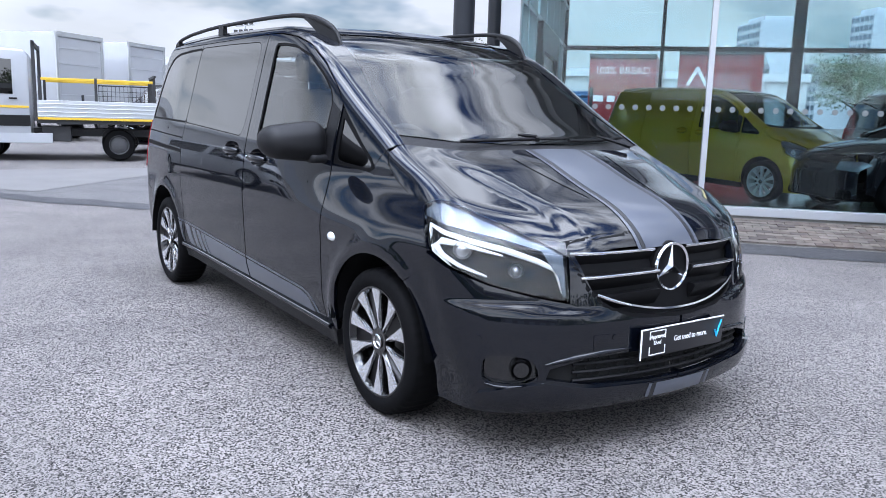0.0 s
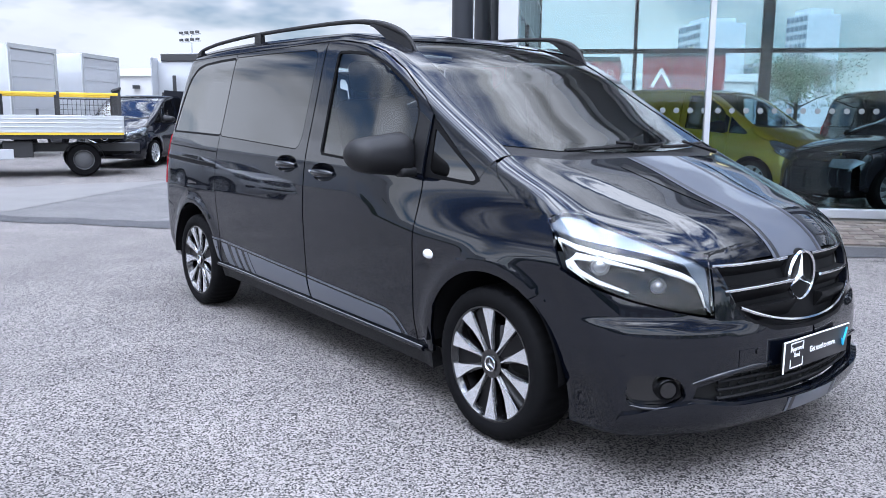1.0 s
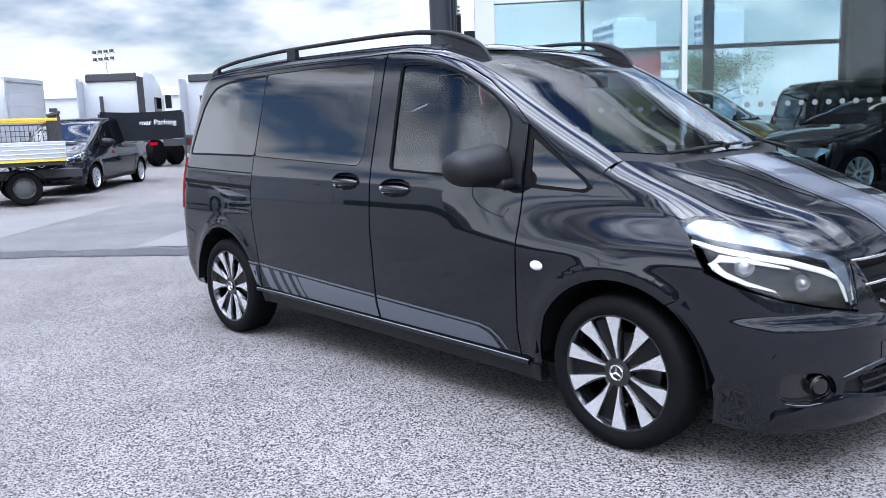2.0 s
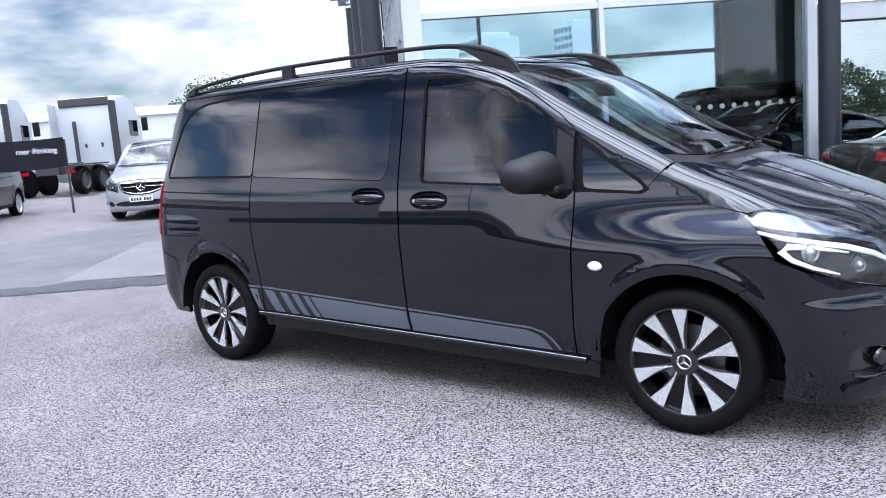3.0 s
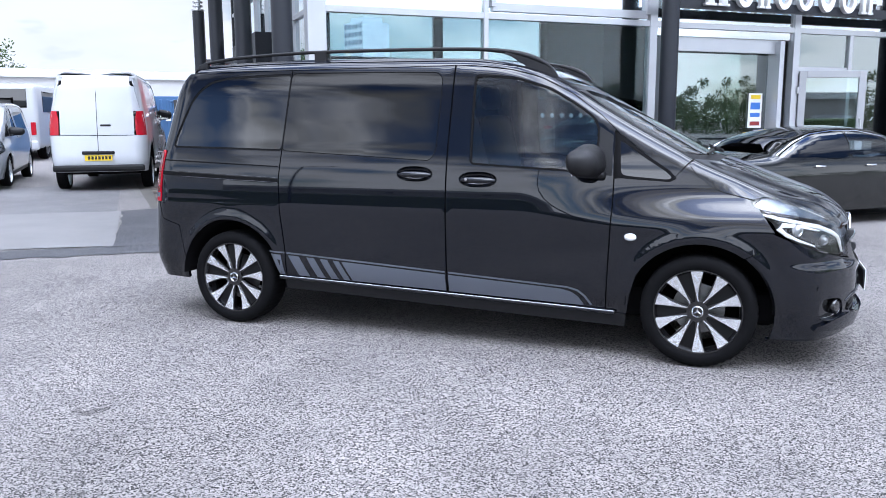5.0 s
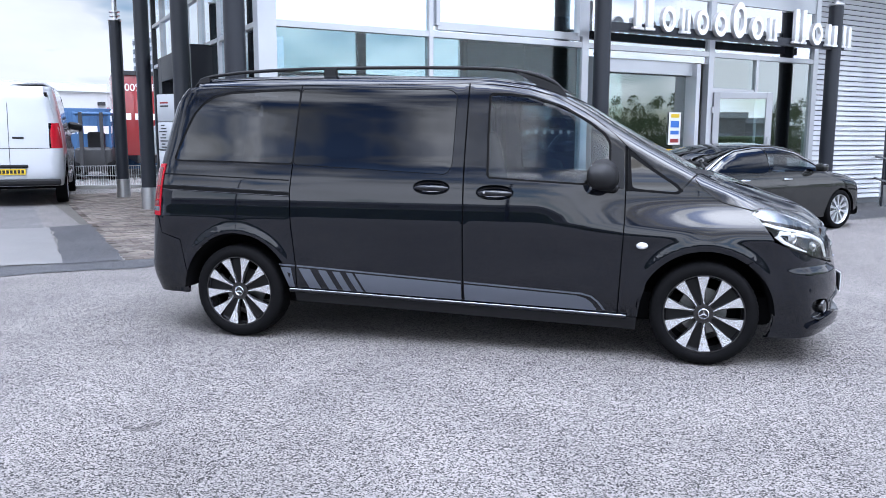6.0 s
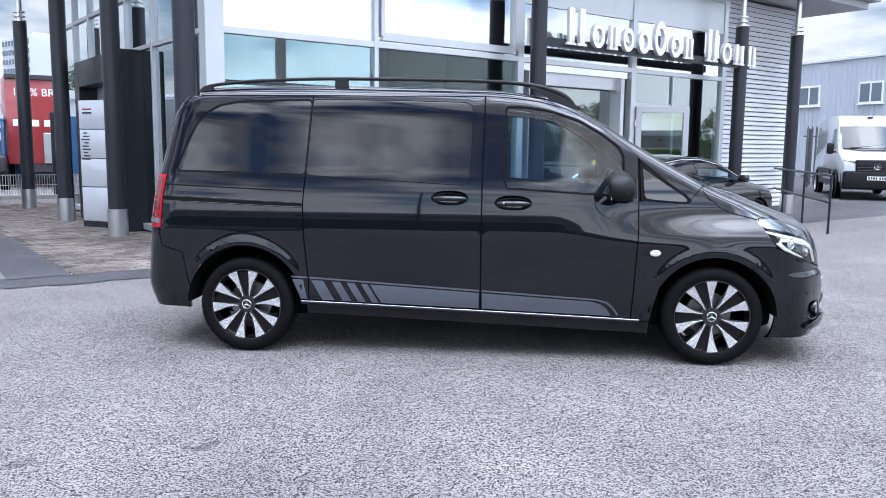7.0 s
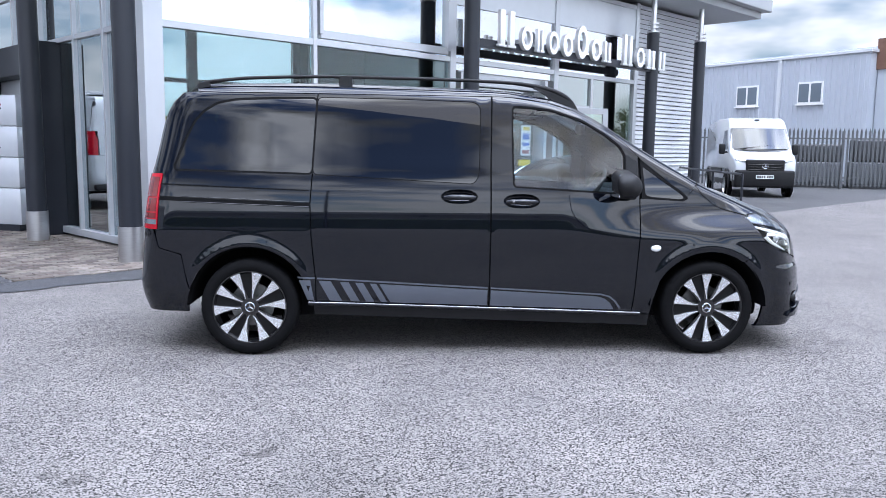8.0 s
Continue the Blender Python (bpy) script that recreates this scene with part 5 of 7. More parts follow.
        fine = np.concatenate([np.linspace(-2.0, -1.6, 9), np.linspace(-1.4, 0.1, 10), np.linspace(0.19, 0.70, 20)])
        fz, fy, fg = (curve([(p[0], q) for p, q in zip(pts, k)], fine) for k in ([p[1] for p in pts], yy, girth))
        pts, yy = list(zip(fine.tolist(), fz.tolist())), fy.tolist()
        rail = part("roof_rail", tube([(x, s * y, z) for (x, z), y in zip(pts, yy)], fg.tolist(), 10, flat=1.05), "black_plastic", v, "satin black roof rail", 60)
        for f0, f1 in ((-1.97, -1.88), (-1.0, -0.91), (0.36, 0.68)):
            xs = np.linspace(f0, f1, 12)
            zs = np.interp(xs, [p[0] for p in pts], [p[1] for p in pts])
            ws = np.interp(xs, [p[0] for p in pts], yy)
            low = shell.on([(x, y, 0) for x, y in zip(xs, ws)], (0, 0, -1))[:, 2]
            if f0 > 0:
                low = zs + (low - zs) * np.clip((xs - f0) / 0.16, 0.12, 1)
            foot = bmesh.new()
            rows = [[foot.verts.new((x, s * (y + q), z)) for q, z in ((-0.013, a), (0.013, a), (0.017, b - 0.012), (-0.017, b - 0.012))] for x, y, a, b in zip(xs, ws, zs, low)]
            for p, q in zip(rows, rows[1:]):
                for k in range(4):
                    foot.faces.new((p[k], p[(k + 1) % 4], q[(k + 1) % 4], q[k]))
            foot.faces.new(rows[0])
            foot.faces.new(rows[-1][::-1])
            bmesh.ops.recalc_face_normals(foot, faces=foot.faces)
            part("rail_foot", foot, "black_plastic", rail, "", 50)
    # wipers
    for p, q in (((1.60, -0.50), (1.60, 0.20)), ((1.63, 0.16), (1.52, 0.66))):
        a = shell.on([(p[0], p[1], 0), ((p[0] + q[0]) / 2 + 0.02, (p[1] + q[1]) / 2, 0), (q[0], q[1], 0)], (0, 0, -1)) + np.array((0, 0, 0.018))
        w = part("wiper", tube([tuple(t) for t in a], [0.009, 0.010, 0.006], 6), "black_plastic", v, "black windscreen wiper")
        arm = shell.on([(1.66, p[1] + 0.42, 0), ((1.62), (p[1] + q[1]) / 2 + 0.1, 0), ((p[0] + q[0]) / 2, (p[1] + q[1]) / 2, 0)], (0, 0, -1)) + np.array((0, 0, 0.030))
        part("wiper_arm", tube([tuple(t) for t in arm], [0.014, 0.010, 0.007], 6), "black_plastic", w)
    # plain marks on the bumper: towing cover and parking sensors
    P("tow_cover", [(2.48, -0.455, 0.515), (2.48, -0.375, 0.515), (2.5, -0.375, 0.445), (2.5, -0.455, 0.445)], (-1, 0, 0), "graphite", lift=0.002, lip=0.003)
    for pt in ((2.2, -0.8, 0.50), (2.47, -0.33, 0.50)):
        c = shell.on([pt], D45)[0]
        n = shell.normal(c[None])[0]
        b = cyl(0.012, 0.004, (0, 0, 0), "Z", 16)
        bmesh.ops.transform(b, matrix=Matrix.Translation(Vector(c) + 0.002 * Vector(n)) @ Vector(n).to_track_quat("Z", "Y").to_matrix().to_4x4(), verts=b.verts)
        part("parking_sensor", b, "graphite", v)
    # cabin
    part("cabin_floor", box((4.2, 1.18, 0.04), (-0.2, 0, 0.52)), "trim", v)
    dash = box((0.42, 1.60, 0.30), (1.18, 0, 0.98), 0.08, segments=3)
    box((0.50, 1.50, 0.10), (1.36, 0, 1.10), 0.04, bm=dash)
    part("dashboard", dash, "trim", v, "black dashboard", 50)
    wheel_bm = lathe([(0.185 + 0.016 * math.cos(a), 0.016 * math.sin(a)) for a in np.linspace(0, 2 * math.pi, 10, endpoint=False)], 36, "X", close=True)
    box((0.03, 0.34, 0.05), (0, 0, 0), 0.01, bm=wheel_bm)
    box((0.05, 0.12, 0.12), (0.01, 0, -0.01), 0.03, bm=wheel_bm)
    bmesh.ops.transform(wheel_bm, matrix=pose(0.86, -0.40, 1.13, 0, 32, 0), verts=wheel_bm.verts)
    part("steering_wheel", wheel_bm, "trim", v, "black steering wheel", 50)
    for y in (-0.42, 0.42):
        seat(v, 0.30, y, 0.82)
    part("bulkhead_seats", box((0.2, 1.5, 0.9), (-0.75, 0, 1.0), 0.08), "seat", v, "dark rear bench", 50)
    lin = shell.on([(x, y, 0) for x in np.linspace(-2.0, 0.55, 9) for y in np.linspace(-0.66, 0.66, 5)], (0, 0, -1)) - np.array((0, 0, 0.035))
    me = bpy.data.meshes.new("headliner")
    me.from_pydata(lin.tolist(), [], [(i * 5 + j, i * 5 + j + 1, i * 5 + j + 6, i * 5 + j + 5) for i in range(8) for j in range(4)])
    link_mesh("headliner", me, "headliner", v, "pale cloth headliner")
    part("rear_view_mirror", box((0.03, 0.22, 0.07), (0.86, 0, 1.60), 0.012), "trim", v)
    for y in (-0.50, 0.50):
        part("sun_visor", box((0.12, 0.40, 0.015), (0.50, y, 1.700), 0.004, pose(0, 0, 0)), "headliner", v)


van = mid_size_van(pose(0, 0, 0), "graphite", "dark graphite van with tinted rear windows and grey stripes", True)


# ---- yard ----
def ground_z(x):
    return 0.025 * max(0.0, -x - 13.0)


def sheet(name, pts, z, mat, parent=None, label="", thick=0.0):
    """A flat patch from plan points, lying on the yard; thick: its depth below its top."""
    b = bmesh.new()
    top = [b.verts.new((x, y, z)) for x, y in pts]
    f = b.faces.new(top)
    if f.normal.z < 0:
        f.normal_flip()
    if thick:
        bmesh.ops.recalc_face_normals(b, faces=b.faces)
        ext = bmesh.ops.extrude_face_region(b, geom=[f])
        bmesh.ops.translate(b, vec=(0, 0, -thick), verts=[q for q in ext["geom"] if isinstance(q, bmesh.types.BMVert)])
        bmesh.ops.recalc_face_normals(b, faces=b.faces)
    return part(name, b, mat, parent, label)


def build_ground():
    b = bmesh.new()
    xs = [-900, -200, -80, -50, -30, -22, -18, -16, -14, -13, -10, -4, 4, 12, 30, 80, 200, 900]
    ys = [-900, -200, -60, -20, 0, 20, 60, 200, 900]
    grid = [[b.verts.new((x, y, ground_z(max(x, -50)))) for y in ys] for x in xs]
    for i in range(len(xs) - 1):
        for j in range(len(ys) - 1):
            b.faces.new((grid[i][j], grid[i + 1][j], grid[i + 1][j + 1], grid[i][j + 1]))
    tagged(part("ground", b, "asphalt"), "pale chipped asphalt yard with stains", "ground", kind="structure")


build_ground()
SITE = pose(-3.76, 4.17, 0, 0, 0, 42)


def site(a, b, z=0.0):
    p = SITE @ Vector((a, b, z))
    return p.x, p.y, p.z


def site_xy(*pts):
    return [site(a, b)[:2] for a, b in pts]


def uneven(pts, seed, amount=0.05, step=0.35):
    """Plan outline with a ragged edge."""
    rnd = random.Random(seed)
    out = []
    for (x0, y0), (x1, y1) in zip(pts, pts[1:] + pts[:1]):
        n = max(1, int(math.hypot(x1 - x0, y1 - y0) / step))
        for i in range(n):
            t = i / n
            out.append((x0 + (x1 - x0) * t + rnd.uniform(-amount, amount), y0 + (y1 - y0) * t + rnd.uniform(-amount, amount)))
    return out


tagged(sheet("road", site_xy((-40, -0.1), (-2.7, -0.9), (-2.7, 30), (-60, 30)), 0.004, "road"), "smoother grey asphalt yard beyond the dark joint", "yard", kind="structure")
tagged(sheet("road", site_xy((3.0, -2.2), (40, -2.2), (40, 30), (11.6, 30), (11.6, -2.0)), 0.004, "yard_dark"), "grey asphalt yard beside the showroom", "yard", kind="structure")
tagged(sheet("tar_joint", uneven(site_xy((-16, 0.15), (-7, -0.75), (0, -1.2), (6, -1.25), (12, -1.3), (12, -2.1), (6, -2.05), (0, -1.85), (-7, -1.3), (-16, -0.35)), 3, 0.07, 0.25), 0.008, "tar"), "dark asphalt strip of a filled trench", "asphalt patch", kind="structure")
tagged(sheet("tar_patch", uneven(site_xy((-2.68, -1.1), (-2.05, -1.1), (-2.02, 3.1), (-2.62, 2.95)), 4, 0.03), 0.014, "tar"), "dark asphalt patch between the pavers", "asphalt patch", kind="structure")
tagged(sheet("concrete_patch", uneven(site_xy((-4.6, -0.75), (-2.69, -1.0), (-2.64, 2.9), (-4.6, 3.2)), 5, 0.02), 0.011, "concrete"), "grey concrete patch", "concrete patch", kind="structure")
tagged(sheet("concrete_patch", site_xy((-16, 0.4), (-7.2, -0.3), (-8.5, 12), (-18, 12)), 0.010, "concrete"), "pale worn concrete by the parked lorries", "concrete patch", kind="structure")


# ---- showroom ----
def bar(parent, name, a0, b0, z0, a1, b1, z1, w, d, mat, label=""):
    """A straight rectangular bar between two points; w across, d deep."""
    p, q = Vector((a0, b0, z0)), Vector((a1, b1, z1))
    v = q - p
    m = Matrix.Translation((p + q) / 2) @ v.to_track_quat("Z", "Y").to_matrix().to_4x4()
    return part(name, box((w, d, v.length), (0, 0, 0), 0.004, m), mat, parent, label)


def block(parent, name, a0, a1, b0, b1, z0, z1, mat, label="", bevel=0.0):
    return part(name, box((a1 - a0, b1 - b0, z1 - z0), ((a0 + a1) / 2, (b0 + b1) / 2, (z0 + z1) / 2), bevel), mat, parent, label)


def pane(parent, a0, a1, b0, b1, z0, z1, mat):
    ob = block(parent, "pane", a0, a1, b0, b1, z0, z1, mat)
    ob.visible_shadow = False
    return ob


def build_showroom():
    s = thing("showroom", SITE, "glass-walled car showroom with silver frames and dark columns", "building", kind="structure")
    FL, TR, TOP = 0.16, 2.97, 4.72
    block(s, "floor_slab", 0.0, 14.6, 0.0, 8.5, -0.1, FL, "showroom_floor", "dark polished tile floor")
    block(s, "ceiling_slab", 0.1, 14.5, 0.1, 8.3, 4.55, 4.70, "plaster", "white ceiling")
    block(s, "back_wall", 8.1, 14.6, 8.35, 8.5, 0.0, TOP, "inner_wall", "plain grey back wall")
    block(s, "side_wall", 14.4, 14.6, 0.12, 8.35, 0.0, TOP, "plaster")
    block(s, "partition", 8.2, 8.35, 5.6, 8.35, FL, 4.5, "inner_wall", "dark grey partition wall")
    block(s, "partition", 8.35, 11.4, 6.0, 6.15, FL, 4.5, "inner_wall")
    # front frames
    F = lambda *k, **q: bar(s, "frame", *k, **q)
    verts_a = [(0.0, 0.20), (2.55, 0.07), (5.5, 0.14), (8.5, 0.14), (11.5, 0.14)]
    for a, w in verts_a:
        F(a, 0, FL, a, 0, TOP, w, 0.14, "frame", label="silver window upright")
    block(s, "corner_post", -0.12, 0.14, -0.13, 0.10, 0.0, TOP, "frame", "wide white corner upright", 0.01)
    block(s, "sill_frame", 0.1, 11.5, -0.09, 0.08, 0.20, 0.31, "frame", "silver bottom frame", 0.006)
    block(s, "plinth", 0.1, 11.5, -0.06, 0.05, 0.0, 0.20, "kerb", "grey plinth")
    for z in (TR, 4.62):
        block(s, "transom", 0.1, 11.43, -0.062, 0.055, z - 0.045, z + 0.045, "frame", "silver transom", 0.004)
    for a0, a1 in ((0.12, 2.51), (2.59, 5.43)):
        pane(s, a0, a1, -0.012, 0.012, 0.31, TR - 0.045, "display_glass")
    for a0, a1 in ((0.12, 2.51), (5.57, 8.43), (8.57, 11.43)):
        pane(s, a0, a1, -0.012, 0.012, TR + 0.045, 4.575, "facade_glass")
    # framed opening light in the second bay
    for k in ((2.66, 3.10, 5.38, 3.10), (2.66, 4.40, 5.38, 4.40), (2.66, 3.10, 2.66, 4.40), (5.38, 3.10, 5.38, 4.40)):
        F(k[0], -0.03, k[1], k[2], -0.03, k[3], 0.07, 0.12, "frame")
    pane(s, 2.6, 5.42, -0.012, 0.012, TR + 0.045, 4.575, "facade_glass")
    # deep shop window and entrance
    for k in ((5.75, FL, 5.75, 2.78), (8.18, FL, 8.18, 2.78), (5.75, 2.74, 8.18, 2.74)):
        F(k[0], 0.10, k[1], k[2], 0.10, k[3], 0.10, 0.34, "frame", label="deep silver reveal")
    pane(s, 5.8, 8.13, 0.20, 0.22, 0.31, 2.70, "shop_glass")
    pane(s, 5.57, 8.43, -0.012, 0.012, 2.80, TR - 0.045, "facade_glass")
    F(9.78, 0, FL, 9.78, 0, TR, 0.08, 0.12, "frame")
    F(8.5, 0, 2.30, 9.78, 0, 2.30, 0.07, 0.12, "frame")
    pane(s, 8.6, 9.72, -0.012, 0.012, 2.34, TR - 0.045, "shop_glass")
    pane(s, 9.84, 11.43, -0.012, 0.012, 0.31, TR - 0.045, "shop_glass")
    # row of round markings on the glass at eye height
    dots = None
    for i in range(30):
        dots = cyl(0.036, 0.002, (0.30 + 0.17 * i, -0.0145, 1.52), "Y", 14, dots)
    tagged(part("glass_markings", dots, "frost", s, "row of frosted dots on the glass"), kind="stuff")
    # glazed back wall in dark frames
    for a, w in ((0.0, 0.12), (2.2, 0.08), (5.05, 0.24), (8.05, 0.12)):
        bar(s, "back_frame", a, 8.40, 0.0, a, 8.40, TOP, w, 0.12, "dark_frame", "dark window upright")
    for z in (0.20, 2.97, 4.62):
        block(s, "back_transom", 0.06, 8.0, 8.35, 8.45, z - 0.05, z + 0.05, "dark_frame", "dark transom")
    for a0, a1 in ((0.06, 2.16), (2.24, 4.93), (5.17, 7.99)):
        for z0, z1 in ((0.25, 2.92), (3.02, 4.57)):
            pane(s, a0, a1, 8.39, 8.41, z0, z1, "clear_pane")
    # side facade
    block(s, "sill_frame", -0.09, 0.08, 0.12, 8.3, 0.05, 0.15, "frame", "", 0.006)
    for b in (1.25, 2.30, 6.10, 7.30):
        F(0, b, 0.05, 0, b, TOP, 0.14, 0.06, "frame")
    F(0, 3.65, TR, 0, 3.65, TOP, 0.14, 0.06, "frame")
    F(0, 4.9, TR, 0, 4.9, TOP, 0.14, 0.06, "frame")
    for z in (TR, 3.85, 4.62):
        block(s, "transom", -0.055, 0.055, 0.12, 8.3, z - 0.035, z + 0.035, "frame", "", 0.004)
    cuts = [0.12, 1.25, 2.30, 3.65, 4.9, 6.1, 7.30, 8.36]
    for b0, b1 in zip(cuts, cuts[1:]):
        if not 2.2 < b0 < 6.0:
            pane(s, -0.01, 0.01, b0 + 0.03, b1 - 0.03, 0.15, TR - 0.035, "low_side_glass")
        pane(s, -0.01, 0.01, b0 + 0.03, b1 - 0.03, TR + 0.035, 3.815, "side_glass")
        pane(s, -0.01, 0.01, b0 + 0.03, b1 - 0.03, 3.885, 4.58, "side_glass")
    pane(s, -0.01, 0.01, 2.33, 2.94, 0.15, TR - 0.035, "low_side_glass")
    # portal
    block(s, "portal_side", -0.36, 0.10, 2.95, 3.30, 0.0, 2.95, "column", "dark grey portal", 0.01)
    block(s, "portal_side", -0.36, 0.10, 5.70, 6.05, 0.0, 2.95, "column", "", 0.01)
    block(s, "portal_head", -0.36, 0.10, 3.30, 5.70, 2.48, 2.95, "column", "", 0.01)
    block(s, "portal_door_frame", -0.05, 0.02, 3.30, 5.70, 2.10, 2.48, "sign_grey", "silver door head", 0.01)
    for b in (3.33, 4.5, 5.67):
        F(-0.02, b, 0.05, -0.02, b, 2.10, 0.06, 0.06, "dark_frame")
    for b0, b1 in ((3.37, 4.46), (4.54, 5.63)):
        pane(s, -0.03, -0.01, b0, b1, 0.08, 2.10, "side_glass")
    # louvred side wall, slat by slat
    block(s, "louvre_backing", 11.57, 14.6, 0.02, 0.10, 0.0, TOP, "dark_frame")
    slat_me = None
    n, h = 44, 0.105
    for i in range(n):
        z = 0.12 + i * h
        if slat_me is None:
            sl = prism([(0.036, 0.0), (0.038, 0.016), (0.006, 0.090), (0.0, 0.090), (0.0, 0.0)], 3.03, pose(0, 0, 0, 0, 0, -90))
            ob = part("slat", sl, "clad_white", s)
            slat_me = ob.data
        else:
            ob = new("slat", slat_me)
            ob.parent = s
        ob.matrix_basis = pose(11.57, 0.02, z) @ Matrix.Diagonal((1, 1, 1, 1)) @ pose(0, 0, 0, 0, 0, 0)
    # roof and canopy
    block(s, "roof", -1.25, 15.9, -1.25, 10.0, 4.95, 5.25, "soffit", "grey flat roof with deep canopy", 0.02)
    block(s, "soffit", -1.05, 15.7, -1.05, 9.8, 4.78, 4.95, "soffit", "", 0.01)
    block(s, "fascia_panel", 5.57, 11.43, -0.045, -0.02, 3.92, 4.57, "sign_grey", "pale fascia panel")
    # columns
    for a, b in ((-0.53, -0.50), (-0.62, 2.45), (-0.72, 5.50), (-0.75, 8.95), (5.45, -0.55), (11.35, -0.55), (13.4, -0.62)):
        c = part("column", cyl(0.135, 3.98, (a, b, 2.0 + 0.01), "Z", 28), "column", s, "dark grey round column", 40)
        part("steel_base", lathe([(0.137, 0.0), (0.150, 0.0), (0.150, 0.44), (0.137, 0.44)], 28, "Z", (a, b, 0)), "steel", c, "brushed steel sleeve", 40)
        part("steel_neck", cyl(0.06, 0.86, (a, b, 4.38), "Z", 20), "steel", c, "", 40)
        for z in (4.03, 4.12, 4.21):
            part("ring", cyl(0.145 if z < 4.1 else 0.12, 0.03, (a, b, z), "Z", 24), "steel", c, "", 40)
    # sign: dark bar with silver shapes along it
    bar_ob = block(s, "sign_bar", 5.45, 11.60, -0.60, -0.50, 3.16, 3.30, "column", "dark sign bar")
    shapes = [("tall", 0.52), ("ring", 0.36), ("post", 0.26), ("ring", 0.34), ("ring", 0.36), ("tallring", 0.40), ("ring", 0.36), ("post", 0.30), ("gap", 0.22), ("tall", 0.42), ("ring", 0.36), ("post", 0.38), ("post", 0.34)]
    a = 5.98
    for kind, w in shapes:
        h = 0.63 if kind in ("tall", "tallring") else 0.42
        if kind != "gap":
            if "ring" in kind:
                sh = lathe([(0.5, -0.04), (0.5, 0.04), (0.31, 0.04), (0.31, -0.04)], 24, "Y", close=True)
                bmesh.ops.scale(sh, vec=(w * 0.86, 1, h), verts=sh.verts)
            else:
                sh = box((w * 0.25, 0.08, h), (-w * 0.26, 0, 0), 0.012)
                box((w * 0.25, 0.08, h * (1 if kind == "tall" else 0.92)), (w * 0.24, 0, 0), 0.012, bm=sh)
                for q in (-0.26, 0.24):
                    box((w * 0.42, 0.075, 0.04), (w * q, 0, -h / 2 + 0.02), 0.008, bm=sh)
            bmesh.ops.translate(sh, vec=(a + w / 2, -0.645, 3.20 + h / 2), verts=sh.verts)
            part("sign_shape", sh, "letters", bar_ob, "plain silver sign shape", 40)
        a += w + 0.095
    part("wall_lamp", lathe([(0, -0.10), (0.09, -0.09), (0.12, 0.0), (0.06, 0.05), (0, 0.05)], 24, "Y", (11.95, -0.10, 3.30)), "letters", s, "round white wall lamp", 40)
    # glowing ceiling panels added to brighten the hall; lamps, poster and shelves inside
    for a in (1.8, 4.6, 7.2):
        for b in (2.2, 5.6):
            block(s, "ceiling_light", a - 0.6, a + 0.6, b - 0.15, b + 0.15, 4.53, 4.548, "ceiling_light", "glowing ceiling panel added to brighten the showroom")
    for a, b in ((1.6, 2.2), (4.2, 2.6)):
        part("pendant_lamp", lathe([(0, 0.16), (0.05, 0.15), (0.16, 0.02), (0.15, 0), (0, 0.03)], 24, "Z", (a, b, 3.45)), "lamp_glow", s, "lit warm pendant lamp", 50)
        part("pendant_cord", cyl(0.006, 0.95, (a, b, 4.08), "Z", 6), "dark_frame", s)
    part("poster", box((0.95, 0.02, 1.5), (10.6, 0.35, 1.25), 0.0), "blue", s, "tall blue poster on a stand")
    for i, z in enumerate((0.5, 0.85, 1.2, 1.55, 1.9)):
        block(s, "shelf", 9.0, 11.2, 5.55, 5.95, z, z + 0.03, "office")
    nb = block(s, "notice", 7.72, 8.02, 0.175, 0.182, 1.30, 1.90, "plate_white", "safety notice with yellow, blue and red fields")
    for z0, z1, mt in ((1.80, 1.87, "plate_yellow"), (1.62, 1.74, "poster_blue"), (1.49, 1.56, "poster_blue"), (1.34, 1.41, "red")):
        block(nb, "notice_field", 7.765, 7.975, 0.169, 0.174, z0, z1, mt)
    block(s, "notice", 7.66, 8.02, 0.175, 0.182, 1.10, 1.22, "plate_yellow")
    return s


showroom = build_showroom()


def entrance_door():
    d = thing("entrance_door", SITE @ pose(8.58, -0.08, 0.2, 0, 0, -28), "open glazed door in a silver frame", "door")
    for x0, x1, z0, z1 in ((0, 0.12, 0, 2.08), (1.0, 1.12, 0, 2.08), (0.12, 1.0, 0, 0.16), (0.12, 1.0, 1.96, 2.08)):
        part("door_frame", box((x1 - x0, 0.06, z1 - z0), ((x0 + x1) / 2, 0, (z0 + z1) / 2), 0.006), "soffit", d)
    p = part("pane", box((0.88, 0.012, 1.8), (0.56, 0, 1.06)), "shop_glass", d)
    p.visible_shadow = False
    part("handle", tube([(1.04, -0.03, 0.85), (1.04, -0.09, 0.88), (1.04, -0.09, 1.22), (1.04, -0.03, 1.25)], 0.013, 8), "steel", d, "steel pull handle", 50)
    for z in (0.3, 1.0, 1.75):
        part("hinge", cyl(0.025, 0.12, (-0.02, -0.02, z), "Z", 12), "steel", d)


entrance_door()


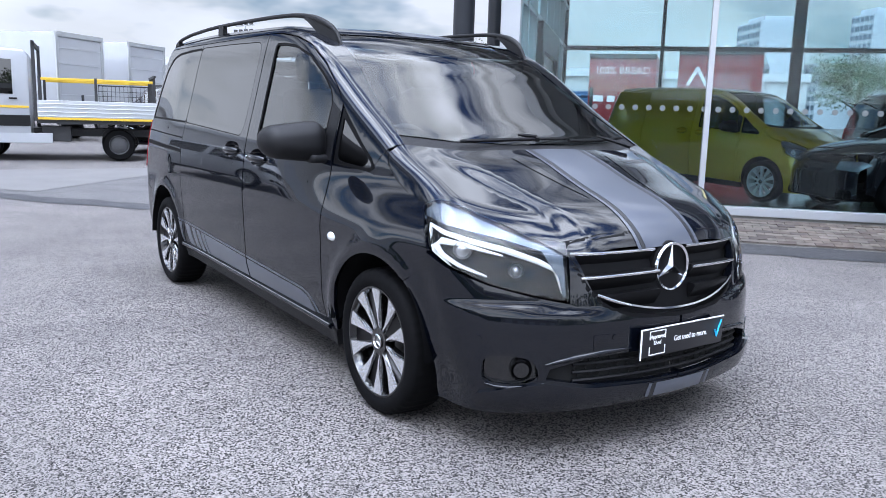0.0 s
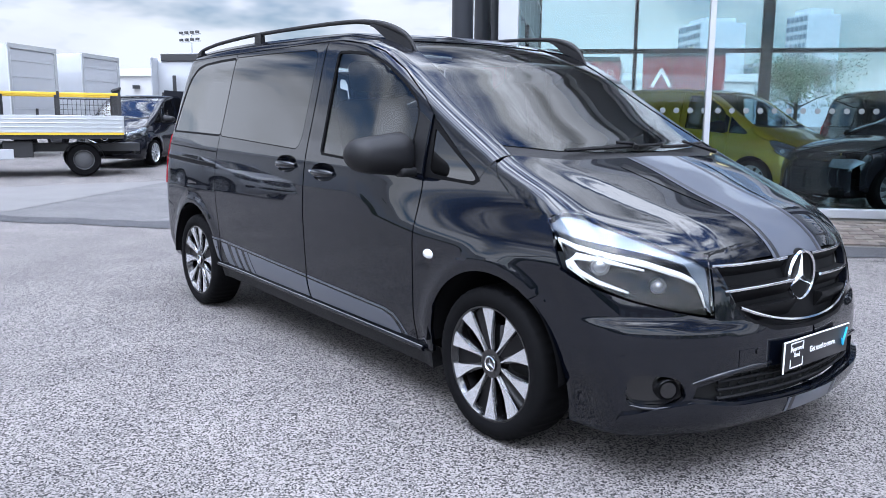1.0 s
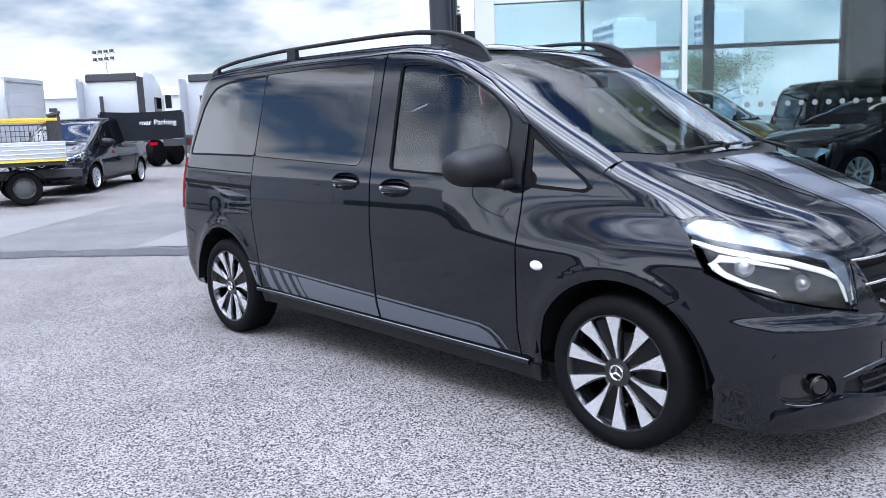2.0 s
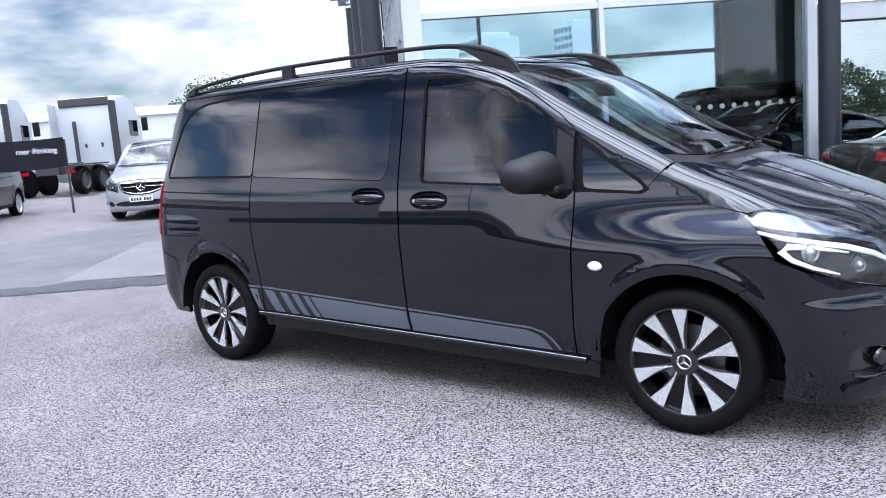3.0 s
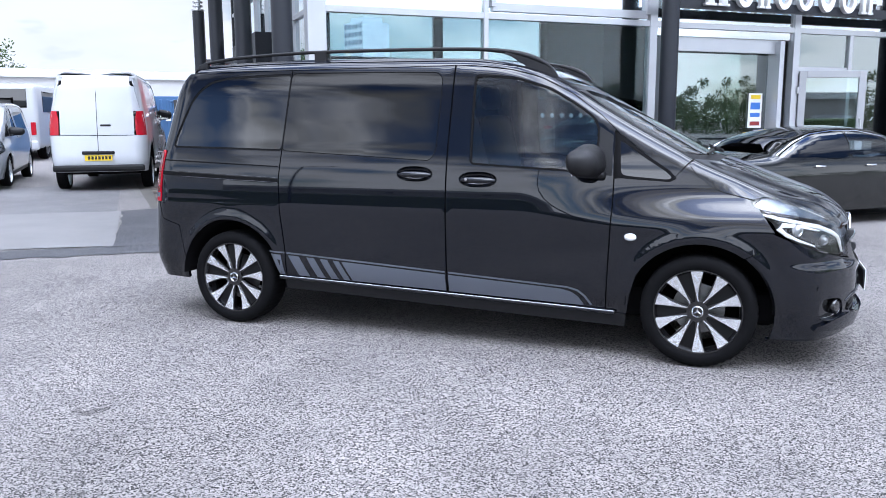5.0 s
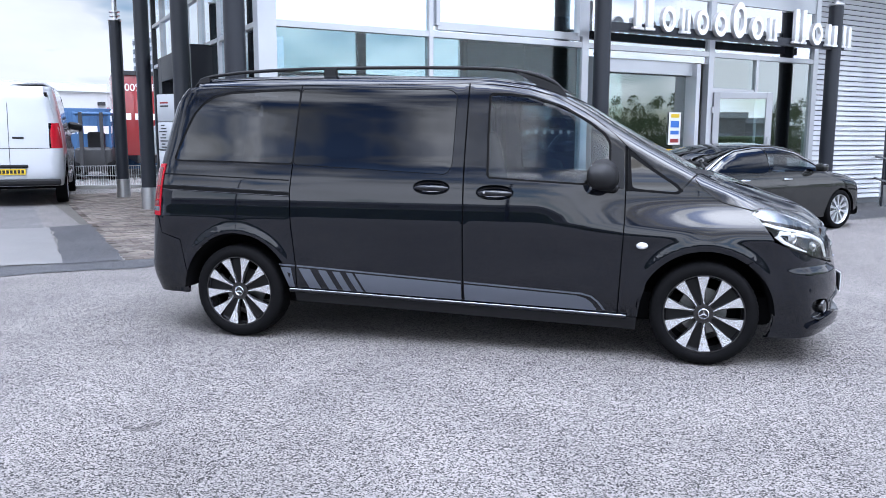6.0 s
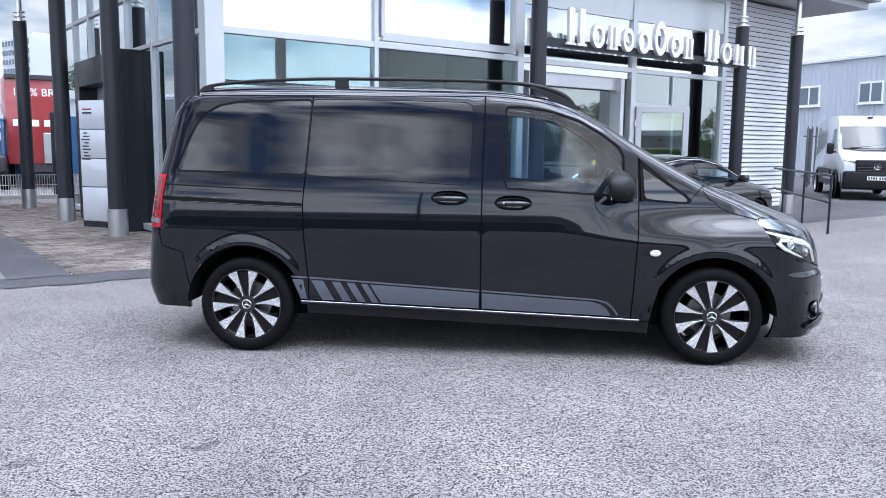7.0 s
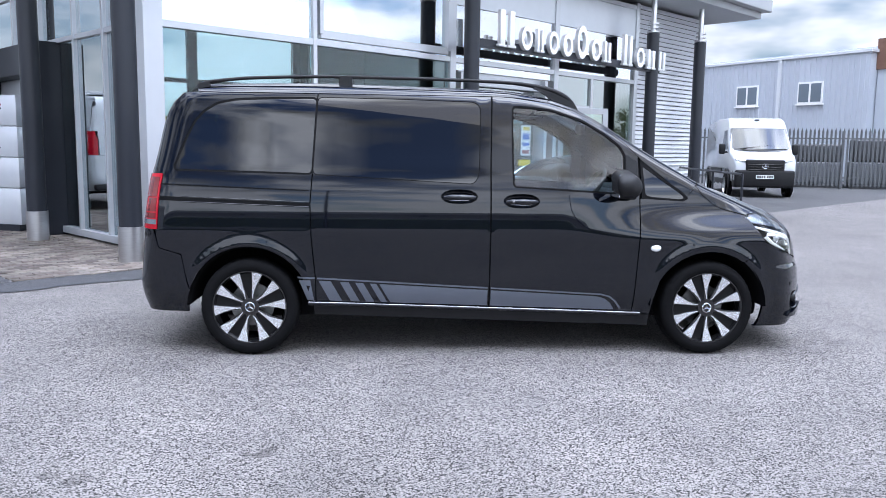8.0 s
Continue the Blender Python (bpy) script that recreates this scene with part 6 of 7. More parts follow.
def pylon_sign():
    p = thing("sign_pylon", SITE @ pose(-0.50, 4.05, 0, 0, 0, 28), "silver direction pylon with printed lines, on the brick paving", "sign")
    part("foot", box((0.20, 0.55, 0.12), (0, 0, 0.06)), "column", p)
    for i, (z0, z1) in enumerate(((0.12, 0.70), (0.71, 1.19), (1.20, 1.68), (1.69, 2.17))):
        part("panel", box((0.16, 0.60, z1 - z0), (0, 0, (z0 + z1) / 2), 0.012), "sign_grey", p, "silver sign panel", 30)
    for i in range(9):
        part("print_line", box((0.003, 0.10 + 0.05 * (i % 3), 0.022), (-0.0815, 0.16 - 0.02 * (i % 2), 1.62 - 0.055 * i)), "dark_frame", p)
    for i in range(2):
        part("print_line", box((0.003, 0.22, 0.03), (-0.0815, 0.10, 2.02 - 0.06 * i)), "red" if i == 0 else "dark_frame", p)


pylon_sign()


def handrail():
    r = thing("handrail", SITE, "dark metal handrail with posts beside the ramp", "handrail")
    ends = [(14.6, 0.6), (9.7, -3.5)]
    for z in (0.55, 1.02):
        part("rail", tube([(ends[0][0], ends[0][1], z), (ends[1][0], ends[1][1], z)], 0.024, 10), "column", r, "", 50)
    for i in range(4):
        t = i / 3
        part("post", cyl(0.022, 1.02, (ends[0][0] + t * (ends[1][0] - ends[0][0]), ends[0][1] + t * (ends[1][1] - ends[0][1]), 0.51), "Z", 10), "column", r)


handrail()

# ---- neighbouring vehicles ----
def heading(x, y, deg, z=None):
    return pose(x, y, ground_z(x) if z is None else z, 0, 0, deg)


silver_van = mid_size_van(heading(-15.2, 8.15, -49.5), "silver", "silver van with a black grille, parked in the yard", name="van", group="parked vans")
mid_size_van(heading(-18.9, 4.5, -43), "navy", "dark blue van parked behind the flatbed truck", name="van", group="parked vans")
mid_size_van(SITE @ pose(3.2, 4.0, 0.16, 0, 0, -44), "gold", "lime gold van standing inside the showroom", scale=(0.90, 0.95, 0.955), rear_glass=False, name="van", wheel_r=0.32)
mid_size_van(SITE @ pose(7.6, 4.5, 0.16, 0, 0, 6), "black_car", "black van standing inside the showroom", scale=(0.95, 0.97, 0.95), name="van", wheel_r=0.33)
mid_size_van(heading(-12.6, 9.9, 125.4, 0.0), "white", "tall white panel van with closed rear doors", scale=(1.18, 1.04, 1.36), rear_glass=False, name="panel_van", wheel_r=0.35, plate="plate_yellow")
mid_size_van(heading(-14.5, -6.3, -20, 0.07), "white", "white van parked across the yard", name="van", group="parked vans")


def tall_van(m, label):
    """Tall panel van: x ahead, z up from the ground under the middle of its wheelbase."""
    v = thing("panel_van", m, label, "van", "parked vans")

    def taper(b):
        for q in b.verts:
            x, z = q.co.x, q.co.z
            q.co.y *= 1 - 0.13 * max(0.0, (z - 1.25) / 1.4) - 0.10 * max(0.0, (x - 1.85) / 0.95) ** 2
        return b

    prof = [(-2.95, 0.48), (-2.95, 2.36), (-2.86, 2.50), (-1.0, 2.57), (0.75, 2.55), (1.08, 2.46), (1.30, 2.27), (2.00, 1.42), (2.38, 1.33), (2.62, 1.22), (2.72, 1.02), (2.74, 0.48)]
    part("body", taper(prism(prof, 1.98, pose(0, -0.99, 0), bevel=0.07)), "white", v, "white painted body", 45)
    wide = lambda z, x: 0.99 * (1 - 0.13 * max(0.0, (z - 1.25) / 1.4) - 0.10 * max(0.0, (x - 1.85) / 0.95) ** 2)
    for border, key in ((0.05, "gloss_black"), (0.0, "cab_screen")):
        sheet_bm, rows = bmesh.new(), []
        for i in range(6):
            f = i / 5
            x, z = 1.42 - border * 0.5 + f * (0.53 + border), 2.145 + border * 0.7 - f * (0.643 + 1.4 * border)
            k = wide(z, x) - 0.09 + border
            rows.append([sheet_bm.verts.new((x + (0.065 if border == 0 else 0.053) - 0.10 * (y / 0.9) ** 2, y, z + (0.03 if border == 0 else 0.022))) for y in np.linspace(-k, k, 9)])
        for p, q in zip(rows, rows[1:]):
            for j in range(8):
                sheet_bm.faces.new((p[j], q[j], q[j + 1], p[j + 1]))
        part("windscreen" if border == 0 else "screen_border", sheet_bm, key, v, "dark windscreen" if border == 0 else "", 60)
    for s in (-1, 1):
        part("door_window", taper(prism([(0.62, 1.50), (0.62, 2.12), (1.20, 2.14), (1.62, 1.62), (1.64, 1.50)], 0.014, pose(0, s * 0.994 - 0.007, 0))), "privacy", v, "dark door glass")
        mir = part("door_mirror", box((0.14, 0.20, 0.34), (1.58, s * 1.13, 1.52), 0.05, segments=3), "black_plastic", v, "black door mirror", 50)
        part("mirror_arm", box((0.06, 0.16, 0.06), (1.60, s * 0.99, 1.42), 0.02), "black_plastic", mir)
        part("side_moulding", box((2.1, 0.03, 0.16), (-0.2, s * 0.992, 0.80), 0.012), "black_plastic", v)
        part("sill", box((2.6, 0.05, 0.16), (-0.1, s * 0.975, 0.46), 0.02), "black_plastic", v)
        for x in (-1.95, 1.72):
            part("arch_trim", lathe([(0.40, -0.02), (0.47, -0.02), (0.47, 0.02), (0.40, 0.02)], 28, "Y", (x, s * 0.975, 0.42), close=True), "black_plastic", v, "", 40)
            part("arch_liner", cyl(0.42, 0.06, (x, s * 0.955, 0.42), "Y", 28), "liner", v)
            alloy_wheel(v, (x, s * 0.93, 0.35), s, False, 0.35)
        lamp = box((0.10, 0.36, 0.22), (0, 0, 0), 0.05, pose(2.625, s * 0.72, 1.12, s * 8, 18, s * 16), segments=3)
        part("headlight", lamp, "lens", v, "clear headlight", 50)
        part("lamp_bowl", box((0.06, 0.30, 0.16), (0, 0, 0), 0.03, pose(2.62, s * 0.72, 1.12, s * 8, 18, s * 16)), "chrome", v)
    part("front_bumper", taper(box((0.34, 1.96, 0.56), (2.60, 0, 0.60), 0.08, segments=3)), "black_plastic", v, "black plastic bumper", 50)
    part("grille", box((0.12, 1.16, 0.40), (2.70, 0, 1.00), 0.05, segments=3), "black_plastic", v, "black grille", 50)
    for z in (0.88, 0.96, 1.04):
        part("slat", box((0.03, 1.04, 0.022), (2.763, 0, z), 0.006), "gloss_black", v)
    part("badge", badge_bm(0.095, (2.764, 0, 1.0)), "chrome", v, "plain chrome ring badge", 40)
    plate = part("number_plate", box((0.012, 0.52, 0.11), (2.785, 0, 0.66)), "plate_white", v)
    for i in range(7):
        part("plate_bar", box((0.003, 0.045, 0.07), (2.793, -0.21 + 0.065 * i + (0.03 if i > 3 else 0), 0.66)), "plate_black", plate)
    part("wiper", tube([(2.00, -0.65, 1.54), (1.94, 0.0, 1.605), (1.90, 0.25, 1.65)], 0.012, 6), "black_plastic", v)
    part("roof_lamp", box((0.06, 0.16, 0.04), (1.10, 0, 2.475), 0.01), "dark_frame", v)


tall_van(heading(11.5, 20.6, -103, 0.0), "tall white panel van with a black front bumper")


# ---- saloon ----
CAR_TOP = [(-2.7, 0.6), (-2.52, 0.92), (-2.40, 1.03), (-2.15, 1.075), (-1.80, 1.10), (-1.25, 1.315), (-0.75, 1.43), (-0.15, 1.462), (0.35, 1.425), (0.85, 1.245), (1.22, 1.07), (1.7, 0.985), (2.05, 0.88), (2.25, 0.77), (2.4, 0.6), (2.6, 0.3)]
CAR_SIDE = [(0.0, 0.82), (0.22, 0.88), (0.45, 0.915), (0.7, 0.925), (0.85, 0.912), (0.95, 0.885), (1.05, 0.84), (1.25, 0.735), (1.45, 0.62)]


def car_field(p):
    x, y, z = p[:, 0], np.abs(p[:, 1]), p[:, 2]
    w = curve(CAR_SIDE, z) - 0.05 * ramp(1.2, 2.3, x) - 0.06 * ramp(-1.2, -2.5, x)
    top = curve(CAR_TOP, x) - 0.06 * (y / 0.7) ** 2
    f = smax(y - w, (z - top) * 0.85, 0.10)
    f = smax(f, x - (2.36 - 0.30 * y ** 2 - 0.15 * y ** 4 - 0.25 * np.maximum(z - 0.55, 0)), 0.12)
    return smax(f, -x - (2.52 - 0.18 * y ** 2 - 0.10 * y ** 4 - 0.12 * np.maximum(0.6 - z, 0)), 0.14)


def saloon(m, label, key="grey_car"):
    v = thing("car", m, label, "car", "saloon cars")
    sh = Shell(car_field)
    P = lambda nm, o, d, mat, **k: sh.panel(nm, o, d, mat, v, res=k.pop("res", 0.06), step=0.05, **k)
    up = lambda pts: [(x, y, 2) for x, y in pts]
    rear_win = [(-1.62, 1.04), (-1.30, 1.20), (-0.95, 1.315), (-0.55, 1.36), (-0.30, 1.365), (-0.34, 1.02), (-1.0, 1.01), (-1.45, 1.015), (-1.60, 1.02)]
    front_win = [(-0.22, 1.365), (0.10, 1.35), (0.42, 1.285), (0.75, 1.14), (0.95, 1.03), (0.85, 1.005), (0.3, 1.01), (-0.26, 1.02), (-0.24, 1.2)]
    ar = arc(-1.47, 0.33, 0.37, 0, 180, 16)
    af = arc(1.47, 0.33, 0.37, 180, 0, 16)
    side = xz((-1.08, 0.22)) + ar + xz((-1.95, 0.30), (-2.30, 0.34), (-2.36, 0.70), (-2.30, 0.98), (-1.9, 1.055), (-1.72, 1.06)) + xz((-1.32, 1.235), (-0.95, 1.345), (-0.5, 1.395), (0.0, 1.39), (0.45, 1.305), (0.80, 1.15), (1.06, 1.02), (1.5, 0.93), (1.9, 0.84), (2.02, 0.70), (2.0, 0.32), (1.86, 0.28)) + af[::-1][1:] + xz((1.08, 0.22))
    P("body_side", side, R, key, holes=[xz(*expand(rear_win, 0.01)), xz(*expand(front_win, 0.01))], mirror=True)
    P("side_glass", xz(*rear_win), R, "privacy", lift=-0.004, lip=0.004, mirror=True, turn=set(range(len(rear_win))))
    P("side_glass", xz(*front_win), R, "window", lift=-0.004, lip=0.004, mirror=True, turn=set(range(len(front_win))))
    line = [(-1.66, 1.045), (-1.32, 1.215), (-0.95, 1.332), (-0.5, 1.382), (0.0, 1.378), (0.44, 1.298), (0.78, 1.148), (1.0, 1.035)]
    for s in (1, -1):
        q = sh.on(xz(*line), R)
        part("window_trim", tube([(a, b * s, c) for a, b, c in q], 0.011, 6), "chrome", v, "bright window trim", 60)
    top_r = sh.on(xz((-1.32, 1.24), (-0.95, 1.35), (-0.5, 1.40), (0.0, 1.395), (0.45, 1.31)), R)
    P("roof", [*map(tuple, top_r)] + [(0.42, -0.3, 2), (0.44, 0, 2), (0.42, 0.3, 2)] + [(a, -b, c) for a, b, c in top_r[::-1]] + [(-1.22, 0.3, 2), (-1.2, 0, 2), (-1.22, -0.3, 2)], (0, 0, -1), key)
    ws = sh.on(xz((0.47, 1.305), (0.80, 1.155), (1.06, 1.025)), R)
    P("windscreen", [*map(tuple, ws)] + [(1.26, -0.35, 2), (1.30, 0, 2), (1.26, 0.35, 2)] + [(a, -b, c) for a, b, c in ws[::-1]] + [(0.44, 0.3, 2), (0.46, 0, 2), (0.44, -0.3, 2)], (-0.4, 0, -0.9), "screen", lip=0)
    rs = sh.on(xz((-1.34, 1.235), (-1.72, 1.065)), R)
    P("rear_screen", [*map(tuple, rs)] + [(-1.86, -0.3, 2), (-1.88, 0, 2), (-1.86, 0.3, 2)] + [(a, -b, c) for a, b, c in rs[::-1]] + [(-1.25, 0.3, 2), (-1.22, 0, 2), (-1.25, -0.3, 2)], (0.4, 0, -0.9), "privacy", lip=0)
    hd = sh.on(xz((1.08, 1.02), (1.5, 0.935), (1.9, 0.845)), R)
    P("bonnet", [*map(tuple, hd)] + [(2.12, -0.5, 2), (2.2, 0, 2), (2.12, 0.5, 2)] + [(a, -b, c) for a, b, c in hd[::-1]] + [(1.28, 0.35, 2), (1.32, 0, 2), (1.28, -0.35, 2)], (0, 0, -1), key)
    bt = sh.on(xz((-1.74, 1.06), (-1.95, 1.05), (-2.29, 0.985)), R)
    P("boot_lid", [*map(tuple, bt)] + [(-2.46, -0.4, 2), (-2.48, 0, 2), (-2.46, 0.4, 2)] + [(a, -b, c) for a, b, c in bt[::-1]] + [(-1.88, 0.3, 2), (-1.9, 0, 2), (-1.88, -0.3, 2)], (0, 0, -1), key)
    P("rear_panel", [(-2.5, y, z) for y, z in ((-0.82, 0.35), (-0.80, 0.72), (-0.72, 0.97), (0, 1.0), (0.72, 0.97), (0.80, 0.72), (0.82, 0.35))], (1, 0, 0), key)
    P("front_panel", [(2.3, y, z) for y, z in ((-0.80, 0.24), (-0.80, 0.60), (-0.66, 0.78), (0, 0.84), (0.66, 0.78), (0.80, 0.60), (0.80, 0.24))], (-1, 0, 0), key, lip=0)
    P("tail_light", [(-2.36, -0.80, 0.925), (-2.46, -0.48, 0.935), (-2.48, -0.46, 0.85), (-2.38, -0.80, 0.82), (-2.26, -0.88, 0.87), (-2.24, -0.88, 0.92)], (0.75, 0.66, 0), "dark_red_lens", mirror=True, lift=0.006, label="red tail light")
    P("headlight", [(2.05, -0.80, 0.74), (2.22, -0.55, 0.73), (2.25, -0.52, 0.62), (2.10, -0.78, 0.60), (1.95, -0.86, 0.70)], D45, "led", mirror=True, lift=0.004)
    for s in (-1, 1):
        part("door_mirror", box((0.13, 0.20, 0.13), (0.80, s * 0.99, 1.06), 0.045, segments=3), key, v, "", 60)
        for hx in (-0.95, 0.05):
            part("door_handle", box((0.20, 0.03, 0.03), (hx, s * 0.925, 0.88), 0.012), "chrome", v, "", 60)
        for sx in (-1.47, 1.47):
            alloy_wheel(v, (sx, s * 0.80, 0.335), s, False)
            well = lathe([(0.375, 0.0), (0.375, 0.35), (0.05, 0.35)], 28, "Y")
            bmesh.ops.transform(well, matrix=pose(sx, s * 0.91, 0.335, 0, 0, 0 if s < 0 else 180), verts=well.verts)
            bmesh.ops.delete(well, geom=[q for q in well.verts if q.co.z < 0.2], context="VERTS")
            part("arch_liner", well, "liner", v)
    part("underbody", box((4.5, 1.5, 0.16), (0, 0, 0.28), 0.05), "liner", v)
    part("cabin", box((1.6, 1.3, 0.5), (-0.3, 0, 0.75), 0.1), "seat", v)
    return v


saloon(heading(2.87, 7.32, 42.4, 0.0) @ Matrix.Scale(0.93, 4), "dark grey saloon car parked before the showroom")
saloon(SITE @ pose(6.3, 2.3, 0.16, 0, 0, 200), "black saloon car standing inside the showroom", "black_car")


# ---- lorries and the rest of the yard ----
def plain_wheel(parent, at, r=0.36, w=0.24, name="wheel"):
    wh = part(name, lathe([(0.0, -w * 0.30), (r * 0.30, -w * 0.34), (r * 0.55, -w * 0.20), (r * 0.60, -w * 0.46), (r * 0.92, -w * 0.5), (r, -w * 0.3), (r, w * 0.3), (r * 0.92, w * 0.5), (0, w * 0.5)], 32, "Y"), "rubber", parent, "", 40)
    wh.matrix_basis = pose(*at, 0, 0, 0 if at[1] < 0 else 180)
    part("rim", lathe([(0.0, -w * 0.31), (r * 0.30, -w * 0.355), (r * 0.55, -w * 0.22), (r * 0.60, -w * 0.475), (r * 0.62, -w * 0.475), (r * 0.62, -w * 0.4)], 28, "Y"), "rim_grey", wh, "", 40)
    return wh


def box_lorry(m, length, width, z0, z1, mat="white", label="", rear="white"):
    """Lorry with a box body: x ahead from its rear face."""
    t = thing("box_lorry", m, label, "lorry", "parked lorries")
    part("box_body", box((length, width, z1 - z0), (length / 2, 0, (z0 + z1) / 2), 0.02), mat, t, "", 30)
    for y in (-width / 2 + 0.06, width / 2 - 0.06):
        part("corner_post", box((0.05, 0.12, z1 - z0 + 0.04), (-0.02, y, (z0 + z1) / 2), 0.01), "alu", t)
    part("head_rail", box((0.05, width, 0.14), (-0.022, 0, z1 - 0.05), 0.01), "alu", t)
    door = part("rear_door", box((0.03, width - 0.26, z1 - z0 - 0.22), (-0.012, 0, (z0 + z1) / 2 - 0.05)), rear, t)
    n = 5
    for i in range(1, n):
        part("door_rib", box((0.012, width - 0.26, 0.012), (-0.032, 0, z0 + i * (z1 - z0) / n)), "alu", door)
    part("door_handle", box((0.03, 0.10, 0.20), (-0.04, 0.0, z0 + 0.35), 0.01), "lorry_grey", door)
    part("chassis", box((length + 1.2, 0.9, 0.22), (length / 2 + 0.6, 0, z0 - 0.16)), "lorry_grey", t)
    part("rear_bar", box((0.08, width, 0.12), (0.02, 0, z0 - 0.38)), "lorry_grey", t)
    part("cab", box((1.9, width * 0.94, 1.75), (length + 1.05, 0, z0 + 0.55), 0.18, segments=3), mat, t, "", 50)
    for s in (-1, 1):
        for x in (1.1, length + 1.1):
            plain_wheel(t, (x, s * (width / 2 - 0.14), 0.36))
        part("rear_lamp", box((0.05, 0.28, 0.09), (0.0, s * (width / 2 - 0.2), z0 - 0.22)), "red_lens", t)
    return t


box_lorry(heading(-21.9, 2.3, -137), 4.6, 2.2, 0.95, 3.17, label="white box lorry with a closed roller door")
box_lorry(heading(-25.5, 5.2, -137), 5.0, 2.3, 1.0, 3.18, label="white box lorry with a grey door frame")


def flatbed():
    t = thing("flatbed_truck", heading(-15.9, 1.95, -101.5), "white dropside flatbed truck with yellow ladder rails", "truck")
    for s in (-1, 1):
        for x in (0.0, 2.75):
            plain_wheel(t, (x, s * 0.82, 0.36))
    part("chassis", box((4.4, 0.8, 0.18), (0.95, 0, 0.62)), "lorry_grey", t)
    part("bed_floor", box((2.51, 2.05, 0.10), (0.405, 0, 0.88)), "lorry_grey", t)
    for s in (-1, 1):
        side = part("dropside", box((2.51, 0.03, 0.42), (0.405, s * 1.04, 1.13), 0.006), "alu", t, "ribbed silver dropside")
        for z in (0.99, 1.08, 1.17, 1.26):
            part("rib", box((2.51, 0.02, 0.022), (0.405, s * 1.062, z), 0.006), "alu", side)
        part("reflector_strip", box((2.51, 0.012, 0.05), (0.405, s * 1.065, 0.94)), "yellow", side, "yellow reflective strip")
        rack = part("ladder_rail", box((2.45, 0.05, 0.06), (0.40, s * 0.98, 1.81), 0.01), "yellow", t, "yellow ladder rail")
        for x in (-0.80, 0.45, 1.6):
            part("rail_post", box((0.06, 0.06, 0.90), (x, s * 0.98, 1.41), 0.006), "lorry_grey", rack)
        guard = bmesh.new()
        rows = [[guard.verts.new((0.43 * math.cos(a), s * 0.84 + dy, 0.36 + 0.43 * math.sin(a))) for dy in (-0.14, 0.14)] for a in np.radians(np.linspace(8, 172, 15))]
        for p, q in zip(rows, rows[1:]):
            guard.faces.new((p[0], p[1], q[1], q[0]))
        bmesh.ops.solidify(guard, geom=guard.faces[:], thickness=0.015)
        part("mudguard", guard, "lorry_grey", t, "", 40)
    part("tailboard", box((0.03, 2.05, 0.42), (-0.86, 0, 1.13), 0.006), "alu", t)
    grid = part("side_mesh", box((1.2, 0.025, 0.03), (-0.20, -0.98, 1.74)), "lorry_grey", t, "dark wire side mesh")
    for i in range(13):
        part("mesh_wire", box((0.012, 0.012, 0.40), (-0.78 + i * 0.097, -0.98, 1.54)), "lorry_grey", grid)
    for z in (1.36, 1.48, 1.60):
        part("mesh_wire", box((1.2, 0.012, 0.012), (-0.20, -0.98, z)), "lorry_grey", grid)
    mesh = part("rear_frame", box((0.05, 2.0, 0.05), (-0.82, 0, 1.95)), "lorry_grey", t)
    for i in range(9):
        part("frame_bar", box((0.025, 0.025, 0.85), (-0.82, -0.9 + i * 0.225, 1.52)), "lorry_grey", mesh)
    hb = part("headboard", box((0.07, 0.10, 1.75), (1.70, -0.95, 1.75), 0.01), "lorry_grey", t, "black headboard frame")
    part("headboard_post", box((0.07, 0.10, 1.75), (1.70, 0.95, 1.75), 0.01), "lorry_grey", hb)
    part("headboard_rail", box((0.07, 2.0, 0.10), (1.70, 0, 2.55), 0.01), "lorry_grey", hb)
    cab = bmesh.new()
    prof = [(2.62, 0.55), (2.62, 2.30), (2.72, 2.42), (3.6, 2.46), (4.0, 2.36), (4.55, 1.55), (5.15, 1.25), (5.25, 0.55)]
    cab = prism([(x - 0.65, z) for x, z in prof], 1.98, pose(0, -0.99, 0), bevel=0.05)
    c = part("cab", cab, "white", t, "white cab", 40)
    c.matrix_basis = pose(-0.17, 0, 0)
    for s in (-1, 1):
        part("cab_window", prism([(2.30, 1.45), (2.30, 2.20), (3.10, 2.22), (3.60, 1.50)], 0.012, pose(0, s * 0.995 - 0.006, 0)), "privacy", c)
        part("side_moulding", box((2.5, 0.03, 0.24), (3.23, s * 0.995, 0.88), 0.01), "black_plastic", c)
        part("cab_stripe", box((2.4, 0.012, 0.05), (3.20, s * 0.996, 1.18)), "yellow", c)
        part("cab_handle", box((0.16, 0.03, 0.04), (2.30, s * 1.0, 1.36), 0.01), "black_plastic", c)
        part("sill_panel", box((1.6, 0.04, 0.22), (2.35, s * 0.97, 0.50), 0.01), "white", c)
    part("tool_box", box((0.6, 0.4, 0.35), (1.3, 0.7, 0.60), 0.02), "lorry_grey", t)


flatbed()


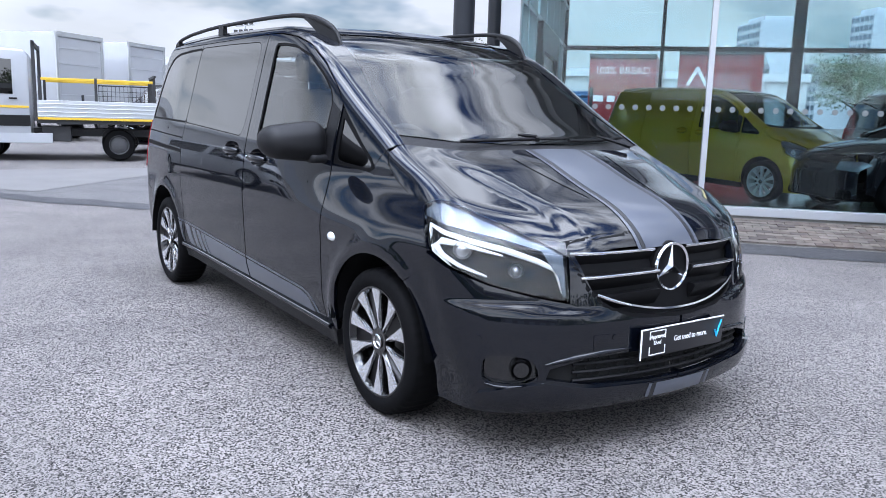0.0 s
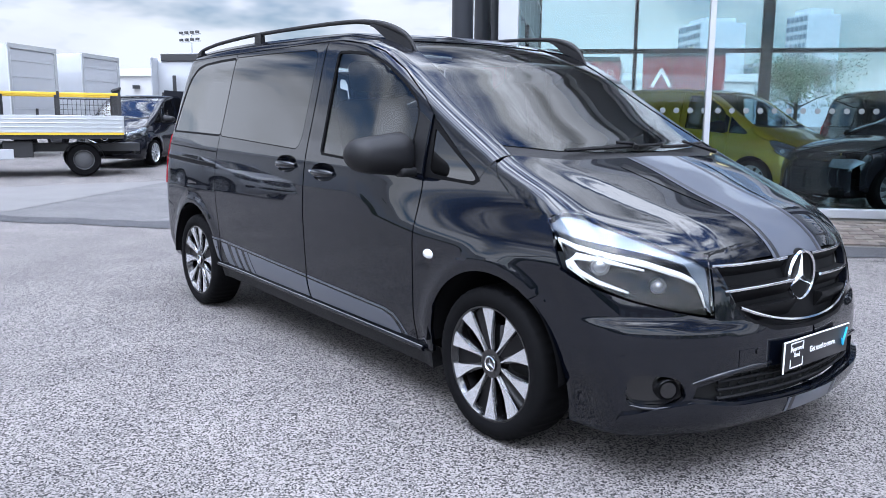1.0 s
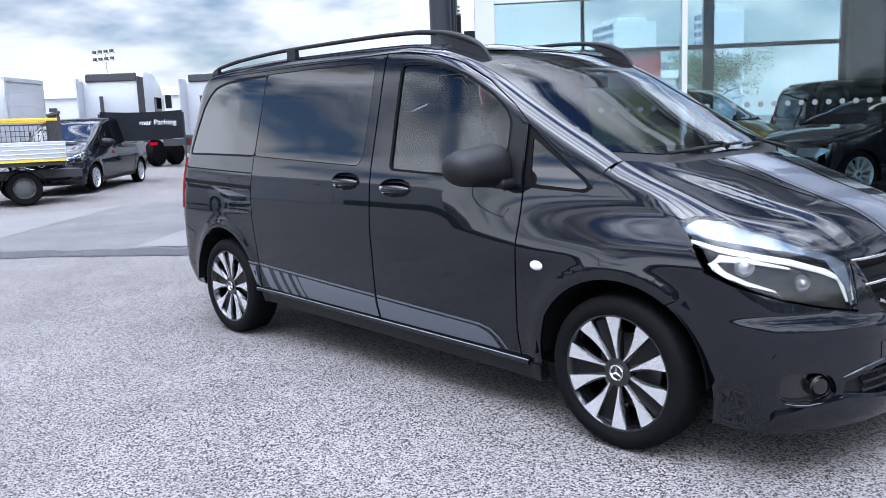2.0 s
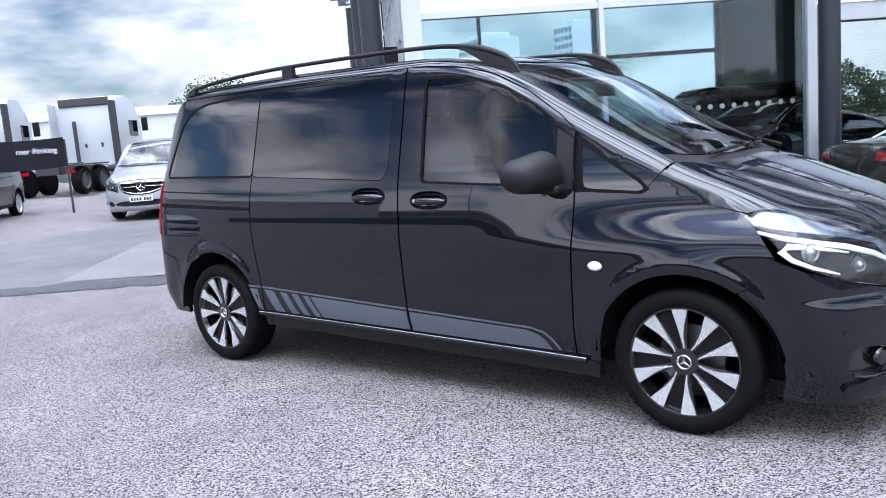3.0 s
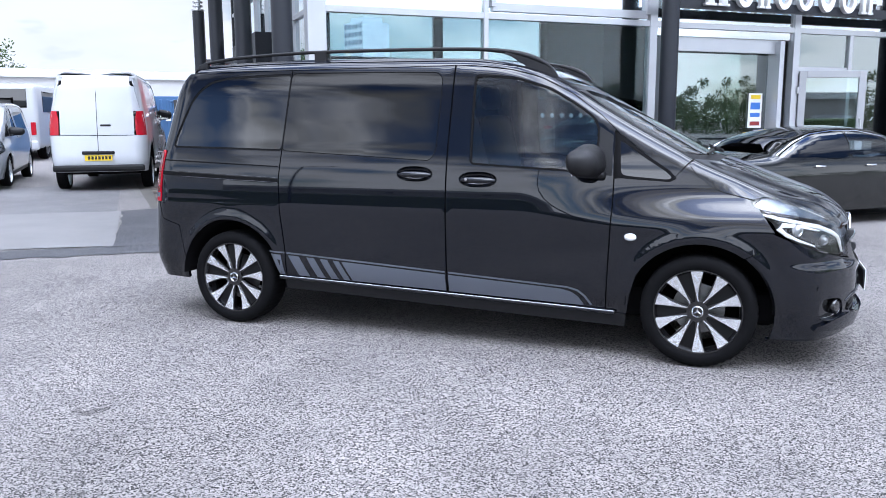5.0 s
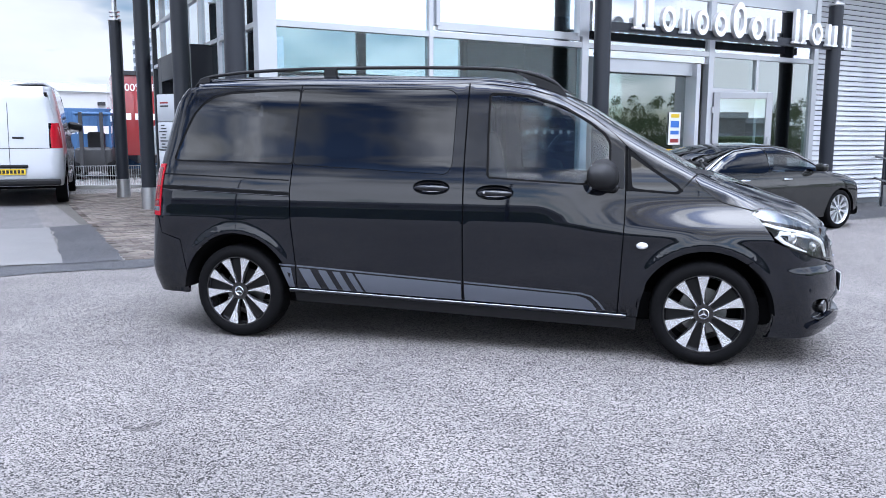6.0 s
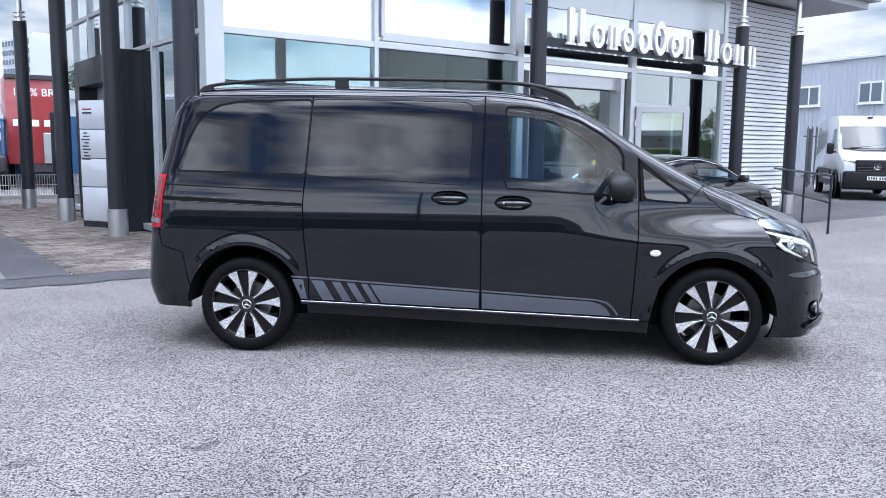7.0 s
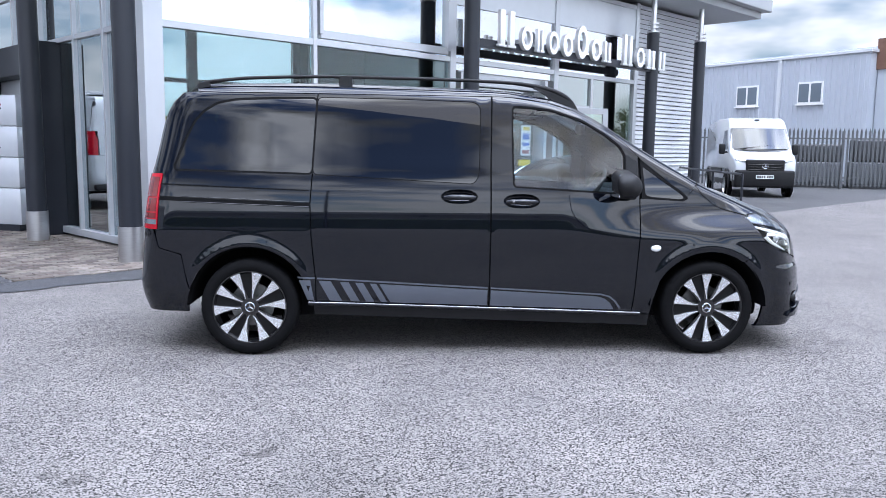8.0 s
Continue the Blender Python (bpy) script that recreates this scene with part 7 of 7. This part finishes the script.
def tractor(m, label):
    """Lorry tractor: x ahead, its cab's back at x = 0, the bare chassis behind it."""
    t = thing("tractor_unit", m, label, "lorry", "parked lorries")
    cab = prism([(0, 1.0), (0, 3.3), (0.3, 3.62), (1.2, 3.66), (1.9, 3.2), (2.25, 2.5), (2.3, 0.7), (0.5, 0.7)], 2.4, pose(0, -1.2, 0), bevel=0.10)
    c = part("cab", cab, "white", t, "white sleeper cab", 40)
    part("roof_fairing", box((0.12, 2.0, 0.30), (-0.01, 0, 3.42), 0.03), "lorry_grey", c)
    for s in (-1, 1):
        part("side_deflector", box((0.55, 0.06, 2.5), (-0.20, s * 1.20, 2.15), 0.02), "lorry_grey" if s < 0 else "white", c)
        part("cab_window", box((0.75, 0.02, 0.62), (1.45, s * 1.205, 2.35), 0.005), "privacy", c)
        part("mirror", box((0.12, 0.24, 0.55), (2.1, s * 1.40, 2.5), 0.03), "black_plastic", c)
    for y in (-0.55, 0.1):
        part("vent_pad", box((0.03, 0.08, 0.16), (-0.01, y, 1.75)), "lorry_grey", c)
    part("exhaust_post", box((0.12, 0.10, 2.0), (-0.25, 0.35, 1.7)), "lorry_grey", c)
    part("chassis", box((5.2, 0.85, 0.26), (-0.6, 0, 0.88)), "lorry_grey", t)
    part("fifth_wheel", box((0.9, 0.9, 0.12), (-1.9, 0, 1.08), 0.03), "lorry_grey", t)
    for x in (1.3, -1.5, -2.8):
        for s in (-1, 1):
            plain_wheel(t, (x, s * 1.02, 0.50), 0.50, 0.34)
    for s in (-1, 1):
        part("mudguard", box((2.4, 0.36, 0.05), (-2.15, s * 1.02, 1.06), 0.02), "lorry_grey", t)
        part("tank", cyl(0.33, 1.1, (-0.1, s * 0.85, 0.72), "X", 24), "alu", t, "", 40)
        part("rear_lamp", box((0.05, 0.34, 0.12), (-3.2, s * 0.85, 0.85)), "red_lens", t)


tractor(heading(-28.1, 9.2, 134), "white lorry tractor with a tall sleeper cab")
tractor(heading(-26.7, 12.7, 123), "white lorry tractor with its bare chassis")


def banner():
    b = thing("banner", pose(-18.75, 5.35, 0, 0, 0, 64.5), "dark navy parking banner tied between posts", "banner")
    me = bmesh.new()
    n, rows = 24, []
    for i in range(n + 1):
        x = -0.35 + 2.15 * i / n
        rows.append([me.verts.new((x, 0.02 * math.sin(x * 5 + z), 0.18 + z - 0.04 * math.sin(math.pi * i / n))) for z in (1.20, 1.45, 1.7, 1.98)])
    for p, q in zip(rows, rows[1:]):
        for j in range(3):
            me.faces.new((p[j], q[j], q[j + 1], p[j + 1]))
    bmesh.ops.solidify(me, geom=me.faces[:], thickness=0.004)
    part("cloth", me, "navy_cloth", b, "dark navy cloth", 40)
    words("lettering", "mer Parking", 0.20, pose(1.62, -0.035, 1.83, 90, 0, 0), "white_text", b, align="RIGHT")
    for x in (-0.38, 1.82):
        part("post", cyl(0.03, 2.1, (x, 0.03, 1.05), "Z", 12), "lorry_grey", b)


banner()


def coach():
    t = thing("coach", heading(-21.2, 14.0, 125), "white coach seen from its rear", "coach")
    part("body", box((7.0, 2.35, 2.15), (3.5, 0, 1.45), 0.16, segments=4), "white", t, "", 50)
    part("rear_window", box((0.03, 1.75, 0.62), (-0.008, 0, 2.05), 0.01), "privacy", t, "dark rear window")
    for s in (-1, 1):
        part("side_window", box((5.6, 0.03, 0.70), (3.6, s * 1.175, 1.95), 0.01), "privacy", t)
        part("tail_light", box((0.04, 0.16, 0.42), (-0.01, s * 1.02, 1.05), 0.02), "red_lens", t)
        for x in (1.3, 5.6):
            plain_wheel(t, (x, s * 1.0, 0.42), 0.42, 0.28)
    part("engine_grille", box((0.03, 0.8, 0.35), (-0.006, -0.1, 1.05), 0.01), "clad", t)
    part("bumper", box((0.16, 2.3, 0.30), (0.02, 0, 0.50), 0.05), "white", t)


coach()


def red_lorry():
    t = thing("box_lorry", heading(-14.3, 17.7, 127), "red box lorry with white lettering on its rear", "lorry", "parked lorries")
    L, W, z0, z1 = 6.5, 2.2, 0.75, 3.45
    part("box_body", box((L, W, z1 - z0), (L / 2, 0, (z0 + z1) / 2), 0.03), "red", t, "", 30)
    part("rear_frame", box((0.06, W, 0.14), (-0.03, 0, z1 - 0.03), 0.01), "lorry_grey", t)
    words("lettering", "100% BREAD", 0.33, pose(-0.005, 0, 2.95) @ pose(0, 0, 0, 90, 0, -90), "white_text", t, 0.004)
    for i, w in enumerate((0.34, 0.26, 0.30, 0.22)):
        part("brand_bar", box((0.006, w, 0.20), (-0.004, 0.75 - 0.42 * i, 2.02)), "white_text", t)
    part("tail_lift", box((0.05, 1.1, 0.95), (-0.03, -0.45, 1.25), 0.02), "alu", t, "silver tail lift plate")
    part("chassis", box((L + 1.6, 0.9, 0.24), (L / 2 + 0.8, 0, 0.62)), "lorry_grey", t)
    part("cab", box((1.8, 2.3, 2.0), (L + 1.0, 0, 1.6), 0.2, segments=3), "red", t, "", 50)
    for s in (-1, 1):
        for x in (1.5, L + 1.0):
            plain_wheel(t, (x, s * 1.02, 0.45), 0.45, 0.3)
        part("brand_bar", box((2.6, 0.012, 0.40), (2.6, s * (W / 2 + 0.004), 2.1)), "white_text", t)


red_lorry()
t = thing("box_lorry", pose(-10.9, 18.3, 0, 0, 0, 122), "dark red box lorry behind the showroom", "lorry", "parked lorries")
part("box_body", box((7.0, 2.45, 2.75), (3.5, 0, 2.12), 0.03), "red", t)
part("rear_frame", box((0.06, 2.45, 0.12), (-0.02, 0, 3.46), 0.01), "lorry_grey", t)
part("door_split", box((0.02, 0.03, 2.5), (-0.005, 0.35, 2.1)), "lorry_grey", t)
part("brand_bar", box((0.012, 0.10, 0.62), (0, 0, 0), 0.0, pose(-0.008, 0.78, 2.75, 28, 0, 0)), "white_text", t)
part("brand_bar", box((0.012, 0.10, 0.62), (0, 0, 0), 0.0, pose(-0.008, 0.52, 2.75, -28, 0, 0)), "white_text", t)
part("chassis", box((8.6, 0.9, 0.3), (4.3, 0, 0.62)), "lorry_grey", t)
part("cab", box((1.8, 2.3, 2.0), (8.0, 0, 1.6), 0.2, segments=3), "red", t, "", 50)
for x in (1.6, 2.7, 7.9):
    for s in (-1, 1):
        plain_wheel(t, (x, s * 1.02, 0.48), 0.48, 0.3)


def container():
    t = thing("container", pose(-19.8, 22.2, 0, 0, 0, 37), "blue ribbed steel container", "container")
    part("body", box((7.5, 2.4, 2.45), (0, 0, 1.25), 0.02), "blue", t)
    for i in range(28):
        part("rib", box((0.10, 0.05, 2.2), (-3.6 + i * 0.265, -1.215, 1.25), 0.015), "blue", t)
    for i in range(3):
        part("print_bar", box((0.5, 0.012, 0.30), (-0.8 + i * 0.7, -1.245, 1.65)), "white_text", t)


container()


def forklift():
    t = thing("forklift", heading(-15.6, 16.6, -60, 0.0), "dark forklift truck with a blue roof guard", "forklift")
    part("body", box((1.5, 1.1, 0.75), (0, 0, 0.68), 0.10, segments=3), "lorry_grey", t, "", 50)
    part("counterweight", box((0.5, 1.15, 0.6), (-0.85, 0, 0.70), 0.12, segments=3), "lorry_grey", t, "", 50)
    part("roof_guard", box((1.3, 1.1, 0.08), (-0.1, 0, 2.12), 0.03), "blue", t, "blue roof guard")
    for x in (-0.7, 0.5):
        for y in (-0.5, 0.5):
            part("guard_post", box((0.06, 0.06, 1.2), (x, y, 1.55)), "blue", t)
    for y in (-0.3, 0.3):
        part("mast", box((0.12, 0.10, 2.0), (0.95, y, 1.15)), "lorry_grey", t)
        part("fork", box((1.0, 0.12, 0.05), (1.5, y, 0.25)), "lorry_grey", t)
        plain_wheel(t, (0.55, y * 1.7, 0.33), 0.33, 0.22)
        plain_wheel(t, (-0.75, y * 1.6, 0.28), 0.28, 0.2)
    part("seat", box((0.5, 0.5, 0.6), (-0.3, 0, 1.25), 0.08), "black_plastic", t)


forklift()


def low_fence():
    f = thing("mesh_fence", pose(-13.6, 12.3, 0, 0, 0, 36), "low pale mesh fence with tall dark posts", "fence", kind="structure")
    me = None
    for i in range(80):
        if me is None:
            ob = part("wire", box((0.012, 0.012, 0.55), (0, 0, 0.35)), "alu", f)
            me = ob.data
        else:
            ob = new("wire", me)
            ob.parent = f
        ob.location = (i * 0.06, 0, 0)
    for z in (0.1, 0.36, 0.62):
        part("wire_rail", box((4.8, 0.016, 0.016), (2.4, 0, z)), "alu", f)
    part("kerb", box((5.0, 0.18, 0.12), (2.4, 0, 0.05), 0.02), "kerb", f)
    for x in (-0.05, 2.35, 4.85):
        part("post", box((0.09, 0.09, 2.25), (x, 0.05, 1.12), 0.01), "dark_frame", f)


low_fence()


def clad_hall():
    """Grey profiled-steel hall with small white windows: x along its long wall."""
    p, q = Vector((16.6, 43.3, 0)), Vector((22.6, 32.2, 0))
    d = (q - p).normalized()
    L = 34.0
    m = Matrix.Translation(q - d * L) @ pose(0, 0, 0, 0, 0, math.degrees(math.atan2(d.y, d.x)))
    h = thing("steel_hall", m, "grey profiled-steel hall with small white windows", "building")
    part("wall", box((L, 9, 6.4), (L / 2, 4.5, 3.2)), "clad", h, "grey profiled steel wall")
    part("eaves_trim", box((L + 0.2, 9.2, 0.16), (L / 2, 4.5, 6.46), 0.02), "clad_white", h, "pale eaves trim")
    part("roof", prism([(0, 6.5), (L, 6.5), (L, 6.9), (0, 6.9)], 5, pose(0, 2.2, 0)), "clad", h)
    me = None
    for i in range(int(L / 0.30)):
        if me is None:
            ob = part("rib", box((0.10, 0.05, 6.3), (0, -0.02, 3.2), 0.018), "clad", h)
            me = ob.data
        else:
            ob = new("rib", me)
            ob.parent = h
        ob.location = (0.15 + i * 0.30, 0, 0)
    for x in (L - 3.1, L - 7.0, L - 11.0, L - 15):
        w = part("window", box((1.45, 0.10, 1.15), (x, -0.05, 4.55), 0.01), "plate_white", h, "white framed window")
        for s in (-1, 1):
            part("pane", box((0.58, 0.02, 0.95), (x + s * 0.35, -0.105, 4.55)), "tower_glass", w)
        part("sill", box((1.6, 0.14, 0.06), (x, -0.08, 3.94), 0.01), "plate_white", w)
    part("flashing", box((0.20, 0.10, 6.4), (L - 5.0, -0.05, 3.2), 0.01), "clad_white", h)
    ann = part("annexe", box((10, 8, 5.6), (L + 5.05, 4.6, 2.8)), "clad", h, "lower grey annexe")
    part("annexe_band", box((10, 0.2, 1.5), (L + 5.0, 0.62, 6.3)), "brick_wall", ann, "brown brick upper wall")
    return h


clad_hall()


def palisade():
    p = Vector((11.8, 26.2, 0))
    d = Vector((3.32, -1.07, 0)).normalized()
    f = thing("palisade_fence", Matrix.Translation(p) @ pose(0, 0, 0, 0, 0, math.degrees(math.atan2(d.y, d.x))), "galvanised steel palisade fence", "fence", kind="structure")
    me = None
    for i in range(150):
        if me is None:
            b = prism([(-0.040, 0.12), (0.040, 0.12), (0.040, 2.28), (0.0, 2.42), (-0.040, 2.28)], 0.012, pose(0, -0.05, 0))
            for v in b.verts:
                v.co.y += 0.3 * abs(v.co.x)
            ob = part("pale", b, "fence", f)
            me = ob.data
        else:
            ob = new("pale", me)
            ob.parent = f
        ob.location = (i * 0.155, 0, 0)
    for z in (0.45, 2.0):
        part("rail", box((23.5, 0.05, 0.05), (11.6, 0.0, z)), "fence", f)
    for i in range(9):
        part("post", box((0.08, 0.10, 2.3), (i * 2.75 + 0.08, 0.09, 1.15)), "fence", f)
    rng = random.Random(12)
    for i in range(8):
        t = thing("pallet_stack", f.matrix_world @ pose(2.9 + i * 2.05, 1.35 + 0.3 * (i % 2), 0, 0, 0, 4 * (i % 3) - 4), "dark and grey wrapped pallet stack behind the fence", "pallet stack", "pallet stacks")
        part("pallet", box((1.86, 1.0, 0.14), (0, 0, 0.07), 0.01), "wrap_dark", t)
        h = rng.uniform(0.88, 1.06)
        part("bale", box((1.80, 1.0, h), (0, 0, 0.14 + h / 2), 0.07, segments=3), "wrap_grey", t, "grey wrapped bale", 50)
        k = rng.uniform(0.74, 0.98)
        part("bale", box((1.66 + 0.1 * (i % 2), 0.95, k), (rng.uniform(-0.06, 0.06), 0, 0.14 + h + k / 2), 0.10, segments=3), "wrap_dark", t, "dark wrapped bale", 50)


palisade()


def tower_block(x, y, w, dpt, h, floors, cols, turn):
    t = thing("tower_block", pose(x, y, 0, 0, 0, turn), "pale distant tower block with rows of windows", "building", "tower blocks")
    part("wall", box((w, dpt, h), (0, 0, h / 2)), "tower", t)
    part("roof", box((w * 0.7, dpt * 0.7, h * 0.06), (0, 0, h * 1.02)), "tower", t)
    step = (h - 2) / floors
    me = None
    for i in range(floors):
        for j in range(cols):
            if me is None:
                ob = part("window", box((w / cols * 0.62, 0.16, step * 0.55), (0, -dpt / 2 - 0.03, 0)), "tower_glass", t)
                me = ob.data
            else:
                ob = new("window", me)
                ob.parent = t
            ob.location = (-w / 2 + (j + 0.5) * w / cols, 0, 2 + (i + 0.5) * step)


tower_block(-78.1, 122.4, 9.2, 8, 18.2, 11, 9, -32)
tower_block(-64.2, 130.6, 5.8, 6, 19.2, 12, 5, -28)
tower_block(-92, 113, 12.0, 8, 9.0, 5, 9, -35)
tower_block(-71, 128, 8.0, 7, 11.0, 6, 6, -30)


def warehouse(m, L, h, depth, label, wall="plaster"):
    t = thing("warehouse", m, label, "building")
    part("wall", box((L, depth, h), (0, 0, h / 2)), wall, t)
    part("fascia", box((L + 0.3, depth + 0.3, 0.5), (0, 0, h + 0.1)), "clad_white", t, "pale fascia")
    for i in range(int(L / 6)):
        part("shutter", box((3.4, 0.1, h * 0.55), (-L / 2 + 3 + i * 6, -depth / 2 - 0.03, h * 0.275)), "clad", t)
        part("wall_light", box((0.4, 0.25, 0.22), (-L / 2 + 6 + i * 6, -depth / 2 - 0.12, h * 0.80)), "dark_frame", t)


warehouse(pose(-42.5, 30.5, 0, 0, 0, 52), 46, 4.2, 10, "long low off-white warehouse")
warehouse(pose(-8, -44, 0, 0, 0, 182), 90, 3.2, 12, "long low grey warehouse across the road", "shutter_grey")
warehouse(pose(-46, -22, 0.5, 0, 0, 115), 40, 5.5, 12, "grey-white warehouse with shutters at the yard's end")
t = thing("roadside_hedge_wall", pose(0, -28, 0), "dark low hedge wall across the road", "hedge")
part("hedge", box((70, 1.2, 1.5), (0, 0, 0.75), 0.2), "leaf", t)


def tree(x, y, h, spread, seed, z=0.0):
    """Tapered trunk with limbs and an open crown of leaf clumps."""
    rnd = random.Random(seed)
    t = thing("tree", pose(x, y, z), "leafy green tree with an open crown", "tree", "trees")
    tr = tube([(0, 0, 0), (0.1, 0.05, h * 0.3), (0.0, 0.1, h * 0.55), (0.1, 0, h * 0.85)], [h * 0.03, h * 0.024, h * 0.016, h * 0.005], 8)
    tips = []
    for i in range(16):
        a, z0 = rnd.uniform(0, 6.28), h * rnd.uniform(0.28, 0.7)
        r = spread * rnd.uniform(0.5, 0.95)
        tip = (r * math.cos(a), r * math.sin(a), z0 + h * rnd.uniform(0.08, 0.28))
        tube([(0, 0, z0), (tip[0] * 0.5, tip[1] * 0.5, z0 + (tip[2] - z0) * 0.6), tip], [h * 0.011, h * 0.007, h * 0.002], 5, tr)
        tips += [Vector(tip), Vector((tip[0] * 0.6, tip[1] * 0.6, z0 + (tip[2] - z0) * 0.8))]
    part("trunk", tr, "bark", t, "", 60)
    tips += [Vector((rnd.gauss(0, 0.28) * spread, rnd.gauss(0, 0.28) * spread, h * rnd.uniform(0.6, 0.97))) for _ in range(26)]
    V, F = [], []
    for c in tips:
        cr = spread * rnd.uniform(0.16, 0.30)
        for _ in range(130):
            d = Vector((rnd.gauss(0, 1), rnd.gauss(0, 1), rnd.gauss(0, 0.8))).normalized() * cr * rnd.random() ** 0.4
            p = c + d
            s = rnd.uniform(0.08, 0.17) * h / 8
            u = Vector((rnd.gauss(0, 1), rnd.gauss(0, 1), rnd.gauss(0, 1))).normalized()
            w = u.orthogonal().normalized()
            k = len(V)
            V += [tuple(p - s * u), tuple(p + s * 0.5 * w), tuple(p + s * u), tuple(p - s * 0.5 * w)]
            F.append((k, k + 1, k + 2, k + 3))
    me = bpy.data.meshes.new("crown")
    me.from_pydata(V, [], F)
    tagged(link_mesh("crown", me, "leaf", t, "uneven green crown"), kind="stuff")


tree(-53.5, 39.0, 7.4, 4.2, 11)


def tree_belt():
    """Far belt of trees, as one uneven mass of leaf clumps."""
    rnd = random.Random(77)
    V, F = [], []
    for i in range(34):
        f = i / 33
        ang = radians(-24 + 54 * f)
        d = 74 + rnd.uniform(-5, 8)
        x0, y0, h = d * math.cos(ang), d * math.sin(ang), rnd.uniform(3.8, 6.8) * (1 if rnd.random() < 0.8 else 0.55)
        for _ in range(26):
            cx, cy = x0 + rnd.gauss(0, 1.6), y0 + rnd.gauss(0, 1.6)
            cz = h * rnd.uniform(0.05, 0.92)
            cr = 1.1 * (1.1 - 0.6 * cz / h)
            for _ in range(80):
                p = Vector((cx, cy, cz)) + Vector((rnd.gauss(0, 1), rnd.gauss(0, 1), rnd.gauss(0, 0.8))).normalized() * cr * rnd.random() ** 0.4
                u = Vector((rnd.gauss(0, 1), rnd.gauss(0, 1), rnd.gauss(0, 1))).normalized()
                w = u.orthogonal().normalized()
                s, k = rnd.uniform(0.08, 0.17), len(V)
                V += [tuple(p - s * u), tuple(p + s * 0.6 * w), tuple(p + s * u), tuple(p - s * 0.6 * w)]
                F.append((k, k + 1, k + 2, k + 3))
    me = bpy.data.meshes.new("tree_belt")
    me.from_pydata(V, [], F)
    tagged(link_mesh("tree_belt", me, "leaf"), "distant belt of dark green trees beyond the road", "trees", kind="stuff")


tree_belt()
warehouse(pose(52, -40, 0, 0, 0, 232), 60, 2.9, 12, "long low dark grey warehouse before the tree belt", "shutter_grey")
tree(-47, 94, 9.5, 7, 41)


def lamp_post(x, y, h, turn):
    t = thing("lamp_post", pose(x, y, 0, 0, 0, turn), "dark street lamp post with one arm", "street lamp")
    part("post", cyl(0.09, h, (0, 0, h / 2), "Z", 14, r2=0.05), "column", t, "", 40)
    part("arm", tube([(0, 0, h - 0.05), (0.5, 0, h + 0.15), (1.3, 0, h + 0.2)], 0.035, 8), "column", t)
    part("lantern", box((0.6, 0.22, 0.10), (1.5, 0, h + 0.18), 0.03), "column", t)


lamp_post(-3.4, -27, 9, 0)
lamp_post(9, -30, 9, 0)
lamp_post(-17, -27, 9, 0)


def flood_mast(x, y, h):
    t = thing("flood_mast", pose(x, y, 0, 0, 0, 20), "distant steel floodlight mast with lamps", "light mast")
    part("mast", cyl(0.16, h, (0, 0, h / 2), "Z", 10, r2=0.09), "alu", t)
    for z in (h - 0.1, h - 0.75):
        part("cross_bar", box((2.6, 0.1, 0.1), (0, 0, z)), "alu", t)
        for i in range(4):
            part("floodlight", box((0.36, 0.22, 0.24), (-1.1 + i * 0.73, -0.2, z + 0.17), 0.03), "rim_grey", t)


flood_mast(-70.8, 26.3, 9.3)


# ---- brick paving, piece by piece ----
def brick_bm(l, w, h):
    return box((l, w, h), (0, 0, 0), 0.006, segments=1)


def paving():
    rnd = random.Random(5)
    base = tagged(sheet("pavement", site_xy((-2.03, -1.12), (0.0, -1.12), (0.0, 10.6), (-2.4, 10.6)), 0.006, "mortar"), "brown brick paving with dirty joints", "pavement", kind="structure")
    apron = bmesh.new()
    q = [apron.verts.new(v) for v in (site(-0.1, -1.12, 0.004), site(11.6, -1.12, 0.004), site(11.6, -0.05, 0.165), site(-0.1, -0.05, 0.165))]
    apron.faces.new(q)
    apron = tagged(part("pavement", apron, "mortar"), "sloping brick apron along the glass front", "pavement", kind="structure")
    L, W, G = 0.200, 0.100, 0.008
    proto = part("brick", brick_bm(L - G, W - G, 0.03), "brick", base)
    me, first, count, rest = proto.data, True, 0, bmesh.new()
    turn = SITE.to_3x3().to_4x4()
    for i in range(int(11.6 / W)):
        b = -1.07 + i * W
        for j in range(int(2.1 / L)):
            a = -1.95 + (j + 0.5 * (i % 2)) * L
            if a > -0.03:
                continue
            m = Matrix.Translation(site(a, b, rnd.uniform(-0.006, 0.001) + 0.004)) @ turn @ pose(0, 0, 0, rnd.uniform(-1.2, 1.2), rnd.uniform(-1.2, 1.2), rnd.uniform(-1, 1))
            if count < 300:
                ob = proto if first else new("brick", me)
                first = False
                ob.parent = base
                ob.matrix_basis = m
                count += 1
            else:
                bb = box((L - G, W - G, 0.03), m=m)
                join(rest, bb)
    tagged(part("brick_field", rest, "brick", base), kind="stuff")
    rest = bmesh.new()
    for i in range(10):
        for j in range(57):
            a, b = 0.05 + (j + 0.5 * (i % 2)) * L, -1.06 + i * W
            m = Matrix.Translation(site(a, b, 0.006 + (b + 1.12) * 0.151 + rnd.uniform(-0.004, 0.002))) @ turn @ pose(0, 0, 0, 8.6, 0, 0)
            join(rest, box((L - G, W - G, 0.03), m=m))
    tagged(part("brick_field", rest, "brick", apron), kind="stuff")


paving()
